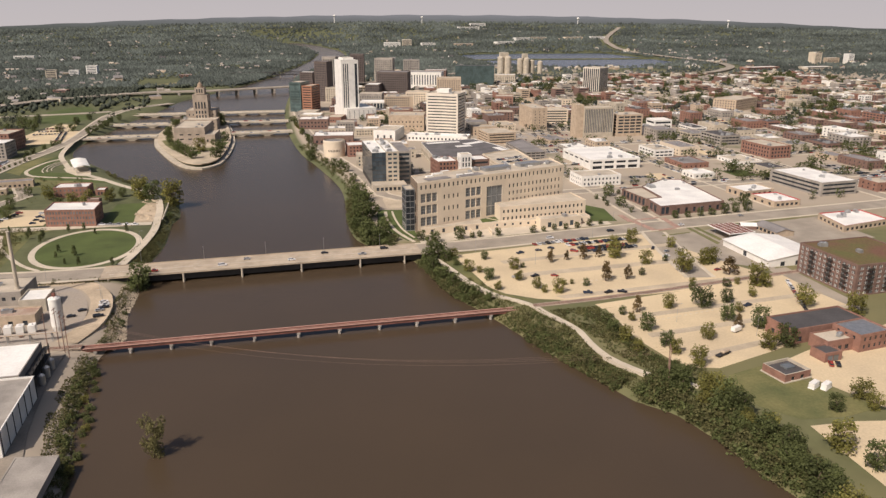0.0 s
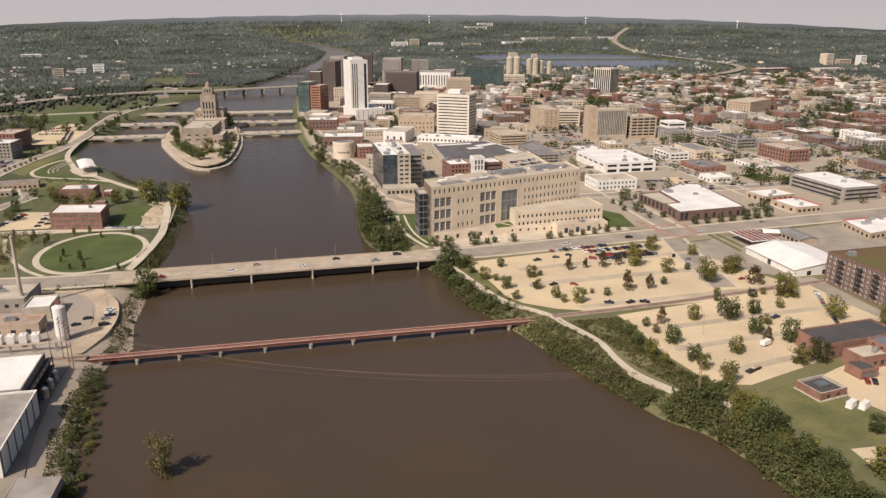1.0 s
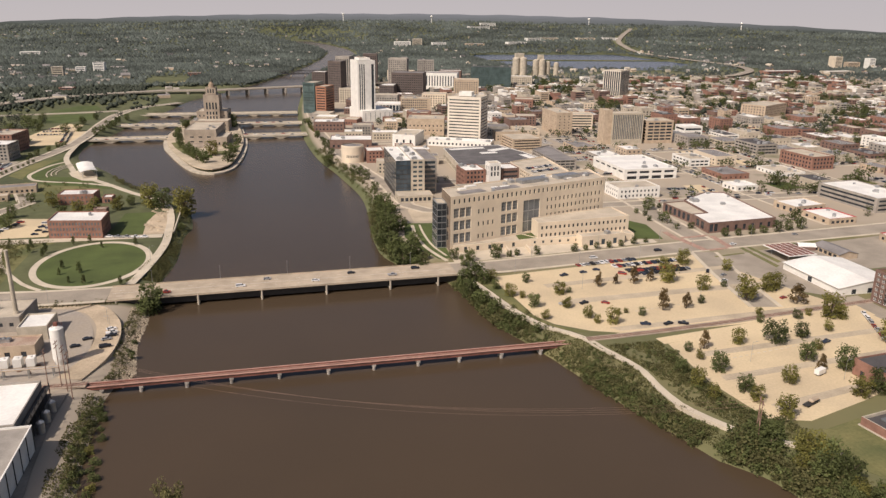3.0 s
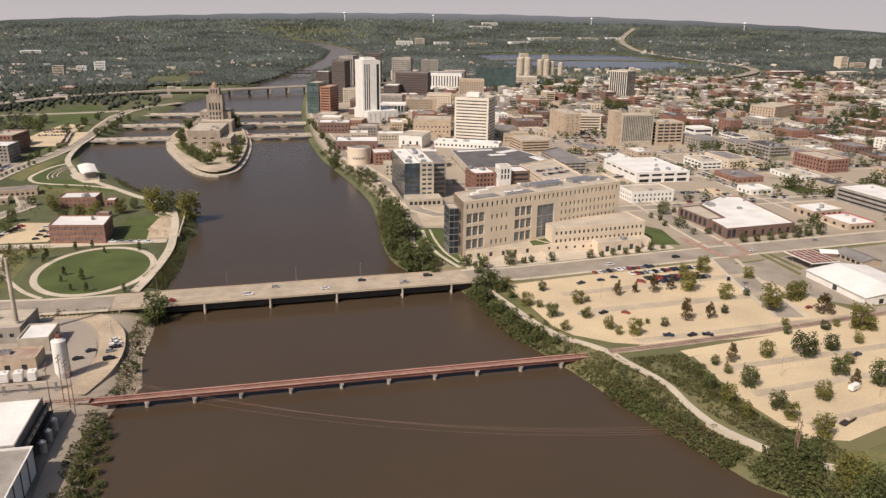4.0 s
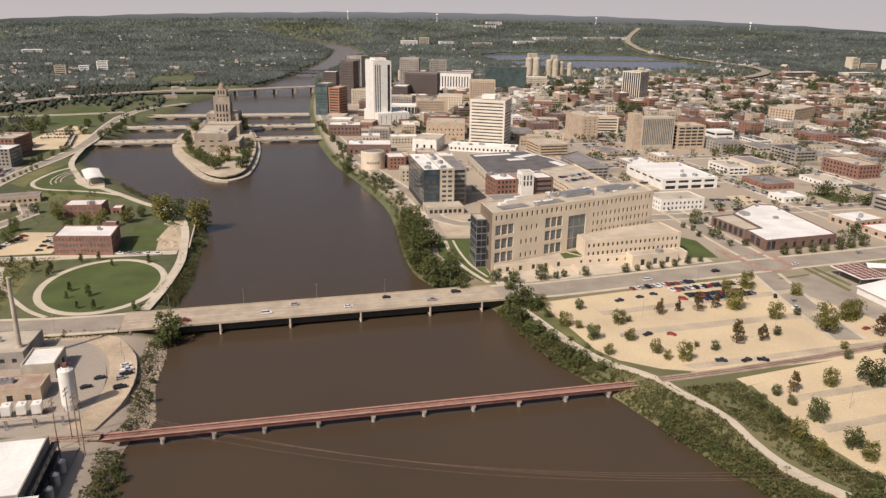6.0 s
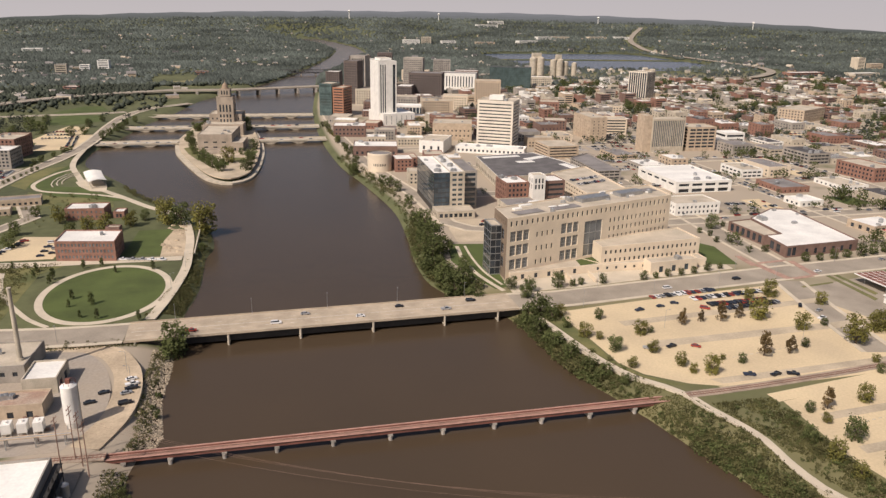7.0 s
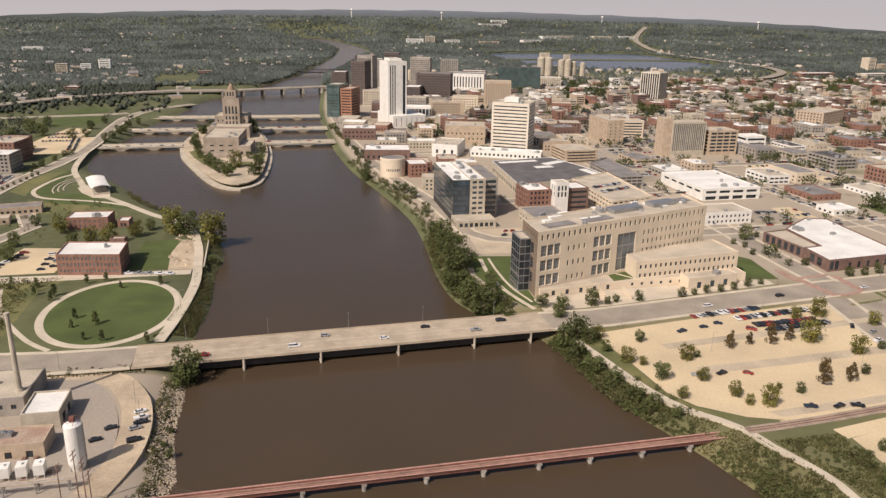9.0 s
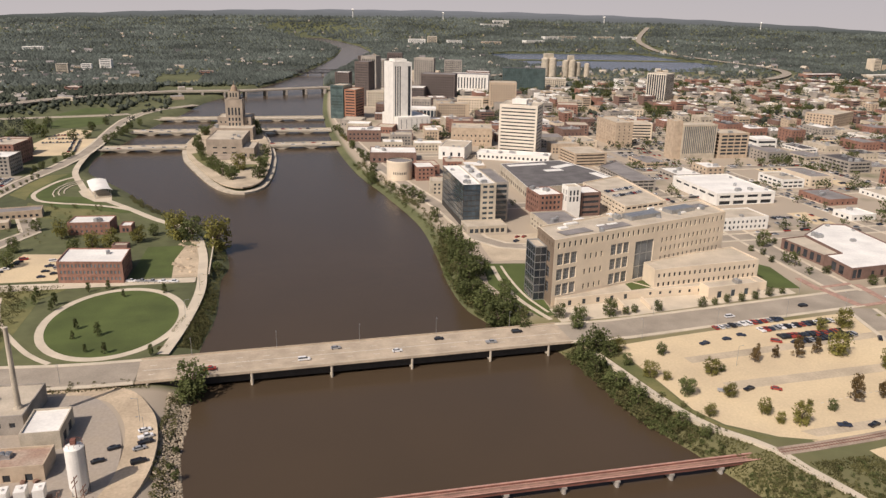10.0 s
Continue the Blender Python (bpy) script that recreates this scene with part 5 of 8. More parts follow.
for x, y, w in ((-252, 68, 4), (-242, 70, 4), (-232, 57, 3), (-211, 60, 4), (-265, 42, 4), (-247, 14, 4), (-235, 4, 5), (-228, -18, 4), (-207, -24, 4), (-246, 2, 3), (-294, 76, 3), (-278, 66, 4),
                (-265, 50, 5), (-276, 53, 4), (-237, -15, 3)):
    tree(x, y, w, "cone", "round the oval lawn", w * 1.6)
for x, y, w in ((-216, 168, 21), (-240, 163, 13), (-184, 140, 24), (-232, 179, 9), (-205, 162, 17), (-254, 148, 14), (-266, 151, 13), (-291, 180, 13), (-276, 145, 10), (-182, 98, 6), (-313, 151, 10),
                (-308, 120, 11), (-313, 202, 9), (-186, -58, 17), (-184, -64, 12)):
    tree(x, y, w, "yellow" if w in (21, 13, 24, 14) else "green", "in the riverside park")
for x, y, w in ((-40, 20, 17), (-34, -14, 17), (-30, 70, 18), (-29, 108, 18), (-27, -4, 15), (-25, 191, 9), (-36, 269, 9), (-31, 257, 11), (-27, 237, 10), (-42, 291, 6), (-56, 328, 13), (-50, 367, 11),
                (-25, -24, 13), (-35, 44, 18), (-36, 5, 15), (-32, 90, 16), (-30, 130, 12), (-26, 55, 14), (-20, 20, 10)):
    tree(x, y, w, "green", "on the wooded riverbank")
for x, y, w in ((2, -32, 9), (-5, -75, 12), (-3, -90, 12), (2, -57, 15), (10, -74, 6), (1, -104, 9), (5, -117, 8), (9, -126, 7), (14, -135, 6), (8, -22, 9), (-1, -16, 8), (-5, -60, 12), (6, -64, 9)):
    tree(x, y, w, "green", "on the bank between the bridges")
for x, y, w in ((-205, 405, 15), (-199, 384, 13), (-192, 363, 15), (-184, 346, 14), (-178, 388, 18), (-159, 350, 16), (-156, 378, 13), (-156, 407, 14), (-154, 463, 13), (-221, 473, 12), (-216, 440, 10), (-224, 500, 10), (-166, 430, 8)):
    tree(x, y, w, "yellow" if w == 18 else "green", "on the island terrace")
for x, y, w in ((-172, 612, 20), (-164, 600, 16), (-168, 630, 17), (-231, 628, 12), (-226, 600, 10)):
    tree(x, y, w, "green", "beside the island tower")
tree(-151, -252, 11, "sparse", "standing alone in flooded river water", 20)


def along(line, n, spread, size, sorts, where, seed):
    g = random.Random(seed)
    seg = [math.dist(a, b) for a, b in zip(line, line[1:])]
    for i in range(n):
        u = (i + g.random()) / n * sum(seg)
        k = 0
        while k < len(seg) - 1 and u > seg[k]:
            u -= seg[k]
            k += 1
        (x0, y0), (x1, y1) = line[k], line[k + 1]
        f = u / seg[k]
        tree(x0 + (x1 - x0) * f + g.uniform(-spread, spread), y0 + (y1 - y0) * f + g.uniform(-spread, spread), g.uniform(*size), g.choice(sorts), where)


along([(60, -250), (68, -262), (74, -282), (76, -310), (76, -350), (84, -400)], 56, 5, (7, 13), ("green", "green", "green", "yellow"), "in dense riverside woods", 3)
along([(-186, -170), (-184, -205), (-180, -235), (-178, -262)], 14, 2.0, (3, 5.5), ("green", "green", "yellow"), "on the steep factory bank", 4)
along([(-185, -100), (-186, -128)], 4, 1, (2.5, 4), ("green",), "on the rocky factory bank", 5)
along([(-360, 120), (-352, 190), (-395, 250), (-430, 330)], 22, 16, (7, 11), ("green",), "among the park neighbourhood", 8)
along([(30, 720), (70, 600), (40, 600)], 10, 8, (6, 10), ("green",), "in the downtown square", 9)
along([(-226, 500), (-232, 560), (-226, 640), (-205, 690)], 12, 5, (7, 11), ("green",), "on the island edge", 14)
along([(-48, 400), (-56, 470), (-62, 560), (-64, 640)], 15, 3, (6, 10), ("green", "green", "yellow"), "along the downtown riverside", 15)
for x, y, w in ((-423, 682, 13), (-410, 602, 18), (-428, 627, 19), (-365, 650, 12), (-372, 583, 13), (-358, 588, 12), (-358, 700, 10), (-437, 584, 14), (-331, 560, 11), (-328, 584, 11), (-325, 613, 12), (-322, 632, 10), (-322, 664, 10), (-315, 694, 9)):
    tree(x, y, w, "green", "beside the flood plain road")
for x, y, w in ((-357, 442, 7), (-361, 412, 8), (-365, 402, 6), (-351, 472, 6), (-353, 464, 7), (-349, 480, 6), (-364, 388, 4), (-361, 344, 3.5), (-364, 334, 3.5), (-366, 324, 3.5), (-367, 314, 3.5), (-359, 354, 3.5), (-357, 364, 4), (-355, 374, 4), (-380, 302, 5)):
    tree(x, y, w, "green", "planted along the park street")


# ---- near right: hall, apartments, workshop, pump house ----
def gable(name, label, poly, eaves, ridge, wall, roof, openings=(), pane="glass", category="building", along=0):
    """A block with a pitched roof over a four cornered outline; the ridge runs with edge 0, or across it."""
    top = thing(name, label, category)
    V, F, glass = [], [], []
    by = {o[0]: o[1:] for o in openings}
    for e in range(4):
        p0, p1 = poly[e], poly[(e + 1) % 4]
        cs, rs = by.get(e, ([], []))
        glass += facade(V, F, p0, p1, 0, eaves, cs, rs, 0.2)
    P = [Vector((*p, eaves)) for p in poly]
    if along:
        P = P[1:] + P[:1]
    r0, r1 = (P[0] + P[3]) / 2, (P[1] + P[2]) / 2
    r0.z = r1.z = ridge
    n = len(V)
    V += [tuple(P[3]), tuple(P[0]), tuple(r0), tuple(P[1]), tuple(P[2]), tuple(r1)]
    F += [(n, n + 1, n + 2), (n + 3, n + 4, n + 5)]
    V, F = weld(V, F)
    part("wall", mesh_of("wall", V, F, M[wall]), top)
    ov = (P[1] - P[0]).normalized() * 0.5
    dn = Vector((0, 0, 0.28))
    for a, b, c, d in ((P[0] - ov, P[1] + ov, r1 + ov, r0 - ov), (P[2] + ov, P[3] - ov, r0 - ov, r1 + ov)):
        up = Vector((0, 0, 0.06))
        out = (a - d)
        out.z = 0
        a, b = a + out * 0.04 + (a - d) * 0.0, b + out * 0.04
        q = [a + up, b + up, c + up, d + up]
        part("roof_slope", mesh_of("roof_slope", q + [v - dn for v in q], [(0, 1, 2, 3), (7, 6, 5, 4), (0, 4, 5, 1), (1, 5, 6, 2), (2, 6, 7, 3), (3, 7, 4, 0)], M[roof]), top)
    for g in glass:
        part("window", PANES[pane], top, at=g)
    CLEAR.append(area_box(poly))
    return top


def near_right():
    gable("storage_hall", "white metal storage hall with a shallow pitched roof", rect(202.2, -122.5, 43, 49, 1), 4.6, 7.6, "white_paint", "white_roof",
          [(0, cols(43, 3, 3.2, 5), [(0.2, 3.2)]), (3, cols(49, 1, 3.6, 12), [(0.2, 3.6)])], along=1)
    a = building("apartment_block", "dark brown brick apartment block with balconies and a planted roof", rect(217.5, -178.5, 50, 46, 3), 18.9, "brick_brown", "green_roof",
                 [(0, cols(50, 11, 2.6, 1), rows(0.9, 6, 2.95, 1.9)), (3, cols(46, 12, 2.4, 1), rows(0.9, 6, 2.95, 1.9))], units=3, depth=0.4, frames=True)
    slab = box_mesh("balcony", 4.2, 1.4, 0.2, M["dark_steel"], 0.03)
    bars = box_mesh("balcony_rail", 4.2, 0.08, 1.0, M["dark_steel"])
    for k in (8, 20, 34):
        for lvl in range(1, 6):
            p = part("balcony", slab, a, "dark steel balcony", pose(216.8 - k * 0.052, -178.5 + k, 0.8 + lvl * 2.95, 0, 0, 93))
            part("balcony_rail", bars, p, at=pose(0, 0.66, 0.2))
    for k in (9, 22, 36):
        for lvl in range(1, 6):
            p = part("balcony", slab, a, "dark steel balcony", pose(217.5 + k, -179.2 + k * 0.052, 0.8 + lvl * 2.95, 0, 0, 3))
            part("balcony_rail", bars, p, at=pose(0, -0.66, 0.2))
    w = building("brick_workshop", "red brick workshop with a dark flat roof", rect(140, -228, 46, 18, 6), 8, "brick", "dark_roof", [(0, cols(46, 6, 2.6), [(1, 3.6)]), (3, cols(18, 2, 2.4), [(1, 3.6)])])
    building("brick_workshop", "", rect(149.5, -241, 15.6, 11.5, 6), 6.4, "brick", "tan_roof", [(0, cols(15.6, 3, 2.4), [(1, 3.4)])], parent=w, clear=False, units=1, piece="wing_wall")
    building("brick_workshop", "", rect(165.5, -243, 20, 16.5, 8), 9, "brick", "steel", [(0, cols(20, 5, 1.5), [(1.5, 3.6), (5.4, 7.4)]), (3, cols(16.5, 3, 1.5), [(5.4, 7.4)])], parent=w, clear=False, piece="gable_wall")
    building("brick_workshop", "", rect(142, -249, 10, 9, 6), 4.8, "brick", "dark_roof", [(0, cols(10, 2, 3.6), [(0.1, 3.2)])], "pale_glass", parent=w, clear=False, piece="garage_wall")
    p = building("pump_house", "small square brick pump house with an open dark roof well", rect(111, -262.6, 15, 13, 10), 4.0, "brick", "dark_roof", [(0, cols(15, 2, 2, 2), [(0.3, 2.4)])], "glass", parapet=1.3, rim="concrete")
    part("skirt", box_mesh("skirt", 16.2, 14.2, 0.5, M["concrete"], 0.05), p, at=pose(117.3, -254.9, 0.02, 0, 0, 10))
    part("skylight", box_mesh("skylight", 5, 4, 1.0, M["pale_glass"], 0.1), p, "grey glazed skylight", pose(118.6, -253.6, 2.7, 0, 0, 10))
    # canopy of the filling station and low shops along the avenue
    c = thing("canopy", "flat filling station canopy with red and white roof panels", "canopy")
    part("roof_slab", box_mesh("roof_slab", 21.5, 26.5, 0.5, M["white_paint"], 0.05), c, at=pose(221, -52, 4.9, 0, 0, 3))
    panel = box_mesh("roof_panel", 3.3, 3.2, 0.12, M["rust"], 0.02)
    for i in range(5):
        for j in range(7):
            part("roof_panel", panel, c, at=pose(221, -52, 5.4, 0, 0, 3) @ pose(-8.2 + i * 4.1, -11.0 + j * 3.68, 0))
    V, F = [], []
    add_tube(V, F, (0, 0, 0), (0, 0, 4.95), 0.25, 0.25, 8)
    post = mesh_of("post", V, F, M["steel"])
    for x, y in ((214, -61), (228, -60), (213, -45), (227, -44)):
        part("post", post, c, at=pose(x, y, 0))
    gable("kiosk", "low filling station shop with a pitched grey roof", rect(250, -64, 15, 25, 2), 3.4, 5.6, "brick_tan", "grey_roof", [(3, cols(25, 5, 3), [(0.4, 2.6)])], along=1)
    gable("kiosk", "small shelter with a white sloping roof", rect(238, -40, 11, 8, -20), 2.8, 4.4, "brick_brown", "white_roof")
    CLEAR.append((150, -270, 290, -30))


near_right()


# ---- island: memorial building and tower ----
def memorial():
    v = thing("memorial_building", "weathered tan limestone memorial building with a stepped tower on the island", "building")
    building("memorial_building", "", rect(-214, 462, 37, 66, -6), 19, "memorial_stone", "tan_roof", [(0, cols(37, 3, 4.4, 4), [(4, 5.5), (9.5, 11)]), (1, cols(62, 9, 2), [(3, 6), (9, 12)])], z=-1, parent=v, units=3)
    building("memorial_building", "", rect(-178, 452, 13, 40, -6), 11, "memorial_stone", "tan_roof", [(0, cols(13, 2, 2), [(2, 5)])], z=-1, parent=v, piece="side_wall")
    building("memorial_building", "", rect(-216, 566, 48, 26, -6), 15, "memorial_stone", "tan_roof", grid(48, 26, 8, 4, rows(3, 2, 5, 2.4), 1.8, (0, 1)), z=-1, parent=v, piece="shoulder_wall", units=2)
    building("memorial_building", "", rect(-210, 594, 40, 34, -6), 24, "memorial_stone", "tan_roof", grid(40, 34, 7, 6, rows(3, 4, 4.6, 2.4), 1.6, (0, 1)), z=-1, parent=v, piece="wing_wall")
    building("memorial_building", "", rect(-199.5, 588, 20, 22, -6), 46, "memorial_stone", "tan_roof", [(0, cols(20, 4, 2.0, 2), [(4, 9), (14, 18), (20, 24), (27, 36)]), (1, cols(22, 5, 1.8, 2), [(14, 18), (20, 24), (27, 36)])], z=-1, parent=v, piece="tower_wall")
    building("memorial_building", "", rect(-196, 592, 13, 14, -6), 9, "memorial_stone", "tan_roof", [(0, cols(13, 3, 1.6, 1.5), [(2, 7)]), (1, cols(14, 3, 1.6, 1.5), [(2, 8)])], z=45, parent=v, piece="belfry_wall")
    V, F = [], []
    add_tube(V, F, (-188.6, 598, 53), (-188.6, 598, 58.5), 4.5, 3.2, 12)
    add_tube(V, F, (-188.6, 598, 58.5), (-188.6, 598, 61), 3.0, 1.2, 12)
    add_tube(V, F, (-188.6, 598, 61), (-188.6, 598, 66), 0.3, 0.1, 6)
    part("cenotaph", mesh_of("cenotaph", V, F, M["limestone_dark"]), v)
    rim = [(x * 0.97 + -195 * 0.03, y * 0.985 + 540 * 0.015) for x, y in ISLE]
    flat("island_terrace", rim, 0.12, M["lane"], "worn paved terrace round the island building", "pavement", thick=1.2)
    wall = spline(ISLAND + ISLAND[:1], 8)
    tagged(new("river_wall", ribbon_mesh("river_wall", [(x, y, -3.3) for x, y in wall], 6.5, 0, M["concrete"], 3)), "pale sloping concrete river wall round the island", "wall", "", "structure")
    for i, (gx0, gy0) in enumerate(((-206, 395), (-190, 372), (-176, 392), (-166, 430))):
        flat("planting_bed", rect(gx0, gy0, 13, 22, 12 - i * 8), 0.22, M["lawn" if i % 2 else "rough_grass"], "planted bed on the island terrace", "planting bed")
    for k in range(4):
        part("step", box_mesh("step", 34 - k * 3, 3.0, 1.0 + k * 0.9, M["memorial_stone"], 0.1), v, at=pose(-196.5, 441.5 + k * 3.1, 0.1, 0, 0, -6))
    flat("lawn", [(-231, 478), (-222, 440), (-209, 402), (-203, 420), (-216, 460), (-222, 486)], 0.2, M["rough_grass"], "planted strip on the island", "lawn")


memorial()


# ---- park side: brick buildings, stage ----
def park_side():
    b = building("brick_mill", "long three storey red brick building with a white roof", [(-271.6, 86.6), (-235.4, 80.8), (-235, 107), (-271, 112.6)], 13, "brick", "white_roof",
                 [(0, cols(36.6, 16, 1.15, 1), [(1.8, 3.7), (5.6, 7.6), (9.4, 11.4)]), (1, cols(26, 9, 1.15, 1), [(1.8, 3.7), (5.6, 7.6), (9.4, 11.4)])], "pale_glass", units=1, depth=0.25)
    building("brick_mill", "", rect(-246, 109.6, 9, 6, -8), 14.6, "brick_brown", "tan_roof", parent=b, clear=False, piece="stair_wall")
    m = building("brick_mill", "low red brick building with a white roof", rect(-289, 188, 28, 18, -4), 9, "brick", "white_roof", [(0, cols(28, 8, 1.2, 1), [(1.6, 3.4), (5.2, 7)])], "pale_glass", units=1)
    building("brick_shed", "small red brick shed with a pale roof", rect(-256, 190, 8, 11, -4), 5, "brick", "white_roof", [(0, cols(8, 2, 1.6), [(0.5, 3)])])
    # river stage with curved white roof
    s = thing("river_stage", "open air stage with a white curved fabric roof", "stage")
    V, F = [], []
    nx_, ny_ = 16, 6
    for j in range(ny_ + 1):
        for i in range(nx_ + 1):
            u, w = i / nx_, j / ny_
            V.append((-15.5 + 31 * u, -7.5 + 15 * w, 5.6 + 8.0 * (u - 0.68) ** 2 + 1.6 * math.sin(math.pi * w)))
    for j in range(ny_):
        for i in range(nx_):
            k = j * (nx_ + 1) + i
            F.append((k, k + 1, k + nx_ + 2, k + nx_ + 1))
    n = len(V)
    V += [(x, y, z - 0.3) for x, y, z in V]
    F += [tuple(n + i for i in reversed(f)) for f in F[:]]
    st = pose(-288, 301, 0, 0, 0, -70)
    part("canopy", mesh_of("canopy", V, F, M["white_paint"], True), s, "white curved stage canopy", st)
    V, F = [], []
    add_tube(V, F, (0, 0, 0), (0, 0, 6.4), 0.3, 0.22, 8)
    post = mesh_of("post", V, F, M["steel"])
    for x, y in ((-14, -6), (-14, 6), (0, -6.5), (0, 6.5), (14, -6), (14, 6)):
        part("post", post, s, at=st @ pose(x, y, 0))
    part("platform", box_mesh("platform", 30, 13, 1.2, M["concrete"], 0.1), s, at=st)
    flat("plaza", [(-308, 314), (-301, 296), (-288, 276), (-274, 272), (-279, 300), (-296, 334)], 0.2, M["path"], "pale paved stage forecourt", "pavement")
    for k in range(3):
        arc = [(-311 + math.cos(q) * (9 + 4 * k), 322 + math.sin(q) * (22 + 7 * k)) for q in (1.7, 2.0, 2.4, 2.8, 3.2, 3.6, 4.0)]
        tagged(new("seat_terrace", ribbon_mesh("seat_terrace", arc, 0.9, 0.5, M["path"], 0.5)), "curved pale seating step in the lawn", "seating", "seating steps")
    building("apartment_block", "red brick apartment block with a dark flat roof", rect(-416, 436, 27, 36, -10), 21, "brick", "tan_roof", grid(27, 36, 6, 8, rows(2, 5, 3.8, 2), 1.8), units=2)
    building("apartment_block", "grey panelled apartment block with a white roof", rect(-412, 387, 32, 28, -6), 18, "grey_concrete", "white_roof", grid(32, 28, 8, 7, rows(2, 5, 3.4, 1.9), 2.2), units=1)
    building("brick_block", "brown brick block with a flat roof", rect(-428, 486, 30, 28, -10), 16, "brick_brown", "tan_roof", grid(30, 28, 6, 6, rows(2, 4, 3.6, 2), 1.8))
    building("low_shed", "low pale roofed shed", rect(-352, 235, 34, 14, 10), 6, "brick_tan", "grey_roof", [(0, cols(34, 8, 2), [(1, 3)])])
    building("low_shed", "low tan roofed shed beside a parking row", rect(-362, 205, 30, 12, 10), 5, "brick_tan", "tan_roof", [(0, cols(30, 7, 2), [(1, 3)])])
    road([(-420, -10), (-372, 60), (-330, 150), (-312, 190), (-330, 240), (-372, 262)], 9, "park road behind the brick building")


park_side()


def drum():
    d = thing("round_building", "round pale museum building with slot windows", "building")
    V, F = [], []
    k = 40
    for i in range(k):
        a = 2 * math.pi * i / k
        for z in (0, 17.2, 18):
            r = 12 if z < 17.5 else 11.4
            V.append((r * math.cos(a), r * math.sin(a), z))
    for i in range(k):
        j = (i + 1) % k
        F += [(3 * i, 3 * j, 3 * j + 1, 3 * i + 1), (3 * i + 1, 3 * j + 1, 3 * j + 2, 3 * i + 2)]
    part("wall", mesh_of("wall", V, F, M["limestone"]), d, at=pose(-30, 330, 0))
    V, F = [], []
    add_tube(V, F, (0, 0, 16.6), (0, 0, 17.0), 11.3, 11.3, 40)
    part("roof", mesh_of("roof", V, F, M["grey_roof"]), d, at=pose(-30, 330, 0))
    for i in range(8):
        a = radians(-125 + i * 8)
        part("window", PANES["glass"], d, at=Matrix.Translation((-30 + 11.95 * math.cos(a), 330 + 11.95 * math.sin(a), 6)) @ Matrix.Rotation(a + math.pi / 2, 4, "Z") @ Matrix.Diagonal((0.8, 0.2, 2.2, 1)))
    CLEAR.append((-44, 316, -16, 344))


drum()


def grain_silos():
    r = random.Random(5)
    g = thing("grain_elevator", "cluster of cream concrete grain silos far off", "silo")
    V, F = [], []
    add_tube(V, F, (0, 0, 0), (0, 0, 40), 8, 8, 18)
    add_tube(V, F, (0, 0, 40), (0, 0, 43), 8, 3, 18)
    silo = mesh_of("silo", V, F, M["concrete"], False)
    for x, y, s in ((490, 1380, 1.1), (507, 1374, 1.1), (501, 1400, 1.1), (545, 1390, 0.95), (560, 1384, 1.0), (577, 1390, 0.85), (596, 1380, 0.8)):
        part("silo", silo, g, at=pose(x, y, 0) @ Matrix.Diagonal((s, s, s, 1)))
    part("headhouse", box_mesh("headhouse", 22, 12, 14, M["concrete"], 0.3), g, at=pose(499, 1384, 42))
    part("headhouse", box_mesh("headhouse", 14, 10, 12, M["concrete"], 0.3), g, at=pose(556, 1386, 40))
    CLEAR.append((472, 1360, 620, 1420))


grain_silos()


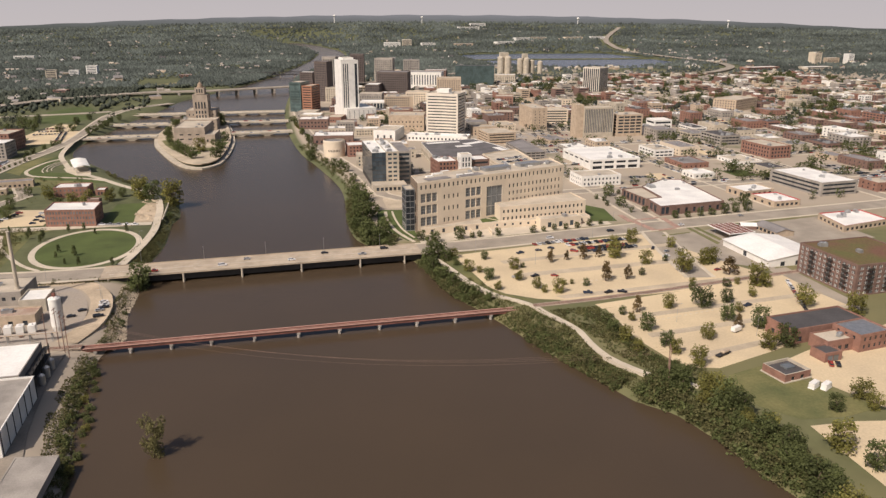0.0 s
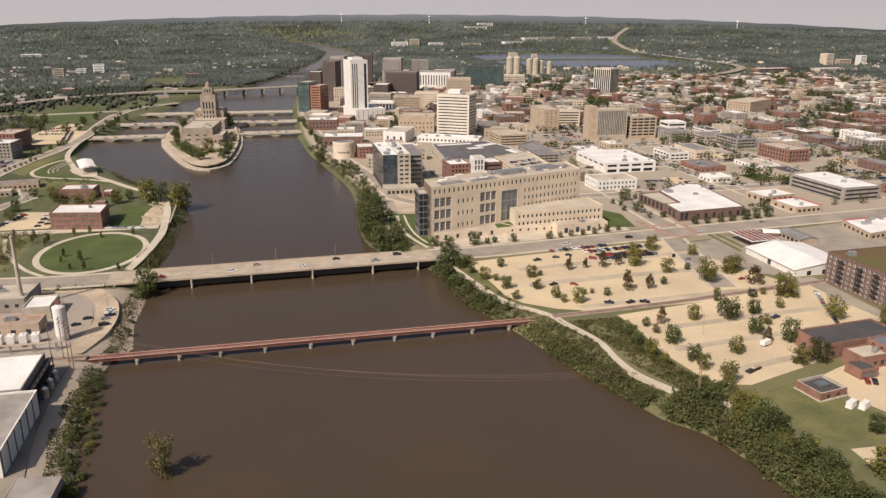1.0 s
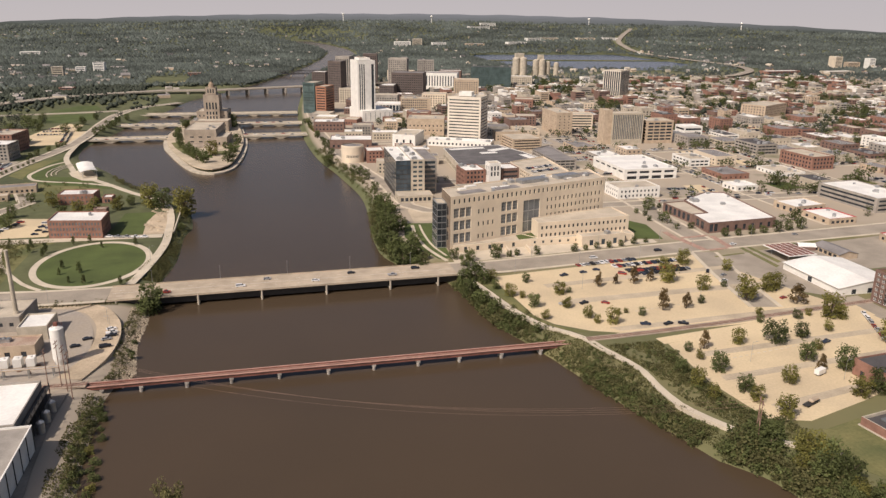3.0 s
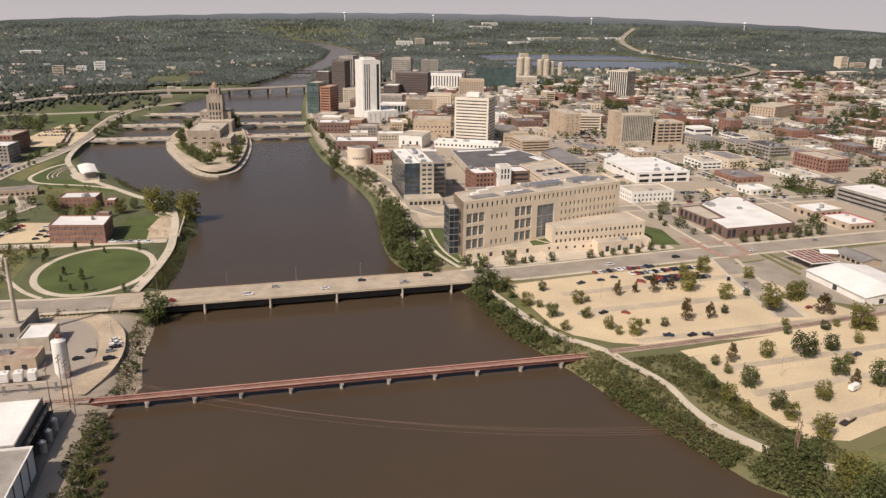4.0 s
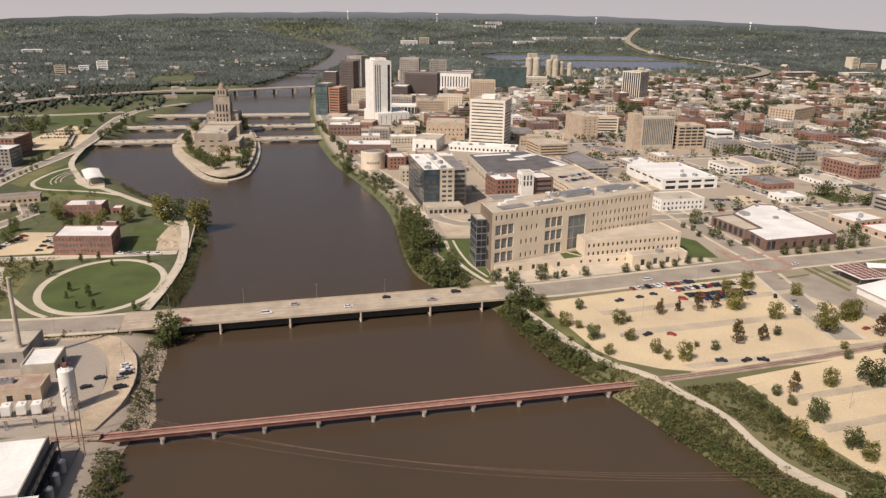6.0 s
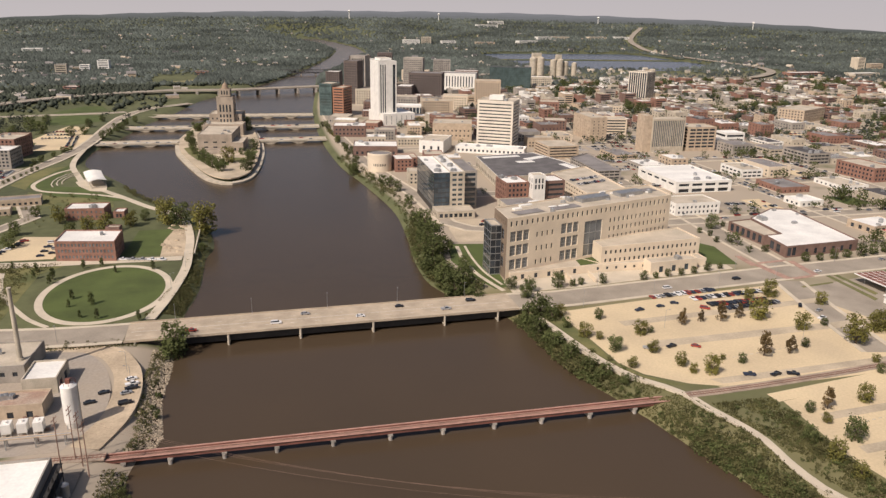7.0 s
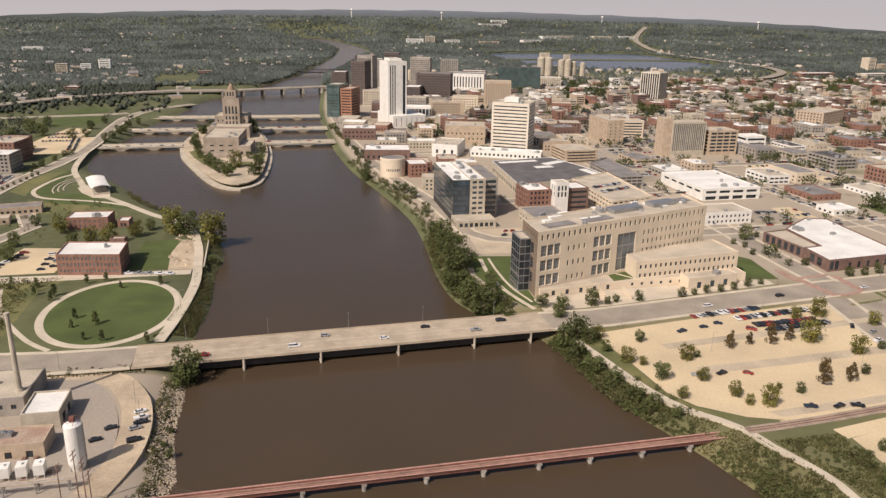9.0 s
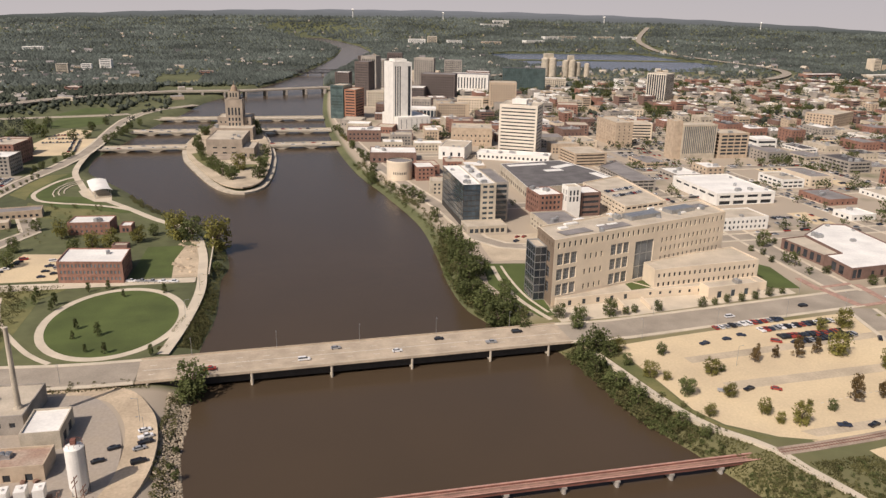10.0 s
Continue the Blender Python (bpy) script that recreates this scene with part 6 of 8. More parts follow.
# ---- factory on the other bank ----
def factory():
    f = building("factory", "pale roofed factory shed with a tan lower wing", rect(-241, -99.5, 13.6, 18, -1), 7.2, "concrete", "white_roof", [(1, cols(18, 2, 4, 2), [(0.1, 4.2)])], "glass", clear=True)
    building("factory", "", rect(-266, -86, 23, 26, -3), 8, "grey_concrete", "tan_roof", [(0, cols(23, 4, 2), [(3, 5)])], parent=f, clear=False, piece="rear_wall", units=3)
    building("factory", "", rect(-266, -118, 38, 12.6, -2), 6, "brick_tan", "rust_roof", [(0, cols(38, 5, 2.4), [(0.3, 3)])], parent=f, clear=False, piece="wing_wall", units=2)
    building("factory", "", rect(-300, -110, 33, 44, -2), 11, "brick_tan", "rust_roof", [(0, cols(33, 6, 2), [(3, 6)])], parent=f, clear=False, piece="hall_wall", units=3)
    V, F = [], []
    add_tube(V, F, (0, 0, 0), (0, 0, 33), 1.15, 0.8, 16)
    add_tube(V, F, (0, 0, 32.6), (0, 0, 33.2), 0.95, 0.95, 16)
    add_tube(V, F, (0, 0, 0), (0, 0, 1.0), 1.8, 1.5, 12)
    st = new("chimney", mesh_of("chimney", V, F, M["concrete"], False))
    st.matrix_world = pose(-246.5, -79.5, 7.3)
    tagged(st, "tall slim pale chimney rising from the factory roof", "chimney")
    s = thing("silo", "white round steel silo with a rusty platform on top", "silo", at=pose(-215, -130, 0))
    V, F = [], []
    add_tube(V, F, (0, 0, 3), (0, 0, 17.5), 3.0, 3.0, 24)
    add_tube(V, F, (0, 0, 17.5), (0, 0, 18.6), 3.0, 1.2, 24)
    add_tube(V, F, (0, 0, 0.0), (0, 0, 3), 2.2, 3.0, 24)
    part("tank", mesh_of("tank", V, F, M["white_paint"]), s)
    for q in range(4):
        V, F = [], []
        add_tube(V, F, (2.6, 0, 0), (2.6, 0, 3.5), 0.2, 0.2, 6)
        part("leg", mesh_of("leg", V, F, M["steel"]), s, at=pose(0, 0, 0, 0, 0, 45 + 90 * q))
    V, F = [], []
    for a in range(10):
        x, y = 2.7 * math.cos(a * 0.628), 2.7 * math.sin(a * 0.628)
        add_tube(V, F, (x, y, 18.2), (x, y, 19.4), 0.06, 0.06, 4)
        x2, y2 = 2.7 * math.cos((a + 1) * 0.628), 2.7 * math.sin((a + 1) * 0.628)
        add_tube(V, F, (x, y, 19.4), (x2, y2, 19.4), 0.06, 0.06, 4)
    add_box(V, F, -0.8, 0.8, -0.8, 0.8, 18.4, 20.2)
    part("platform", mesh_of("platform", V, F, M["rust"]), s)
    V, F = [], []
    for i in range(2):
        add_tube(V, F, (3.2, -0.25 + 0.5 * i, 0), (3.2, -0.25 + 0.5 * i, 18), 0.05, 0.05, 4)
    for i in range(28):
        add_tube(V, F, (3.2, -0.25, 0.6 + i * 0.62), (3.2, 0.25, 0.6 + i * 0.62), 0.03, 0.03, 4)
    part("ladder", mesh_of("ladder", V, F, M["dark_steel"]), s)
    # three white hoppers
    V, F = [], []
    add_box(V, F, -1.7, 1.7, -2.2, 2.2, 1.5, 5.2)
    n = len(V)
    V += [(-1.7, -2.2, 1.5), (1.7, -2.2, 1.5), (1.7, 2.2, 1.5), (-1.7, 2.2, 1.5), (-0.5, -0.6, 0.2), (0.5, -0.6, 0.2), (0.5, 0.6, 0.2), (-0.5, 0.6, 0.2)]
    F += [(n, n + 1, n + 5, n + 4), (n + 1, n + 2, n + 6, n + 5), (n + 2, n + 3, n + 7, n + 6), (n + 3, n, n + 4, n + 7)]
    for x in (-1.5, 1.5):
        for y in (-2, 2):
            add_tube(V, F, (x, y, 0), (x, y, 1.6), 0.12, 0.12, 5)
    add_tube(V, F, (0, 0, 5.2), (0, 0, 5.8), 0.7, 0.5, 10)
    hop = mesh_of("hopper", V, F, M["white_paint"])
    for x in (-243, -237.5, -232, -226.5):
        h = new("hopper", hop)
        h.matrix_world = pose(x, -132, 0.05, 0, 0, 4)
        tagged(h, "white steel hopper bin on short legs in the factory yard", "hopper", "hoppers")
    # pipe bridge along the track
    p = thing("pipe_rack", "long yellowish pipe rack beside the railway", "pipe rack")
    for i, dy in enumerate((0, 0.7, 1.4)):
        V, F = [], []
        add_tube(V, F, (-330, -143 + dy, 4.2), (-213, -143 + dy, 4.2), 0.26, 0.26, 8)
        part("pipe", mesh_of("pipe", V, F, M["brick_tan"] if i != 1 else M["steel"]), p)
    V, F = [], []
    add_box(V, F, -0.2, 0.2, -0.4, 0.0, 0, 4.2)
    add_box(V, F, -0.2, 0.2, 1.6, 2.0, 0, 4.2)
    add_box(V, F, -0.2, 0.2, -0.4, 2.0, 3.6, 3.95)
    leg = mesh_of("trestle", V, F, M["steel"])
    for i in range(12):
        part("trestle", leg, p, at=pose(-325 + i * 10, -143, 0))
    # southern halls
    h = building("warehouse", "grey walled warehouse with a pale flat roof", rect(-262, -203, 53, 35, 0), 10.5, "grey_concrete", "white_roof", [(1, cols(35, 3, 3), [(0.1, 4)])], units=2)
    V, F = [], []
    for i in range(7):
        add_tube(V, F, (-208.6, -200 + i * 5, 0.2), (-206, -199 + i * 5, 9.6), 0.14, 0.14, 6)
        add_tube(V, F, (-206, -199 + i * 5, 0.2), (-206, -199 + i * 5, 9.8), 0.16, 0.16, 6)
    add_box(V, F, -208.4, -205.8, -200, -168, 7.6, 7.9)
    add_box(V, F, -208.4, -205.8, -200, -168, 4.0, 4.25)
    part("pipe_frame", mesh_of("pipe_frame", V, F, M["dark_steel"]), h)
    for i, yy in enumerate((-176, -184, -192)):
        V, F = [], []
        add_tube(V, F, (-204, yy, 0.1), (-204, yy, 4.6), 1.5, 1.5, 16)
        add_tube(V, F, (-204, yy, 4.6), (-204, yy, 5.4), 1.5, 0.5, 16)
        part("tank", mesh_of("tank", V, F, M["steel"]), h, "grey steel tank")
    w = building("warehouse", "white corrugated warehouse with dark wall posts", rect(-262, -250, 59, 46.5, 0), 10, "white_paint", "grey_concrete", [], units=2)
    rib = box_mesh("wall_post", 0.25, 0.22, 10, M["dark_steel"])
    for i in range(7):
        part("wall_post", rib, w, at=pose(-202.8, -249 + i * 7.4, 0))
    building("pump_station", "flat concrete block at the water's edge", [(-199, -300), (-184, -300), (-182, -258), (-197, -256)], 3.2, "grey_concrete", "grey_concrete", [], z=0, parapet=0.15, category="building")


factory()


def poles_and_wires():
    V, F = [], []
    add_tube(V, F, (0, 0, -0.5), (0, 0, 21), 0.22, 0.15, 7)
    for z in (20, 18.2):
        add_box(V, F, -1.9, 1.9, -0.1, 0.1, z, z + 0.22)
    for x in (-1.7, 0, 1.7):
        add_tube(V, F, (x, 0, 20.2), (x, 0, 20.7), 0.07, 0.05, 5)
    pole = mesh_of("utility_pole", V, F, M["timber"])
    spots = ((-206, -153), (-202.5, -158), (-209, -160), (-199, -165))
    for x, y in spots:
        ob = new("utility_pole", pole)
        ob.matrix_world = pose(x, y, 0, 0, 0, 80)
        tagged(ob, "tall brown timber utility pole at the railway bridge", "utility pole", "utility poles")
    V, F = [], []
    for x in (-1.6, 1.6):
        add_tube(V, F, (x, 0, -0.5), (x * 0.9, 0, 20), 0.24, 0.16, 7)
    add_box(V, F, -3.2, 3.2, -0.12, 0.12, 18.6, 18.9)
    add_tube(V, F, (-1.6, 0, 8), (1.5, 0, 16), 0.08, 0.08, 5)
    add_tube(V, F, (1.6, 0, 8), (-1.5, 0, 16), 0.08, 0.08, 5)
    ob = new("pylon", mesh_of("pylon", V, F, M["timber"]))
    ob.matrix_world = pose(60, -253, -1.0, 0, 0, 70)
    tagged(ob, "weathered double timber pole carrying wires over the river", "utility pole")
    for k, (ya, za, yb, zb) in enumerate(((-153, 16.6, -255.5, 17.6), (-154.5, 16.6, -253, 17.6), (-156, 16.4, -250.5, 17.6), (-157, 14.5, -252, 15.5))):
        V, F = [], []
        pts = []
        for i in range(41):
            t = i / 40
            sag = 13.0 * 4 * t * (1 - t)
            pts.append(Vector((-205 + 265 * t, ya + (yb - ya) * t, za + (zb - za) * t - sag)))
        for a, b in zip(pts, pts[1:]):
            add_tube(V, F, a, b, 0.024, 0.024, 4, False)
        w = new("power_line", mesh_of("power_line", V, F, M["timber"]))
        tagged(w, "thin sagging power line strung across the river", "power line", "power lines")
    V, F = [], []
    add_tube(V, F, (0, 0, 0), (0, 0, 10), 0.1, 0.07, 6)
    add_tube(V, F, (0, 0, 9.9), (1.8, 0, 10.2), 0.05, 0.05, 5)
    add_box(V, F, 1.6, 2.4, -0.15, 0.15, 10.1, 10.25)
    lamp = mesh_of("street_lamp", V, F, M["steel"])
    for x, y, r in ((30, -49, 90), (75, -43, 90), (120, -37, 90), (160, -33, 90), (50, -22, -90), (100, -15, -90), (150, -7, -90), (225, -4, -90), (270, 1, -90), (60, -84, 0), (120, -112, 0), (100, -190, 0), (130, -215, 0),
                    (-199, -100, 180), (-203, -85, 180), (-240, -48, -90), (-290, -46, -90), (-196, 20, 0), (-192, 60, 0)):
        ob = new("street_lamp", lamp)
        ob.matrix_world = pose(x, y, 0, 0, 0, r)
        tagged(ob, "slim grey steel street lamp with a short arm", "street lamp", "street lamps")


poles_and_wires()


# ---- cars ----
def car_parts(mat, kind):
    L, W = (4.8, 1.85) if kind == "car" else (5.6, 2.0)
    if kind == "car":
        low = [(-2.4, 0.45), (-2.35, 0.85), (-1.5, 0.95), (1.3, 0.95), (2.2, 0.85), (2.4, 0.6), (2.35, 0.35), (-2.3, 0.3)]
        cab = [(-1.9, 0.93), (-1.3, 1.42), (0.35, 1.45), (1.15, 0.93)]
    else:
        low = [(-2.8, 0.5), (-2.8, 1.1), (2.0, 1.1), (2.7, 1.0), (2.8, 0.6), (2.7, 0.4), (-2.7, 0.4)]
        cab = [(-0.7, 1.08), (-0.5, 1.75), (0.9, 1.8), (1.6, 1.08)] if kind == "pickup" else [(-2.7, 1.08), (-2.5, 1.78), (0.8, 1.8), (1.6, 1.08)]

    def slab(prof, w0, w1):
        V, F = [], []
        n = len(prof)
        zs = [p[1] for p in prof]
        for s in (-1, 1):
            for x, z in prof:
                f = (z - min(zs)) / (max(zs) - min(zs) + 1e-6)
                V.append((x, s * (w0 + (w1 - w0) * f), z))
        F.append(tuple(range(n)))
        F.append(tuple(reversed(range(n, 2 * n))))
        for i in range(n):
            j = (i + 1) % n
            F.append((j, i, n + i, n + j))
        return V, F

    body = slab(low, W / 2, W / 2 - 0.05)
    cabin = slab(cab, W / 2 - 0.12, W / 2 - 0.32)
    roof = slab([(cab[1][0] - 0.05, cab[1][1]), (cab[1][0] + 0.1, cab[1][1] + 0.05), (cab[2][0] - 0.1, cab[2][1] + 0.05), (cab[2][0] + 0.1, cab[2][1] - 0.02)], W / 2 - 0.3, W / 2 - 0.34)
    return mesh_of("body", *body, M[mat]), mesh_of("glasshouse", *cabin, M["glass"]), mesh_of("roof", *roof, M[mat]), L


V_, F_ = [], []
add_tube(V_, F_, (0, -0.12, 0), (0, 0.12, 0), 0.34, 0.34, 10)
WHEEL = mesh_of("wheel", V_, F_, M["tyre"])
CARS = {}
for paint_name in ("white", "black", "red", "silver", "blue"):
    for sort in ("car", "suv", "pickup"):
        CARS[paint_name, sort] = car_parts("car_" + paint_name, sort)


def car(x, y, yaw, color=None, sort=None, where="parked on the lot", z=0.07):
    g = random.Random(int(x * 97 + y * 57))
    color = color or g.choice(("white", "white", "black", "black", "red", "silver", "silver", "blue"))
    sort = sort or g.choice(("car", "car", "suv", "pickup"))
    word = {"car": "sedan", "suv": "sport utility car", "pickup": "pickup truck"}[sort]
    c = thing("car", f"{color} {word} {where}", "car", "parked cars", at=pose(x, y, z, 0, 0, yaw))
    body, cab, roof, L = CARS[color, sort]
    part("body", body, c)
    part("glasshouse", cab, c, "dark car windows")
    part("roof", roof, c)
    for sx in (-0.32, 0.3):
        for sy in (-0.82, 0.82):
            part("wheel", WHEEL, c, at=pose(L * sx, sy, 0.34))
    return c


for i in range(15):
    car(96 + i * 3.2, -50.2 + i * 0.36, 97, None, None, "parked in a row beside the avenue")
for i in range(12):
    car(108 + i * 2.9, -66 + i * 0.3, 95, rng.choice(("black", "black", "blue", "silver")), None, "parked in a row on gravel")
for x, y in ((72, -57), (82, -54), (58, -60), (95, -64), (104, -66), (150, -70), (156, -78), (150, -88), (40, -106), (52, -106), (64, -108), (72, -140), (84, -142), (92, -143),
             (170, -108), (168, -120), (150, -178), (146, -200)):
    car(x, y, rng.uniform(-40, 60), None, None, "standing on the gravel lot")
for i in range(13):
    car(74 + i * 3.4, -43.6 + i * 0.42, 97, None, None, "parked in a row beside the avenue")
for i in range(13):
    car(101 + i * 2.9, -59.5 + i * 0.1, 95, rng.choice(("black", "black", "blue", "silver", "red")), None, "parked in a row on gravel")
for i in range(11):
    car(196 - i * 2.4, -150 - i * 5.2, 65, None, None, "parked along the apartment street")
for x, y, c, s in ((-176, -42, "red", "pickup"), (-135, -41, "white", "suv"), (-120, -32, "silver", "car"), (-92, -41, "white", "car"), (-70, -32, "black", "car"), (-46, -41, "silver", "pickup"), (-30, -32, "black", "suv")):
    car(x, y - 0.2 + 0.035 * x, 2, c, s, "driving over the road bridge", 1.26)
for x, y in ((90, -31), (140, -24), (200, -20), (260, -6), (-300, -33)):
    car(x, y, 6, None, None, "driving along the avenue", 0.08)
for x, y, c, s in ((-200, -93, "white", "car"), (-199, -98, "white", "pickup"), (-198.5, -102, "black", "pickup"), (-200, -106, "silver", "car"), (-199, -115, "black", "suv"), (-209, -104, "black", "car"), (-213, -112, "black", "car")):
    car(x, y, 20, c, s, "parked in the factory yard", 0.08)
for i in range(9):
    car(-314 + i * 1.4, 96 + i * 4.8, 20, None, None, "parked behind the brick building")
for i in range(7):
    car(-284 + (i % 2) * 6, 98 + i * 5.0, 10, None, None, "parked behind the brick building")
for i in range(5):
    car(-232 + i * 6, 82 - i * 1.2, -10, rng.choice(("white", "white", "silver")), None, "parked beside the brick building")
for i in range(20):
    car(124 + (i % 10) * 3.0, 190 + (i // 10) * 16 + (i % 10) * 1.2, 100, None, None, "parked on the garage roof", 11.45)
for x, y in ((22, 128), (27, 128), (18, 118), (30, 112), (24, 100), (36, 120)):
    car(x, y, 40, None, None, "parked behind the courthouse")
def lot_furniture():
    V, F = [], []
    add_box(V, F, -2.6, 2.6, -1.2, 1.2, 0.5, 2.7)
    for i in range(8):
        add_box(V, F, -2.3 + i * 0.6, -2.0 + i * 0.6, -1.26, -1.2, 0.8, 2.3)
    add_box(V, F, -2.8, 2.8, -1.35, 1.35, 0.0, 0.5)
    add_tube(V, F, (1.6, 0, 2.7), (1.6, 0, 3.4), 0.2, 0.2, 8)
    unit = mesh_of("generator", V, F, M["white_paint"])
    for x, y, a in ((121, -268.5, 28), (125.5, -270.5, 28)):
        ob = new("generator", unit)
        ob.matrix_world = pose(x, y, 0.05, 0, 0, a)
        tagged(ob, "white ribbed generator housing beside the pump house", "generator", "generators")
    t = thing("trailer", "white box trailer standing on the gravel lot", "trailer", at=pose(123, -208, 0.06, 0, 0, 20))
    part("box", box_mesh("box", 5.4, 2.4, 2.3, M["white_paint"], 0.06), t, at=pose(0, 0, 0.7))
    part("chassis", box_mesh("chassis", 6.6, 0.9, 0.2, M["dark_steel"], 0.02), t, at=pose(0.6, 0, 0.48))
    for x in (-0.8, 0.4):
        for y in (-1.05, 1.05):
            part("wheel", WHEEL, t, at=pose(x, y, 0.36))
    k = thing("flatbed_trailer", "long flatbed trailer with a tan load on the gravel lot", "trailer", at=pose(101, -231, 0.06, 0, 0, 24))
    part("bed", box_mesh("bed", 10, 2.4, 0.3, M["dark_steel"], 0.03), k, at=pose(0, 0, 0.75))
    part("load", box_mesh("load", 5.6, 2.2, 1.3, M["brick_tan"], 0.45), k, "tan rounded load under canvas", pose(1.6, 0, 1.05))
    for x in (-3.6, -2.5, 3.0):
        for y in (-1.0, 1.0):
            part("wheel", WHEEL, k, at=pose(x, y, 0.38))
    V, F = [], []
    V += [(x, y, 0.0) for x, y in ((-0.9, -0.25), (0.9, -0.25), (0.9, 0.25), (-0.9, 0.25))] + [(x, y, 0.22) for x, y in ((-0.8, -0.12), (0.8, -0.12), (0.8, 0.12), (-0.8, 0.12))]
    F += [(4, 5, 6, 7), (0, 1, 5, 4), (1, 2, 6, 5), (2, 3, 7, 6), (3, 0, 4, 7)]
    stop = mesh_of("wheel_stop", V, F, M["path"])
    for i in range(14):
        for x, y in ((98 + i * 3.2, -47.3 + i * 0.36), (76 + i * 3.4, -122 + i * 0.5), (88 + i * 3.6, -186 + i * 0.6)):
            ob = new("wheel_stop", stop)
            ob.matrix_world = pose(x, y, 0.08, 0, 0, 7)
            tagged(ob, "low pale concrete wheel stop on the lot", "wheel stop", "wheel stops")


lot_furniture()
car(143.5, -251.5, 60, "red", "suv", "parked before the brick workshop")
car(146.5, -252.5, 60, "black", "suv", "parked before the brick workshop")
# ---- town beyond: blocks of low buildings, lots and trees ----
def joined(name, label, category, meshes, places):
    """Many copies of a few meshes, too far off to pick apart, as one object."""
    packs = []
    for me in meshes:
        v = np.empty(len(me.vertices) * 3)
        me.vertices.foreach_get("co", v)
        packs.append((v.reshape(-1, 3), [tuple(p.vertices) for p in me.polygons]))
    V, F, k = [], [], 0
    for i, m in enumerate(places):
        v, f = packs[i % len(packs)]
        w = v @ np.array(m.to_3x3()).T + np.array(m.translation)
        V.append(w)
        F += [tuple(a + k for a in q) for q in f]
        k += len(v)
    ob = new(name, mesh_of(name, np.concatenate(V).tolist(), F, list(meshes[0].materials)))
    return tagged(ob, label, category, "", "stuff")


FAR_TREES, FAR_CARS = [], {"white": [], "black": [], "red": [], "silver": [], "blue": []}


def far_tree(x, y, w):
    FAR_TREES.append(pose(x, y, ground_at(x, y), 0, 0, rng.uniform(0, 360)) @ Matrix.Diagonal((w * 1.12, w * 1.12, w * rng.uniform(0.9, 1.15), 1)))


def far_car(x, y, yaw, z):
    FAR_CARS[rng.choice(("white", "white", "black", "red", "silver", "silver", "blue"))].append(pose(x, y, z, 0, 0, yaw))


def free(x0, y0, x1, y1, pad=3):
    return all(x1 + pad < a or x0 - pad > c or y1 + pad < b or y0 - pad > d for a, b, c, d in CLEAR)


WALLS = ("brick", "brick", "brick_brown", "brick_brown", "brick_tan", "concrete", "concrete", "white_paint", "limestone", "grey_concrete", "grey_concrete")
ROOFS = ("white_roof", "white_roof", "white_roof", "tan_roof", "grey_roof", "grey_roof", "tan_roof", "dark_roof")
TOWN_WORDS = {"brick": "red brick", "brick_brown": "brown brick", "brick_tan": "tan brick", "concrete": "pale concrete", "white_paint": "white painted", "limestone": "cream stone", "grey_concrete": "grey concrete"}
ROOF_WORDS = {"white_roof": "white", "tan_roof": "tan gravel", "grey_roof": "grey", "dark_roof": "dark"}


def far_block(acc, poly, h, wall, roof, op):
    """A far town block into the shared mesh."""
    V, F, S = acc
    mats = FAR_MATS
    for e in range(4):
        cs, rs = next(((c, q) for i, c, q in op if i == e), ([], []))
        n = len(F)
        holes = facade(V, F, Vector(poly[e]), Vector(poly[(e + 1) % 4]), 0, h, cs, rs, 0.3)
        S += [mats.index(wall)] * (len(F) - n)
        for g in holes:
            k = len(V)
            V += [tuple(g @ Vector(c)) for c in ((-0.5, -0.5, 0), (0.5, -0.5, 0), (0.5, -0.5, 1), (-0.5, -0.5, 1))]
            F.append((k, k + 1, k + 2, k + 3))
            S.append(mats.index("glass"))
    k = len(V)
    c = Vector((sum(p[0] for p in poly) / 4, sum(p[1] for p in poly) / 4))
    V += [(*p, h) for p in poly] + [(*(Vector(p) * 0.96 + c * 0.04), h) for p in poly] + [(*(Vector(p) * 0.96 + c * 0.04), h - 0.6) for p in poly]
    for i in range(4):
        j = (i + 1) % 4
        F += [(k + i, k + j, k + 4 + j, k + 4 + i), (k + 4 + i, k + 4 + j, k + 8 + j, k + 8 + i)]
        S += [mats.index(wall)] * 2
    F.append((k + 8, k + 9, k + 10, k + 11))
    S.append(mats.index(roof))
    r = random.Random(int(abs(c.x * 7 + c.y * 3)))
    for _ in range(r.choice((1, 2, 3))):
        p = Vector(poly[0]).lerp(Vector(poly[1]), r.uniform(0.15, 0.75)).lerp(Vector(poly[3]).lerp(Vector(poly[2]), r.uniform(0.15, 0.75)), r.uniform(0.15, 0.75))
        a, b, n = r.uniform(1.5, 4.5), r.uniform(1.2, 3.5), len(F)
        add_box(V, F, p.x - a, p.x + a, p.y - b, p.y + b, h - 0.6, h + r.uniform(0.6, 2.4))
        S += [mats.index(r.choice(("concrete", "grey_concrete", "white_paint")))] * (len(F) - n)


FAR_MATS = sorted(set(WALLS)) + sorted(set(ROOFS)) + ["glass"]


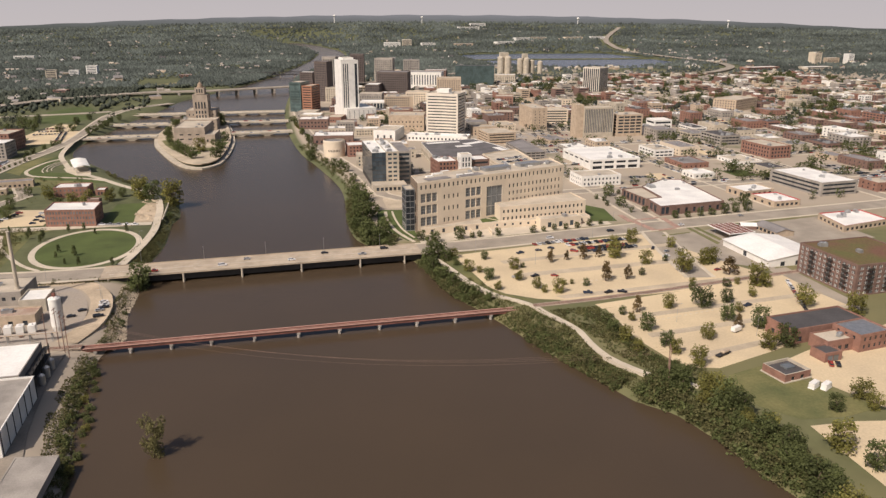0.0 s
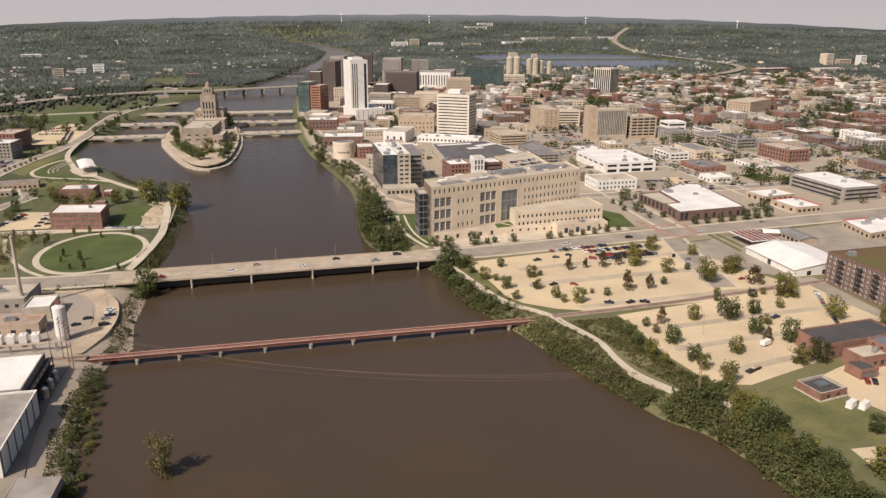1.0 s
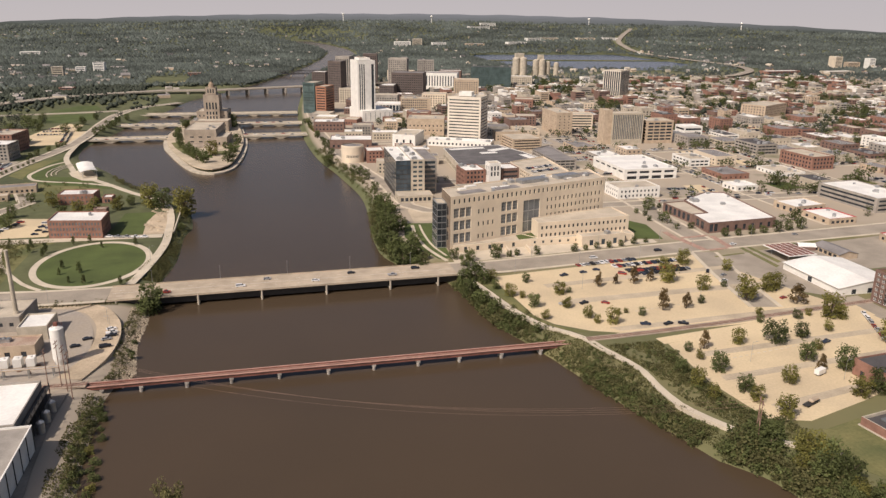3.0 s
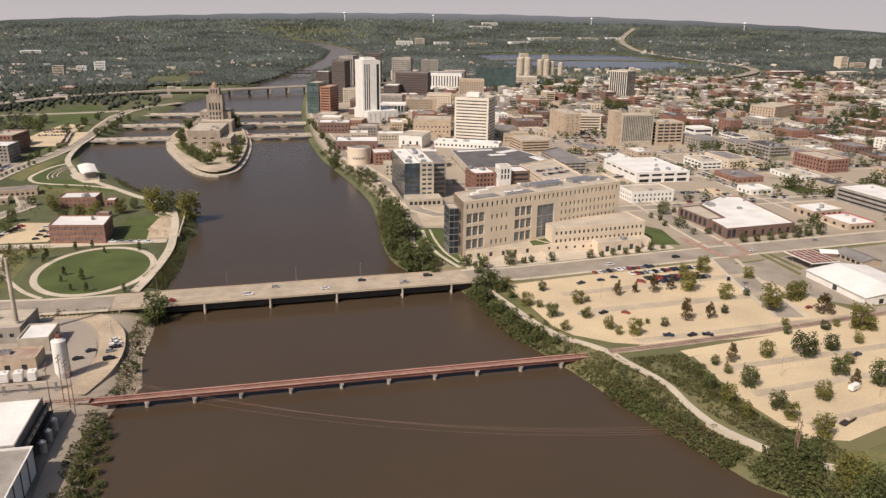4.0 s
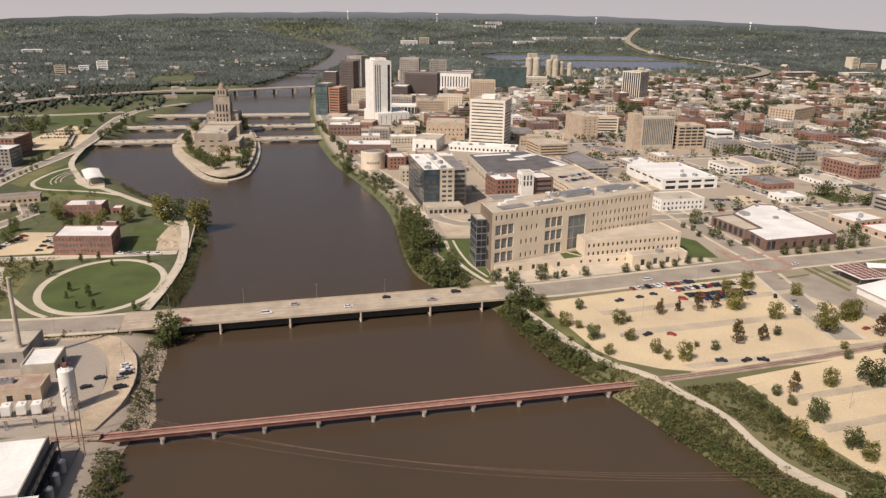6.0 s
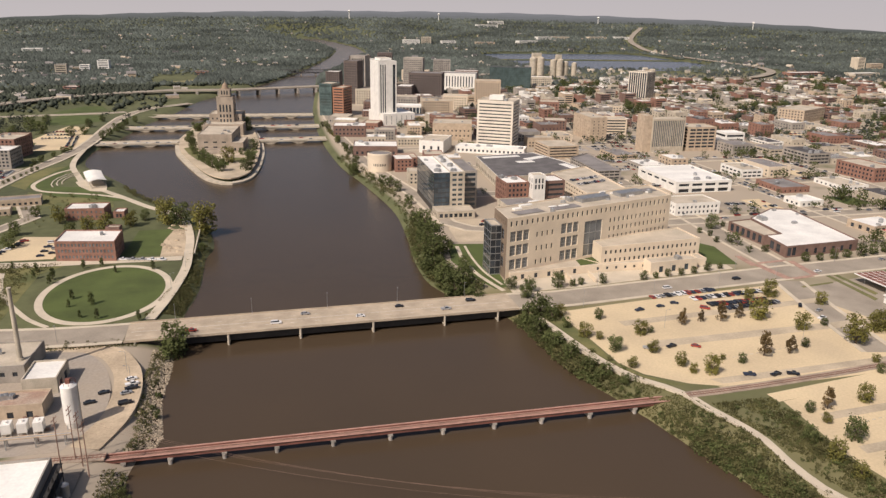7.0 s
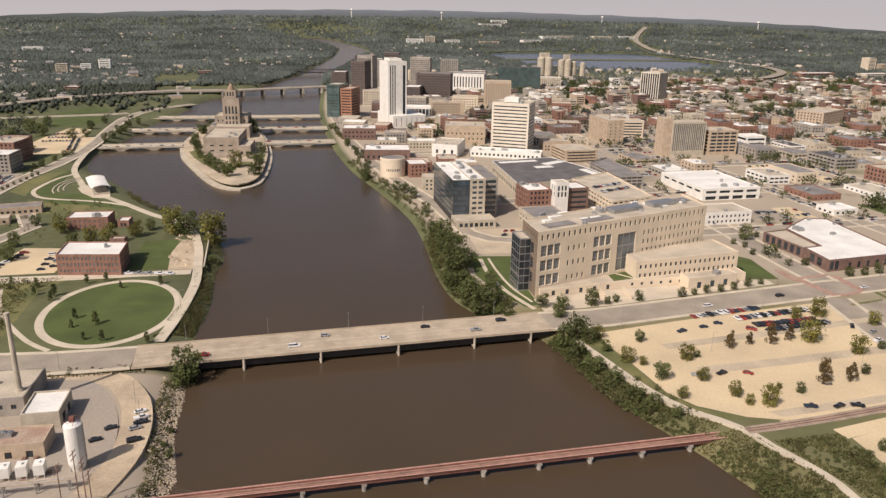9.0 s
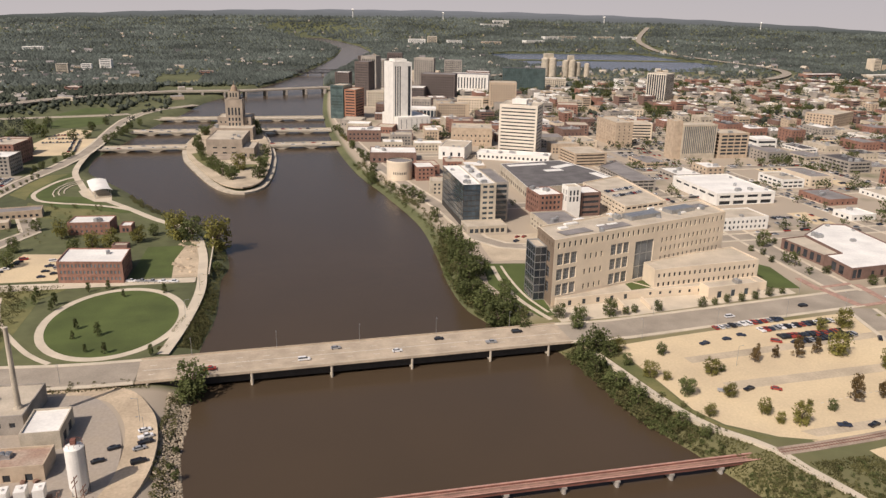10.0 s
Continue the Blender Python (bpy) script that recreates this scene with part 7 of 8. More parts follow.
def town():
    acc = ([], [], [])
    r = random.Random(21)
    xs = (34, 192, 306, 422, 538, 654, 770, 888, 1008, 1136, 1260)
    ys = (18, 108, 222, 336, 450, 556, 656, 762, 872, 992, 1112, 1230)
    lots = 0
    for bx0, bx1 in zip(xs, xs[1:]):
        for by0, by1 in zip(ys, ys[1:]):
            nc, nr = (3, 2) if by0 < 500 else (4, 3)
            cells = [(i, j) for j in range(nr) for i in range(nc)]
            w, d = (bx1 - bx0 - 18) / nc, (by1 - by0 - 18) / nr
            lift = bx0 * 0.035
            for i, j in cells:
                x, y = bx0 + 8 + i * w + r.uniform(0, 3), by0 + 9 + lift + j * d + r.uniform(0, 3)
                bw, bd = w * r.uniform(0.55, 0.92), d * r.uniform(0.55, 0.9)
                if not free(x, y, x + bw, y + bd):
                    continue
                kind = r.random()
                near = by0 < 500
                if kind < 0.66:
                    wall, roof = r.choice(WALLS), r.choice(ROOFS)
                    h = r.choice((4.5, 5.5, 7, 8.5, 10, 12)) + (r.uniform(0, 9) if 430 < by0 < 900 and bx0 < 500 else 0)
                    n = max(2, int(bw / 5))
                    fl = max(1, int((h - 1) / 3.6))
                    wide = r.choice((1.3, 1.6, 2.4, 4.4))
                    op = [(0, cols(bw, n, wide), rows(1.0, fl, 3.6, 1.7)), (3, cols(bd, max(2, int(bd / 6)), wide), rows(1.0, fl, 3.6, 1.7))] if by0 < 700 else [(0, cols(bw, 1, 99), rows(1.2, fl, 3.6, 1.7))]
                    if by0 >= 640:
                        far_block(acc, rect(x, y, bw, bd, 2), h, wall, roof, op)
                        CLEAR.append(area_box(rect(x, y, bw, bd, 2)))
                        continue
                    building("town_building", f"{TOWN_WORDS[wall]} town building with a {ROOF_WORDS[roof]} flat roof", rect(x, y, bw, bd, 2), h, wall, roof, op, units=r.choice((2, 3, 4)) if near else 1, group="town buildings", join=True)
                elif kind < 0.88 and by0 < 900:
                    flat("parking_lot", rect(x, y, bw, bd, 2), 0.07, M[r.choice(("asphalt", "asphalt", "gravel", "grey_concrete"))], "paved town parking lot", "parking lot")
                    if by0 < 760:
                        for k in range(int(bw / 3.2)):
                            for row in (0.25, 0.7):
                                if r.random() < 0.55:
                                    far_car(x + 2 + k * 3.1, y + bd * row, 92, 0.09)
                else:
                    flat("lawn", rect(x, y, bw, bd, 2), 0.07, M[r.choice(("lawn", "rough_grass"))], "town lawn with trees", "lawn")
                    for k in range(6):
                        far_tree(x + r.uniform(2, bw - 2), y + r.uniform(2, bd - 2), r.uniform(8, 15))
            if True:
                for k in range(16 if 50 < by0 < 760 and bx0 > 100 else 0):
                    far_car(r.uniform(bx0 + 6, bx1 - 14), by0 - 6 + lift + r.choice((-3.5, 3.5)), 2, 0.26)
                    far_car(bx0 - 3 + r.choice((-3.5, 3.5)), r.uniform(by0 + 6, by1 - 12) + lift, 90, 0.26)
                for k in range(10):
                    tx, ty = r.uniform(bx0 + 4, bx1 - 12), by0 + lift + r.choice((4, by1 - by0 - 8))
                    if free(tx, ty, tx, ty, 5):
                        far_tree(tx, ty, r.uniform(6, 13))
                for k in range(6):
                    tx, ty = bx0 + r.choice((3, bx1 - bx0 - 11)), r.uniform(by0 + 4, by1 - 8) + lift
                    if free(tx, ty, tx, ty, 5):
                        far_tree(tx, ty, r.uniform(5, 10))

    me = mesh_of("town_blocks", acc[0], acc[1], [M[q] for q in FAR_MATS], slots=acc[2])
    tagged(new("town_blocks", me), "low mixed brick and stone town blocks beyond downtown", "buildings", "", "stuff")


flat("field", [(-370, 1222), (-299, 1245), (-280, 1330), (-310, 1427), (-351, 1390)], 0.3, M["dry_grass"], "pale mown field beyond the highway", "field")
flat("field", [(-445, 800), (-418, 872), (-390, 870), (-372, 818), (-432, 775)], 0.08, M["lawn"], "open grass on the flood plain", "field")
flat("field", [(-440, 676), (-425, 765), (-368, 765), (-362, 705), (-389, 672)], 0.08, M["lawn"], "open grass on the flood plain", "field")
road([(-262, 900), (-312, 845), (-331, 794), (-341, 735), (-342, 655), (-339, 544), (-341, 488), (-350, 424), (-363, 365), (-371, 306), (-374, 262)], 10, "pale road along the flood plain")
road([(-620, 745), (-501, 760), (-434, 775), (-364, 790), (-345, 800)], 9, "side road across the flood plain")
flat("parking_lot", [(-376, 312), (-394, 330), (-398, 382), (-370, 384)], 0.07, M["asphalt"], "dark asphalt lot beside the grey apartments", "parking lot")
flat("lawn", [(-360, 308), (-357, 347), (-349, 381), (-331, 391), (-337, 366), (-342, 334), (-345, 312), (-342, 288)], 0.13, M["rough_grass"], "dry brown grass bank beside the park street", "lawn")
flat("lawn", [(-341, 288), (-331, 279), (-314, 269), (-291, 261), (-266, 246), (-262, 226), (-300, 228), (-335, 252)], 0.14, M["rough_grass"], "dry brown meadow below the stage lawn", "lawn")
tagged(new("path", ribbon_mesh("path", spline([(-323, 375), (-333, 357), (-339, 332), (-341, 306), (-331, 284), (-314, 274), (-291, 266), (-271, 256), (-251, 241)]), 3.6, 0.16, M["path"], 0.4)), "pale looping path round the stage lawn", "path", "", "structure")
for i in range(34):
    far_car(-394 + (i % 3) * 9 + rng.uniform(-0.4, 0.4), 334 + (i // 3) * 3.6, 4, 0.1)
for i in range(30):
    far_car(-352 - (i % 2) * 6 - i * 0.35, 500 + i * 2.6, 82, 0.1)
flat("parking_lot", [(-392, 480), (-348, 486), (-346, 590), (-378, 600), (-398, 540)], 0.06, M["gravel"], "pale lot between the street and the brick blocks", "parking lot")
flat("parking_lot", [(-404, 600), (-392, 664), (-364, 650), (-362, 560), (-384, 528), (-410, 540)], 0.09, M["gravel"], "pale lot beside the flood plain road", "parking lot")
for i in range(26):
    far_car(-398 + (i % 9) * 3.6, 560 + (i // 9) * 26 + i % 3, 90, 0.11)
CLEAR += [(-372, 1222, -290, 1420), (-445, 770, -375, 872), (-438, 672, -365, 765), (-408, 528, -340, 664), (-352, 480, -335, 870), (-620, 745, -345, 795), (-450, 290, -320, 560)]
for xl, xr, ya, yb in ((-335, -75, 528, 536), (-315, -78, 645, 641)):
    for i in range(22):
        f = i / 22
        far_car(xl + (xr - xl) * f, ya + (yb - ya) * f + rng.choice((-7, 6)), -4, -1.38)
def infill():
    """Low shops and rows filling the gaps of the inner downtown."""
    r = random.Random(88)
    made = 0
    for _ in range(420):
        x, y, w, d = r.uniform(-30, 175), r.uniform(236, 720), r.uniform(16, 34), r.uniform(16, 30)
        if made >= 30 or x < -30 - (y - 300) * 0.03 or not free(x - 1, y - 6, x + w + 4, y + d + 1, 2) or float(wet(np.array([x - 12]), np.array([y]))[0]) > -10:
            continue
        wall, roof, h = r.choice(("brick", "brick_brown", "brick_tan", "grey_concrete", "concrete")), r.choice(("white_roof", "tan_roof", "grey_roof", "white_roof")), r.uniform(6, 13)
        building("shop_row", f"low {TOWN_WORDS[wall]} shop row with a {ROOF_WORDS[roof]} flat roof", rect(x, y, w, d, -6), h, wall, roof, grid(w, d, int(w / 4), int(d / 4), rows(1, int((h - 1) / 3.6), 3.6, 1.8), 1.7, (0, 3)), units=1, group="shop rows", join=True)
        made += 1


town()
infill()
joined("town_trees", "leafy green trees lining the town streets", "trees", [crown_mesh(50 + i, "leaf", "round", 104) for i in range(4)], FAR_TREES)
joined("town_trunks", "brown trunks of the town trees", "trees", [STEM], FAR_TREES)
for paint_name, spots in FAR_CARS.items():
    for i, what in ((0, "bodies"), (1, "windows")):
        joined("parked_cars", f"{paint_name} cars parked on the town lots" if i == 0 else f"dark windows of {paint_name} parked cars", "cars", [CARS[paint_name, "car"][i], CARS[paint_name, "suv"][i]], spots)


# ---- houses among the woods ----
def houses():
    r = random.Random(33)
    V, F = [], []
    add_box(V, F, -6, 6, -4.5, 4.5, 0, 5)
    n = len(V)
    V += [(-6, -4.5, 5), (-6, 4.5, 5), (-6, 0, 8), (6, -4.5, 5), (6, 4.5, 5), (6, 0, 8)]
    F += [(n, n + 2, n + 1), (n + 3, n + 4, n + 5)]
    walls = [mesh_of("wall", V, F, M[k]) for k in ("white_paint", "brick_tan", "white_paint", "concrete")]
    V, F = [], []
    for s in (-1, 1):
        k = len(V)
        V += [(-6.5, s * 5.1, 4.7), (6.5, s * 5.1, 4.7), (6.5, 0, 8.15), (-6.5, 0, 8.15), (-6.5, s * 5.1, 4.5), (6.5, s * 5.1, 4.5), (6.5, 0, 7.9), (-6.5, 0, 7.9)]
        F += [(k, k + 1, k + 2, k + 3), (k + 7, k + 6, k + 5, k + 4), (k, k + 4, k + 5, k + 1)]
    roofs = [mesh_of("roof", V, F, M[k]) for k in ("grey_roof", "tan_roof", "dark_roof")]
    made = 0
    while made < 230:
        if r.random() < 0.55:
            x, y = r.uniform(-1900, -420), r.uniform(500, 2400)
        else:
            x, y = r.uniform(150, 2100), r.uniform(1150, 2500)
        if float(wet(np.array([x]), np.array([y]))[0]) > -40 or not free(x - 8, y - 8, x + 8, y + 8):
            continue
        s = r.uniform(0.9, 1.6)
        h = thing("house", r.choice(("white house with a grey roof among trees", "pale house with a shallow roof among trees", "small tan house half hidden by trees")), "house", "far houses",
                  at=pose(x, y, ground_at(x, y), 0, 0, r.choice((0, 90)) + r.uniform(-15, 15)) @ Matrix.Diagonal((s, s, s, 1)))
        part("wall", r.choice(walls), h)
        part("roof", r.choice(roofs), h)
        made += 1
    for x, y, w, d, hh, wall in ((-590, 1420, 24, 16, 24, "concrete"), (-560, 1510, 22, 16, 17, "white_paint"), (-532, 1566, 26, 16, 24, "white_paint"), (-500, 1097, 26, 14, 9, "brick"), (-300, 1440, 30, 14, 8, "brick"), (-600, 1010, 20, 12, 7, "white_paint"),
                                 (1034, 2902, 70, 30, 16, "white_paint"), (1120, 2960, 80, 30, 12, "concrete"), (1277, 2905, 90, 30, 12, "limestone"), (1400, 2907, 70, 24, 12, "white_paint"), (968, 3709, 120, 30, 16, "white_paint"), (1100, 3950, 90, 30, 18, "white_paint"),
                                 (-900, 2300, 60, 30, 10, "white_paint"), (1540, 1540, 24, 30, 36, "limestone"), (1600, 1560, 40, 20, 18, "brick_tan"), (1660, 1540, 20, 24, 30, "white_paint"), (400, 2750, 70, 30, 22, "white_paint"),
                                 (480, 2760, 40, 30, 30, "concrete"), (560, 2740, 60, 30, 16, "white_paint"), (900, 2760, 90, 30, 12, "white_paint"), (700, 2720, 80, 30, 12, "brick_tan"), (1180, 1350, 110, 30, 10, "brick"), (1350, 1330, 90, 30, 9, "concrete")):
        building("far_block", f"{TOWN_WORDS[wall]} block standing out of the far woods", rect(x, y, w, d, r.uniform(-12, 12)), hh, wall, "white_roof", [(0, cols(w, 1, 999), rows(2, max(1, int(hh / 4)), 4, 1.8))], z=ground_at(x, y), group="far blocks", join=True)
    for x, y, h in ((330, 4200, 60), (840, 4100, 50), (1750, 3900, 48), (2500, 3500, 46)):
        V, F = [], []
        add_tube(V, F, (0, 0, 0), (0, 0, h - 12), 2.5, 2.0, 10)
        add_tube(V, F, (0, 0, h - 12), (0, 0, h - 7), 2.5, 8, 14)
        add_tube(V, F, (0, 0, h - 7), (0, 0, h), 8, 3, 14)
        ob = new("water_tower", mesh_of("water_tower", V, F, M["white_paint"]))
        ob.matrix_world = pose(x, y, ground_at(x, y) - 1)
        tagged(ob, "white water tower on the wooded horizon", "water tower", "water towers")


houses()


def far_homes():
    """Small pale houses and sheds scattered through the far woods."""
    g = np.random.default_rng(19)
    V, F, S = [], [], []
    for _ in range(900):
        r, a = 1 / g.uniform(1 / 4600, 1 / 1400), math.radians(g.uniform(-25, 50))
        x, y = -110 + r * math.sin(a), -440 + r * math.cos(a)
        if math.sin(x / 210 + 2) * math.sin(y / 260) < 0.05 and g.random() < 0.75:
            continue
        if float(wet(np.array([x]), np.array([y]))[0]) > -30 or not free(x - 8, y - 8, x + 8, y + 8):
            continue
        z, yaw = ground_at(x, y) + 0.5, g.uniform(-0.5, 0.5)
        w, d, h = g.uniform(7, 13) * (2.2 if g.random() < 0.1 else 1), g.uniform(6, 9), g.uniform(4.5, 6.5)
        c, s = math.cos(yaw), math.sin(yaw)
        k = len(V)
        for u, v, t in ((-w, -d, 0), (w, -d, 0), (w, d, 0), (-w, d, 0), (-w, -d, h), (w, -d, h), (w, d, h), (-w, d, h), (-w, 0, h * 1.4), (w, 0, h * 1.4)):
            V.append((x + (u * c - v * s) / 2, y + (u * s + v * c) / 2, z + t))
        F += [tuple(k + i for i in f) for f in ((0, 1, 5, 4), (1, 2, 6, 9, 5), (2, 3, 7, 6), (3, 0, 4, 8, 7), (4, 5, 9, 8), (6, 7, 8, 9))]
        p = int(g.integers(3))
        S += [p] * 4 + [3 + int(g.integers(2))] * 2
    me = mesh_of("far_homes", V, F, [M["concrete"], M["grey_concrete"], M["brick_tan"], M["grey_roof"], M["grey_concrete"]], slots=S)
    tagged(new("far_homes", me), "pale small houses scattered through distant woods", "houses", "", "stuff")


far_homes()
for name, line, wide in (("elevated pale highway curving past the lake into far woods", [(640, 1210), (809, 1250), (938, 1290), (1048, 1310), (1195, 1450), (1280, 1630), (1300, 1780), (1300, 1960), (1325, 2376), (1400, 2728), (1640, 3200), (1900, 3650)], 24),):
    pts = [(x, y, ground_at(x, y) + 4.5) for x, y in spline(line, 40)]
    tagged(new("highway", ribbon_mesh("highway", pts, wide, 0, M["asphalt"], 1.2)), name, "highway", "", "structure")
    CLEAR += [(x - 26, y - 26, x + 26, y + 12) for x, y, z in pts]


# ---- woods, bushes, bank stones ----
def scatter(name, label, pts, size, ico, mat, flatten=0.75, jitter=0.28, sink=0.1, category="woods", kind="stuff"):
    v0, f0 = ico
    g = np.random.default_rng(len(pts))
    n = len(pts)
    s = np.asarray(size).reshape(n, 1, 1)
    w = v0[None] * (1 + g.uniform(-jitter, jitter, (n, len(v0), 1))) * s
    w[..., 2] *= flatten
    a = g.uniform(0, 6.28, n)
    c, sn = np.cos(a)[:, None], np.sin(a)[:, None]
    x, y = w[..., 0] * c - w[..., 1] * sn, w[..., 0] * sn + w[..., 1] * c
    P = np.asarray(pts)
    out = np.stack([x + P[:, :1], y + P[:, 1:2], w[..., 2] + (P[:, 2] + (flatten - sink) * np.asarray(size) * 0.9)[:, None]], -1)
    F = (f0[None] + (np.arange(n) * len(v0))[:, None, None]).reshape(-1, 3)
    me = bpy.data.meshes.new(name)
    me.vertices.add(n * len(v0))
    me.vertices.foreach_set("co", out.ravel())
    me.loops.add(F.size)
    me.loops.foreach_set("vertex_index", F.ravel().astype(np.int32))
    me.polygons.add(len(F))
    me.polygons.foreach_set("loop_start", np.arange(0, F.size, 3, dtype=np.int32))
    me.materials.append(M[mat])
    me.polygons.foreach_set("use_smooth", np.full(len(F), mat in ("woods", "hazed_woods")))
    me.update(calc_edges=True)
    return tagged(new(name, me), label, category, "", kind)


DOME = (np.array([(math.cos(i * 1.2566), math.sin(i * 1.2566), -0.35) for i in range(5)] + [(0.1, 0, 1)]), np.array([(i, (i + 1) % 5, 5) for i in range(5)]))


def woods():
    g = np.random.default_rng(11)
    n = 290000
    inv = g.uniform(1 / 4850, 1 / 620, n)
    inv = np.where(g.random(n) < 0.5, g.uniform(1 / 4850, 1 / 1500, n), inv)
    r = 1 / inv
    az = np.radians(g.uniform(-27, 53, n))
    x, y = -110 + r * np.sin(az), -440 + r * np.cos(az)
    d = -wet(x, y)
    blot = 0.5 * np.sin(x / 95 + 1.3 * np.sin(y / 140)) * np.sin(y / 120 + 1.7 * np.sin(x / 170)) + 0.25 * np.sin(x / 41 + y / 57) * np.sin(y / 37)
    dens = np.zeros(n)
    left = (x < -350) & (y > 330)
    dens[left] = 0.8
    dens[(x < -300) & (x > -520) & (y > 560) & (y < 1000)] = 0.4
    dens[(x < -290) & (x > -430) & (y > 1180) & (y < 1420)] = 0.2
    far = y > 1180
    dens[far] = 0.85
    dens[(x > 1150) & (y <= 1180)] = 0.25
    dens[(x > 30) & (x <= 1150) & (y <= 1180) & (y > 420)] = 0.12
    dens[(x > 60) & (x < 520) & (y > 1180) & (y < 1500)] = 0.3
    dens[(x > 520) & (x < 1250) & (y > 1180) & (y < 1560)] = 0.12
    dens[(x > 1150) & (y > 1180) & (y < 1600)] = 0.4
    dens *= np.clip(0.8 + blot * 1.6, np.where(y > 1900, 0.6, 0.15), 1)
    keep = (g.random(n) < dens * np.where(y < 1200, 0.58, 1)) & (d > np.where(y > 900, 4, 14))
    for a, b, c, e in CLEAR:
        keep &= ~((x > a - 4) & (x < c + 4) & (y > b - 4) & (y < e + 2))
    x, y, r = x[keep], y[keep], r[keep]
    z = land(x, y)
    size = g.uniform(0.55, 1.3, len(x)) * np.interp(r, [500, 1200, 2500, 4800], [3.8, 4.2, 4.6, 7.5])
    tall = size
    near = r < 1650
    close = np.nonzero(r < 1250)[0]
    mid = near & (r >= 1250)
    turn = g.uniform(0, 360, len(x))
    stand = [pose(x[i], y[i], z[i] - 0.8, 0, 0, turn[i]) @ Matrix.Diagonal((size[i] * 2.5, size[i] * 2.5, size[i] * 2.4, 1)) for i in close]
    joined("woods", "mixed green woodland crowns on the flood plain", "woods", [crown_mesh(90 + i, "woods", "round", 64) for i in range(5)], stand)
    scatter("woods", "dense green woodland crowns covering the valley", np.stack([x, y, z], -1)[mid], size[mid], OCTA, "woods", 0.95, 0.42)
    # crowns far off take the foliage with haze in its colour
    scatter("woods", "distant continuous woodland towards the horizon", np.stack([x, y, z], -1)[~near], size[~near] * 1.1, DOME, "hazed_woods", 0.85, 0.4)


woods()


def bank_bushes():
    g = np.random.default_rng(4)
    pts, size = [], []

    def strip(line, n, lo, hi, s0, s1):
        seg = np.array(line, float)
        ln = np.hypot(*np.diff(seg, axis=0).T)
        u = g.uniform(0, ln.sum(), n)
        cum = np.r_[0, np.cumsum(ln)]
        k = np.clip(np.searchsorted(cum, u) - 1, 0, len(ln) - 1)
        f = ((u - cum[k]) / ln[k])[:, None]
        p = seg[k] * (1 - f) + seg[k + 1] * f
        d = (seg[k + 1] - seg[k]) / ln[k][:, None]
        nn = np.stack([d[:, 1], -d[:, 0]], -1)
        p = p + nn * g.uniform(lo, hi, (n, 1))
        for q in p:
            pts.append(q)
            size.append(g.uniform(s0, s1))

    right = spline(RIGHT_BANK[3:24], 8)
    strip([p for p in right if -340 < p[1] < -245], 430, -0.5, 18, 1.0, 2.8)
    strip([p for p in right if -245 < p[1] < -172], 430, -0.5, 8, 0.8, 1.9)
    strip([p for p in right if -162 < p[1] < -128], 110, -0.3, 9, 0.4, 1.2)
    strip([p for p in right if -178 < p[1] < -146], 160, -0.3, 9, 0.25, 0.7)
    strip([p for p in right if -136 < p[1] < -20], 420, -0.5, 8, 0.8, 2.1)
    strip([p for p in right if -20 < p[1] < 140], 420, 1, 16, 0.9, 2.6)
    strip([p for p in right if 140 < p[1] < 420], 220, 3, 14, 0.7, 1.8)
    left = spline(LEFT_BANK[1:24], 8)[::-1]
    strip([p for p in left if -300 < p[1] < -155], 300, -0.5, 5.5, 0.5, 1.4)
    strip([p for p in left if -150 < p[1] < -60], 260, 0.2, 5.5, 0.35, 1.25)
    strip([p for p in left if -20 < p[1] < 110], 420, 0.5, 10, 0.3, 0.85)
    strip([p for p in left if 110 < p[1] < 300], 140, 1, 9, 0.7, 1.8)
    strip([(66, -172), (61, -205), (66, -232), (82, -247)], 120, -5, 4, 0.6, 1.6)
    for _ in range(120):
        pts.append(np.array((g.uniform(-330, -272), g.uniform(-18, 70))))
        size.append(g.uniform(0.5, 1.5))
    for _ in range(70):
        pts.append(np.array((g.uniform(-340, -200), g.uniform(-56, -51))))
        size.append(g.uniform(0.4, 1.0))
    for _ in range(60):
        pts.append(np.array((g.uniform(-345, -262), g.uniform(160, 260))))
        size.append(g.uniform(0.6, 1.6))
    def fill(poly, n, s0, s1):
        q = np.array(poly, float)
        p = np.stack([g.uniform(q[:, 0].min(), q[:, 0].max(), n), g.uniform(q[:, 1].min(), q[:, 1].max(), n)], -1)
        for a in p[signed(p[:, 0], p[:, 1], poly) > 0]:
            pts.append(a)
            size.append(g.uniform(s0, s1))

    fill([(16, -170), (28, -160), (36, -166), (41, -185), (42, -212), (50, -235), (66, -256), (58, -262), (46, -250), (32, -212), (20, -180)], 620, 0.45, 1.3)
    fill([(12, -152), (32, -149), (36, -158), (34, -172), (20, -178)], 260, 0.2, 0.55)
    fill([(44, -162), (68, -162), (67, -205), (70, -230), (84, -248), (80, -256), (68, -248), (57, -233), (50, -215), (50, -195)], 700, 0.3, 0.95)
    fill([(-8, -60), (0, -70), (10, -100), (24, -134), (14, -142), (-2, -104)], 260, 0.5, 1.4)
    P, size = np.array(pts), np.array(size)
    clear = ~((P[:, 0] > 6) & (P[:, 0] < 90) & (np.abs(P[:, 1] + 155) < 4.5))
    clear &= ~((P[:, 0] > -40) & (P[:, 0] < 4) & (P[:, 1] > -52) & (P[:, 1] < -22))
    P, size = P[clear], size[clear]
    z = land(P[:, 0], P[:, 1])
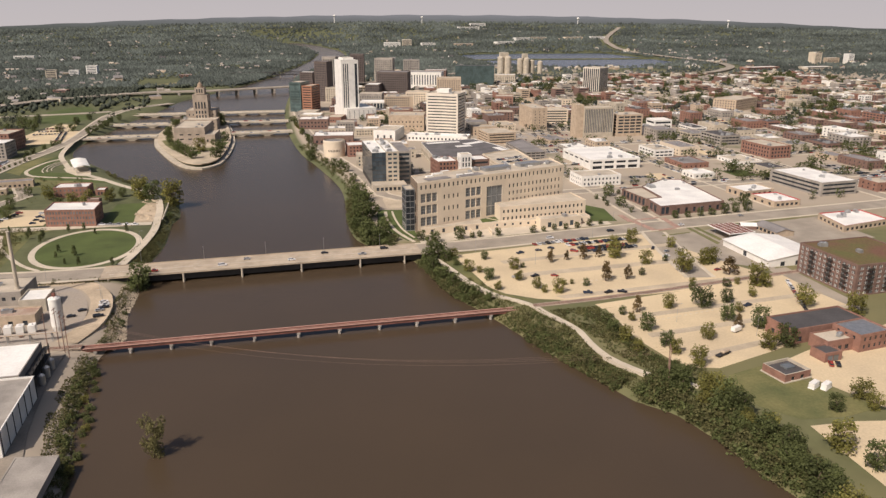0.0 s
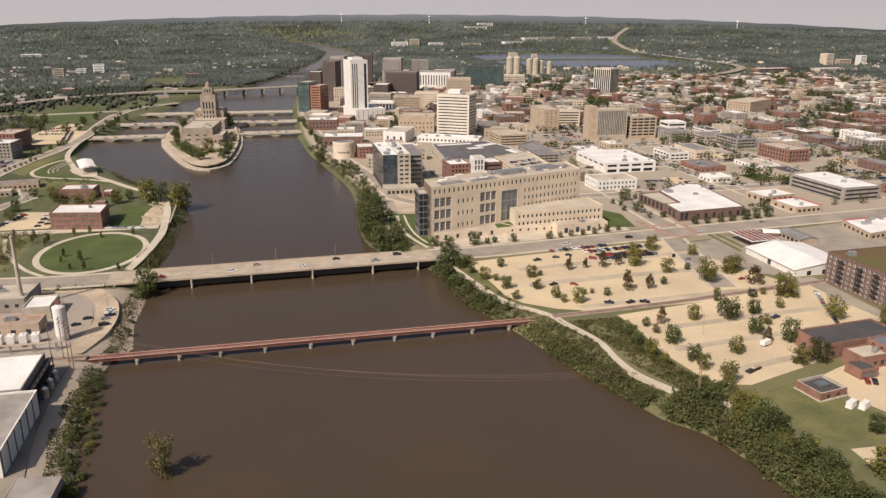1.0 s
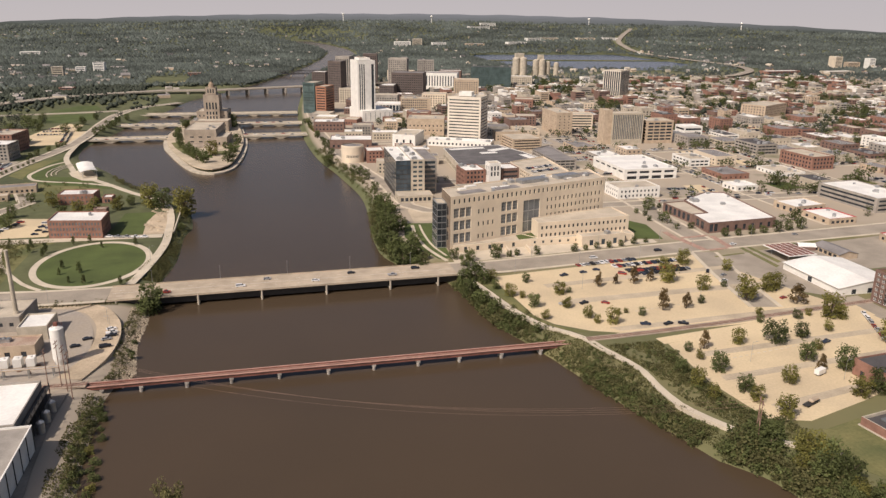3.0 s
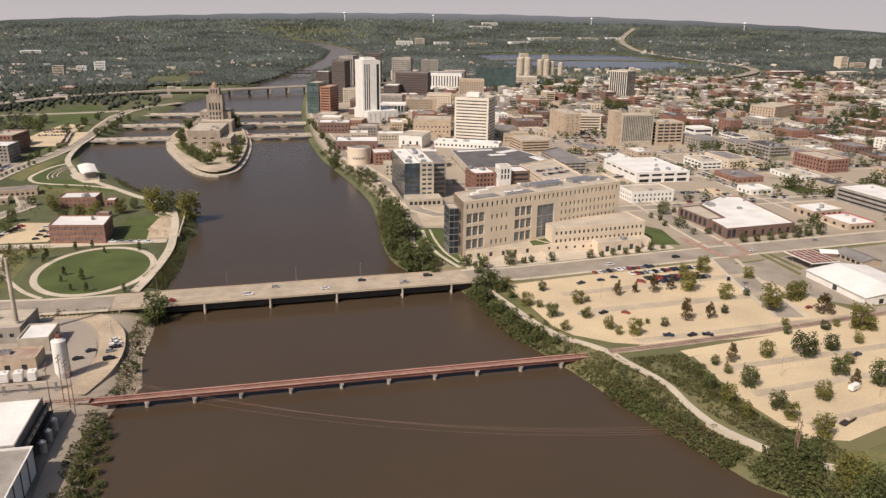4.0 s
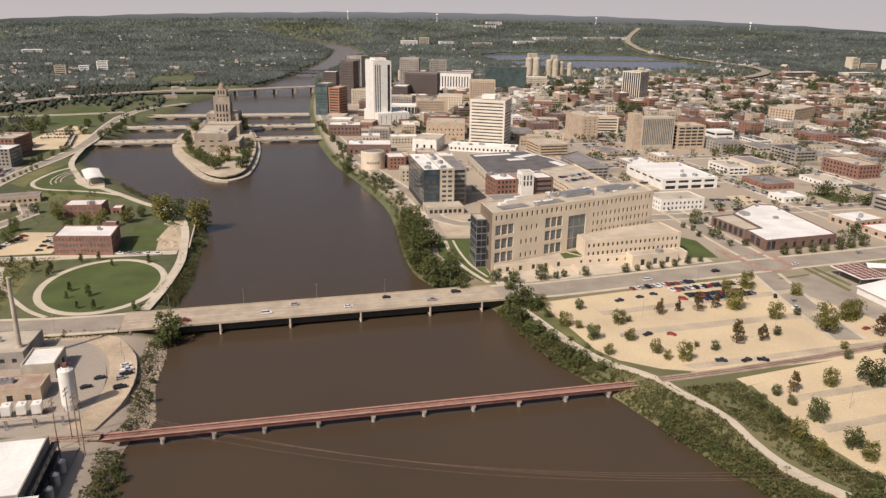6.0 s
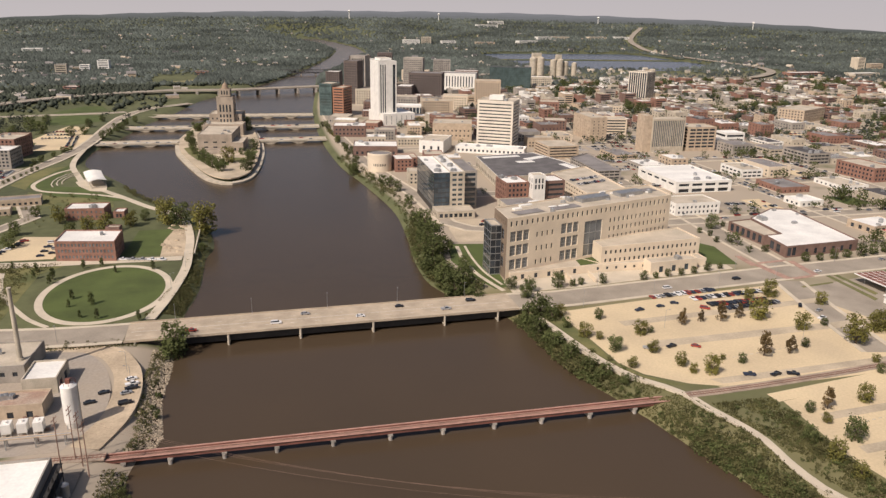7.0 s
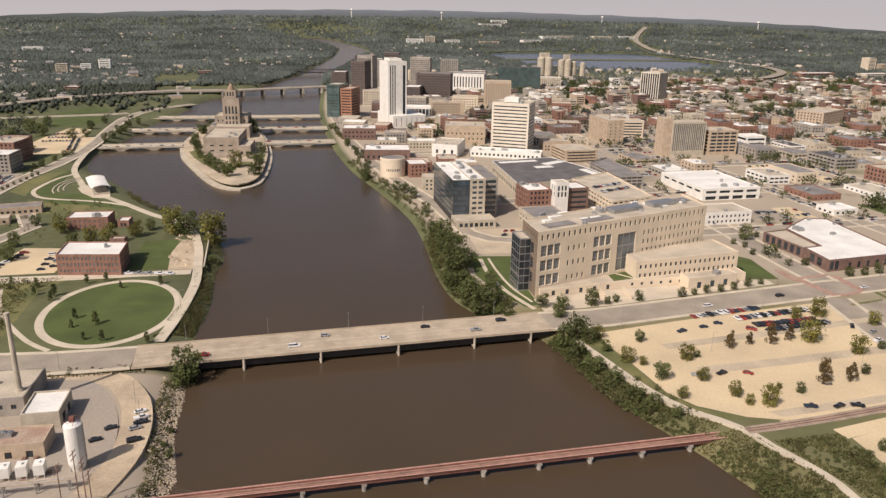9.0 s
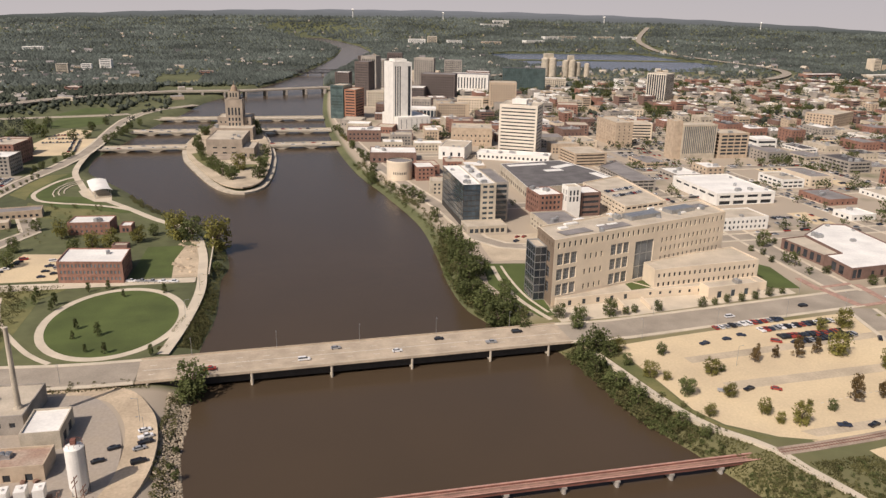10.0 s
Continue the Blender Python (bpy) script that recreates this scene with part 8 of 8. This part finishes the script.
    places = [pose(p[0], p[1], zz - s * 0.25, 0, 0, g.uniform(0, 360)) @ Matrix.Diagonal((s * 3.0, s * 3.0, s * 2.6, 1)) for p, zz, s in zip(P, z, size)]
    kinds = [crown_mesh(70 + i, "leaf", "round", 76) for i in range(3)]
    parched = [i % 2 == 1 or (p[0] < -150 and p[1] > -160 and i % 8 != 0) for i, p in enumerate(P)]
    joined("bushes", "tangled green bushes along the riverbanks", "bushes", kinds, [m for m, q in zip(places, parched) if not q])
    joined("bushes", "yellowing scrub and weeds along the riverbanks", "bushes", [crown_mesh(80 + i, "scrub", "round", 76) for i in range(3)], [m for m, q in zip(places, parched) if q])


bank_bushes()


def weeds():
    """Long grass and weeds over the untended banks, stalk by stalk."""
    g = np.random.default_rng(23)
    zones = (([(12, -152), (34, -149), (36, -158), (44, -185), (44, -215), (54, -240), (66, -256), (56, -266), (40, -236), (24, -190)], 15000, 0.5),
             ([(40, -160), (69, -160), (68, -205), (72, -232), (86, -248), (80, -257), (66, -248), (57, -232), (50, -212), (49, -190)], 13000, 0.5),
             ([(-12, -46), (2, -62), (8, -97), (18, -132), (31, -147), (10, -147), (-4, -110)], 9000, 0.5),
             ([(-202, -20), (-198, 0), (-192, 30), (-188, 62), (-179, 62), (-180, 20), (-184, -14)], 11000, 0.45),
             ([(-330, 20), (-276, -8), (-276, 56), (-264, 76), (-330, 82)], 8000, 0.45),
             ([(-340, -56), (-200, -58), (-200, -53), (-340, -50)], 3000, 0.4),
             ([(-196, -160), (-187, -160), (-186, -215), (-180, -262), (-190, -255), (-197, -215)], 6000, 0.4))
    V, F = [], []
    for poly, n, size in zones:
        q = np.array(poly, float)
        p = np.stack([g.uniform(q[:, 0].min(), q[:, 0].max(), n), g.uniform(q[:, 1].min(), q[:, 1].max(), n)], -1)
        p = p[(signed(p[:, 0], p[:, 1], poly) > 0) & (wet(p[:, 0], p[:, 1]) < -0.3) & (np.sin(p[:, 0] / 3.1 + np.sin(p[:, 1] / 4.7)) + np.sin(p[:, 1] / 5.3) > -0.9)]
        z = land(p[:, 0], p[:, 1])
        a, s, h = g.uniform(0, 6.28, len(p)), size * g.uniform(0.5, 1.3, len(p)), size * g.uniform(0.8, 2.2, len(p))
        lean = g.normal(0, 0.35, (len(p), 2)) * h[:, None]
        dx, dy = np.cos(a) * s, np.sin(a) * s
        tri = np.stack([np.stack([p[:, 0] - dx, p[:, 1] - dy, z - 0.1], -1), np.stack([p[:, 0] + dx, p[:, 1] + dy, z - 0.1], -1), np.stack([p[:, 0] + lean[:, 0], p[:, 1] + lean[:, 1], z + h], -1)], 1)
        k = len(V)
        V += tri.reshape(-1, 3).tolist()
        F += (np.arange(len(p) * 3).reshape(-1, 3) + k).tolist()
    tagged(new("weeds", mesh_of("weeds", V, F, M["scrub"])), "long yellowing grass and weeds on untended banks", "grass", "", "stuff")


weeds()
for a, z in ((1, 19), (24, 34)):
    line = [(x - 2.4, y - 0.8) for x, y in PATH_R[a:z]]
    tagged(new("trail_wall", ribbon_mesh("trail_wall", line, 0.7, 1.0, M["path"], 2.0)), "low pale concrete wall beside the riverside path", "wall", "", "structure")


def riprap():
    g = np.random.default_rng(9)
    left = [p for p in spline(LEFT_BANK[1:14], 4) if -152 < p[1] < -58]
    seg = np.array(left)
    pts = []
    for _ in range(2800):
        i = g.integers(len(seg) - 1)
        p = seg[i] + (seg[i + 1] - seg[i]) * g.random() + (-(g.random() ** 1.3 * 9.5 - 1.0), 0)
        pts.append(p)
    P = np.array(pts)
    scatter("riprap", "pale broken stone riprap on the factory bank", np.c_[P, land(P[:, 0], P[:, 1])], g.uniform(0.14, 0.5, len(P)), ICO1, "rock", 0.7, 0.35, 0.5, "stones")


riprap()


def dirt_mounds():
    g = np.random.default_rng(14)
    P = np.stack([g.uniform(-212, -199, 34), g.uniform(92, 160, 34)], -1)
    scatter("dirt_mounds", "low heaps of sandy soil on the building ground", np.c_[P, np.full(34, 0.0)], g.uniform(0.8, 2.4, 34), ICO2, "dirt", 0.45, 0.2, 0.45, "soil heaps")


dirt_mounds()


def yard_clutter():
    """Pallets, drums, pipe offcuts and scrap lying about the factory yard."""
    r = random.Random(61)
    kinds = {}
    V, F = [], []
    for i in range(5):
        add_box(V, F, -0.6, 0.6, -0.5 + i * 0.22, -0.38 + i * 0.22, 0.1, 0.13)
    for x in (-0.55, 0, 0.5):
        add_box(V, F, x, x + 0.1, -0.5, 0.5, 0.0, 0.1)
    stack = [(x, y, z + 0.14 * k) for k in range(5) for x, y, z in V]
    kinds["pallet_pile"] = (mesh_of("pallet_pile", stack, [tuple(i + len(V) * k for i in f) for k in range(5) for f in F], M["timber"]), "stack of weathered timber pallets in the factory yard", "pallets")
    V, F = [], []
    add_tube(V, F, (0, 0, 0), (0, 0, 0.9), 0.3, 0.3, 12)
    add_tube(V, F, (0, 0, 0.28), (0, 0, 0.32), 0.32, 0.32, 12)
    add_tube(V, F, (0, 0, 0.58), (0, 0, 0.62), 0.32, 0.32, 12)
    kinds["oil_drum"] = (mesh_of("oil_drum", V, F, M["rust"]), "rusty steel drum standing in the factory yard", "drum")
    V, F = [], []
    add_box(V, F, -3, 3, -1.2, 1.2, 0.2, 2.6)
    for i in range(14):
        add_box(V, F, -2.9 + i * 0.43, -2.72 + i * 0.43, -1.26, -1.2, 0.3, 2.5)
        add_box(V, F, -2.9 + i * 0.43, -2.72 + i * 0.43, 1.2, 1.26, 0.3, 2.5)
    for x in (-3, 2.85):
        for y in (-1.25, 1.1):
            add_box(V, F, x, x + 0.15, y, y + 0.15, 0, 2.65)
    kinds["container"] = (mesh_of("container", V, F, M["steel"]), "grey ribbed steel container in the factory yard", "container")
    spots = [("container", -258, -124, 3), ("container", -247, -140, 2), ("container", -262, -137, 92)]
    for i in range(26):
        spots.append((r.choice(("pallet_pile", "pallet_pile", "oil_drum")), r.uniform(-290, -224), r.uniform(-139, -120), r.uniform(0, 90)))
    for k, x, y, a in spots:
        me, label, cat = kinds[k]
        ob = new(k, me)
        ob.matrix_world = pose(x, y, 0.05, 0, 0, a) @ Matrix.Scale(1.3 if k != "container" else 1.0, 4)
        tagged(ob, label, cat, "yard clutter")


yard_clutter()


# ---- things on the west bank, moved a little to fit the camera's view ----
def fit_west_bank():
    bpy.context.view_layer.update()
    for ob in [o for o in scene.objects if o.parent is None and o.type in ("MESH", "EMPTY")]:
        boxes = [o.matrix_world @ Vector(c) for o in ([ob] + list(ob.children)) if o.type == "MESH" for c in o.bound_box]
        if not boxes:
            continue
        xs, ys = [v.x for v in boxes], [v.y for v in boxes]
        cx, cy = (min(xs) + max(xs)) / 2, (min(ys) + max(ys)) / 2
        if -440 < cx < -186 and -149 < cy < 265 and max(ys) - min(ys) < 180 and max(xs) - min(xs) < 240:
            ob.matrix_world = Matrix.Translation((3.5, -0.025 * (cy + 130), 0)) @ ob.matrix_world


fit_west_bank()
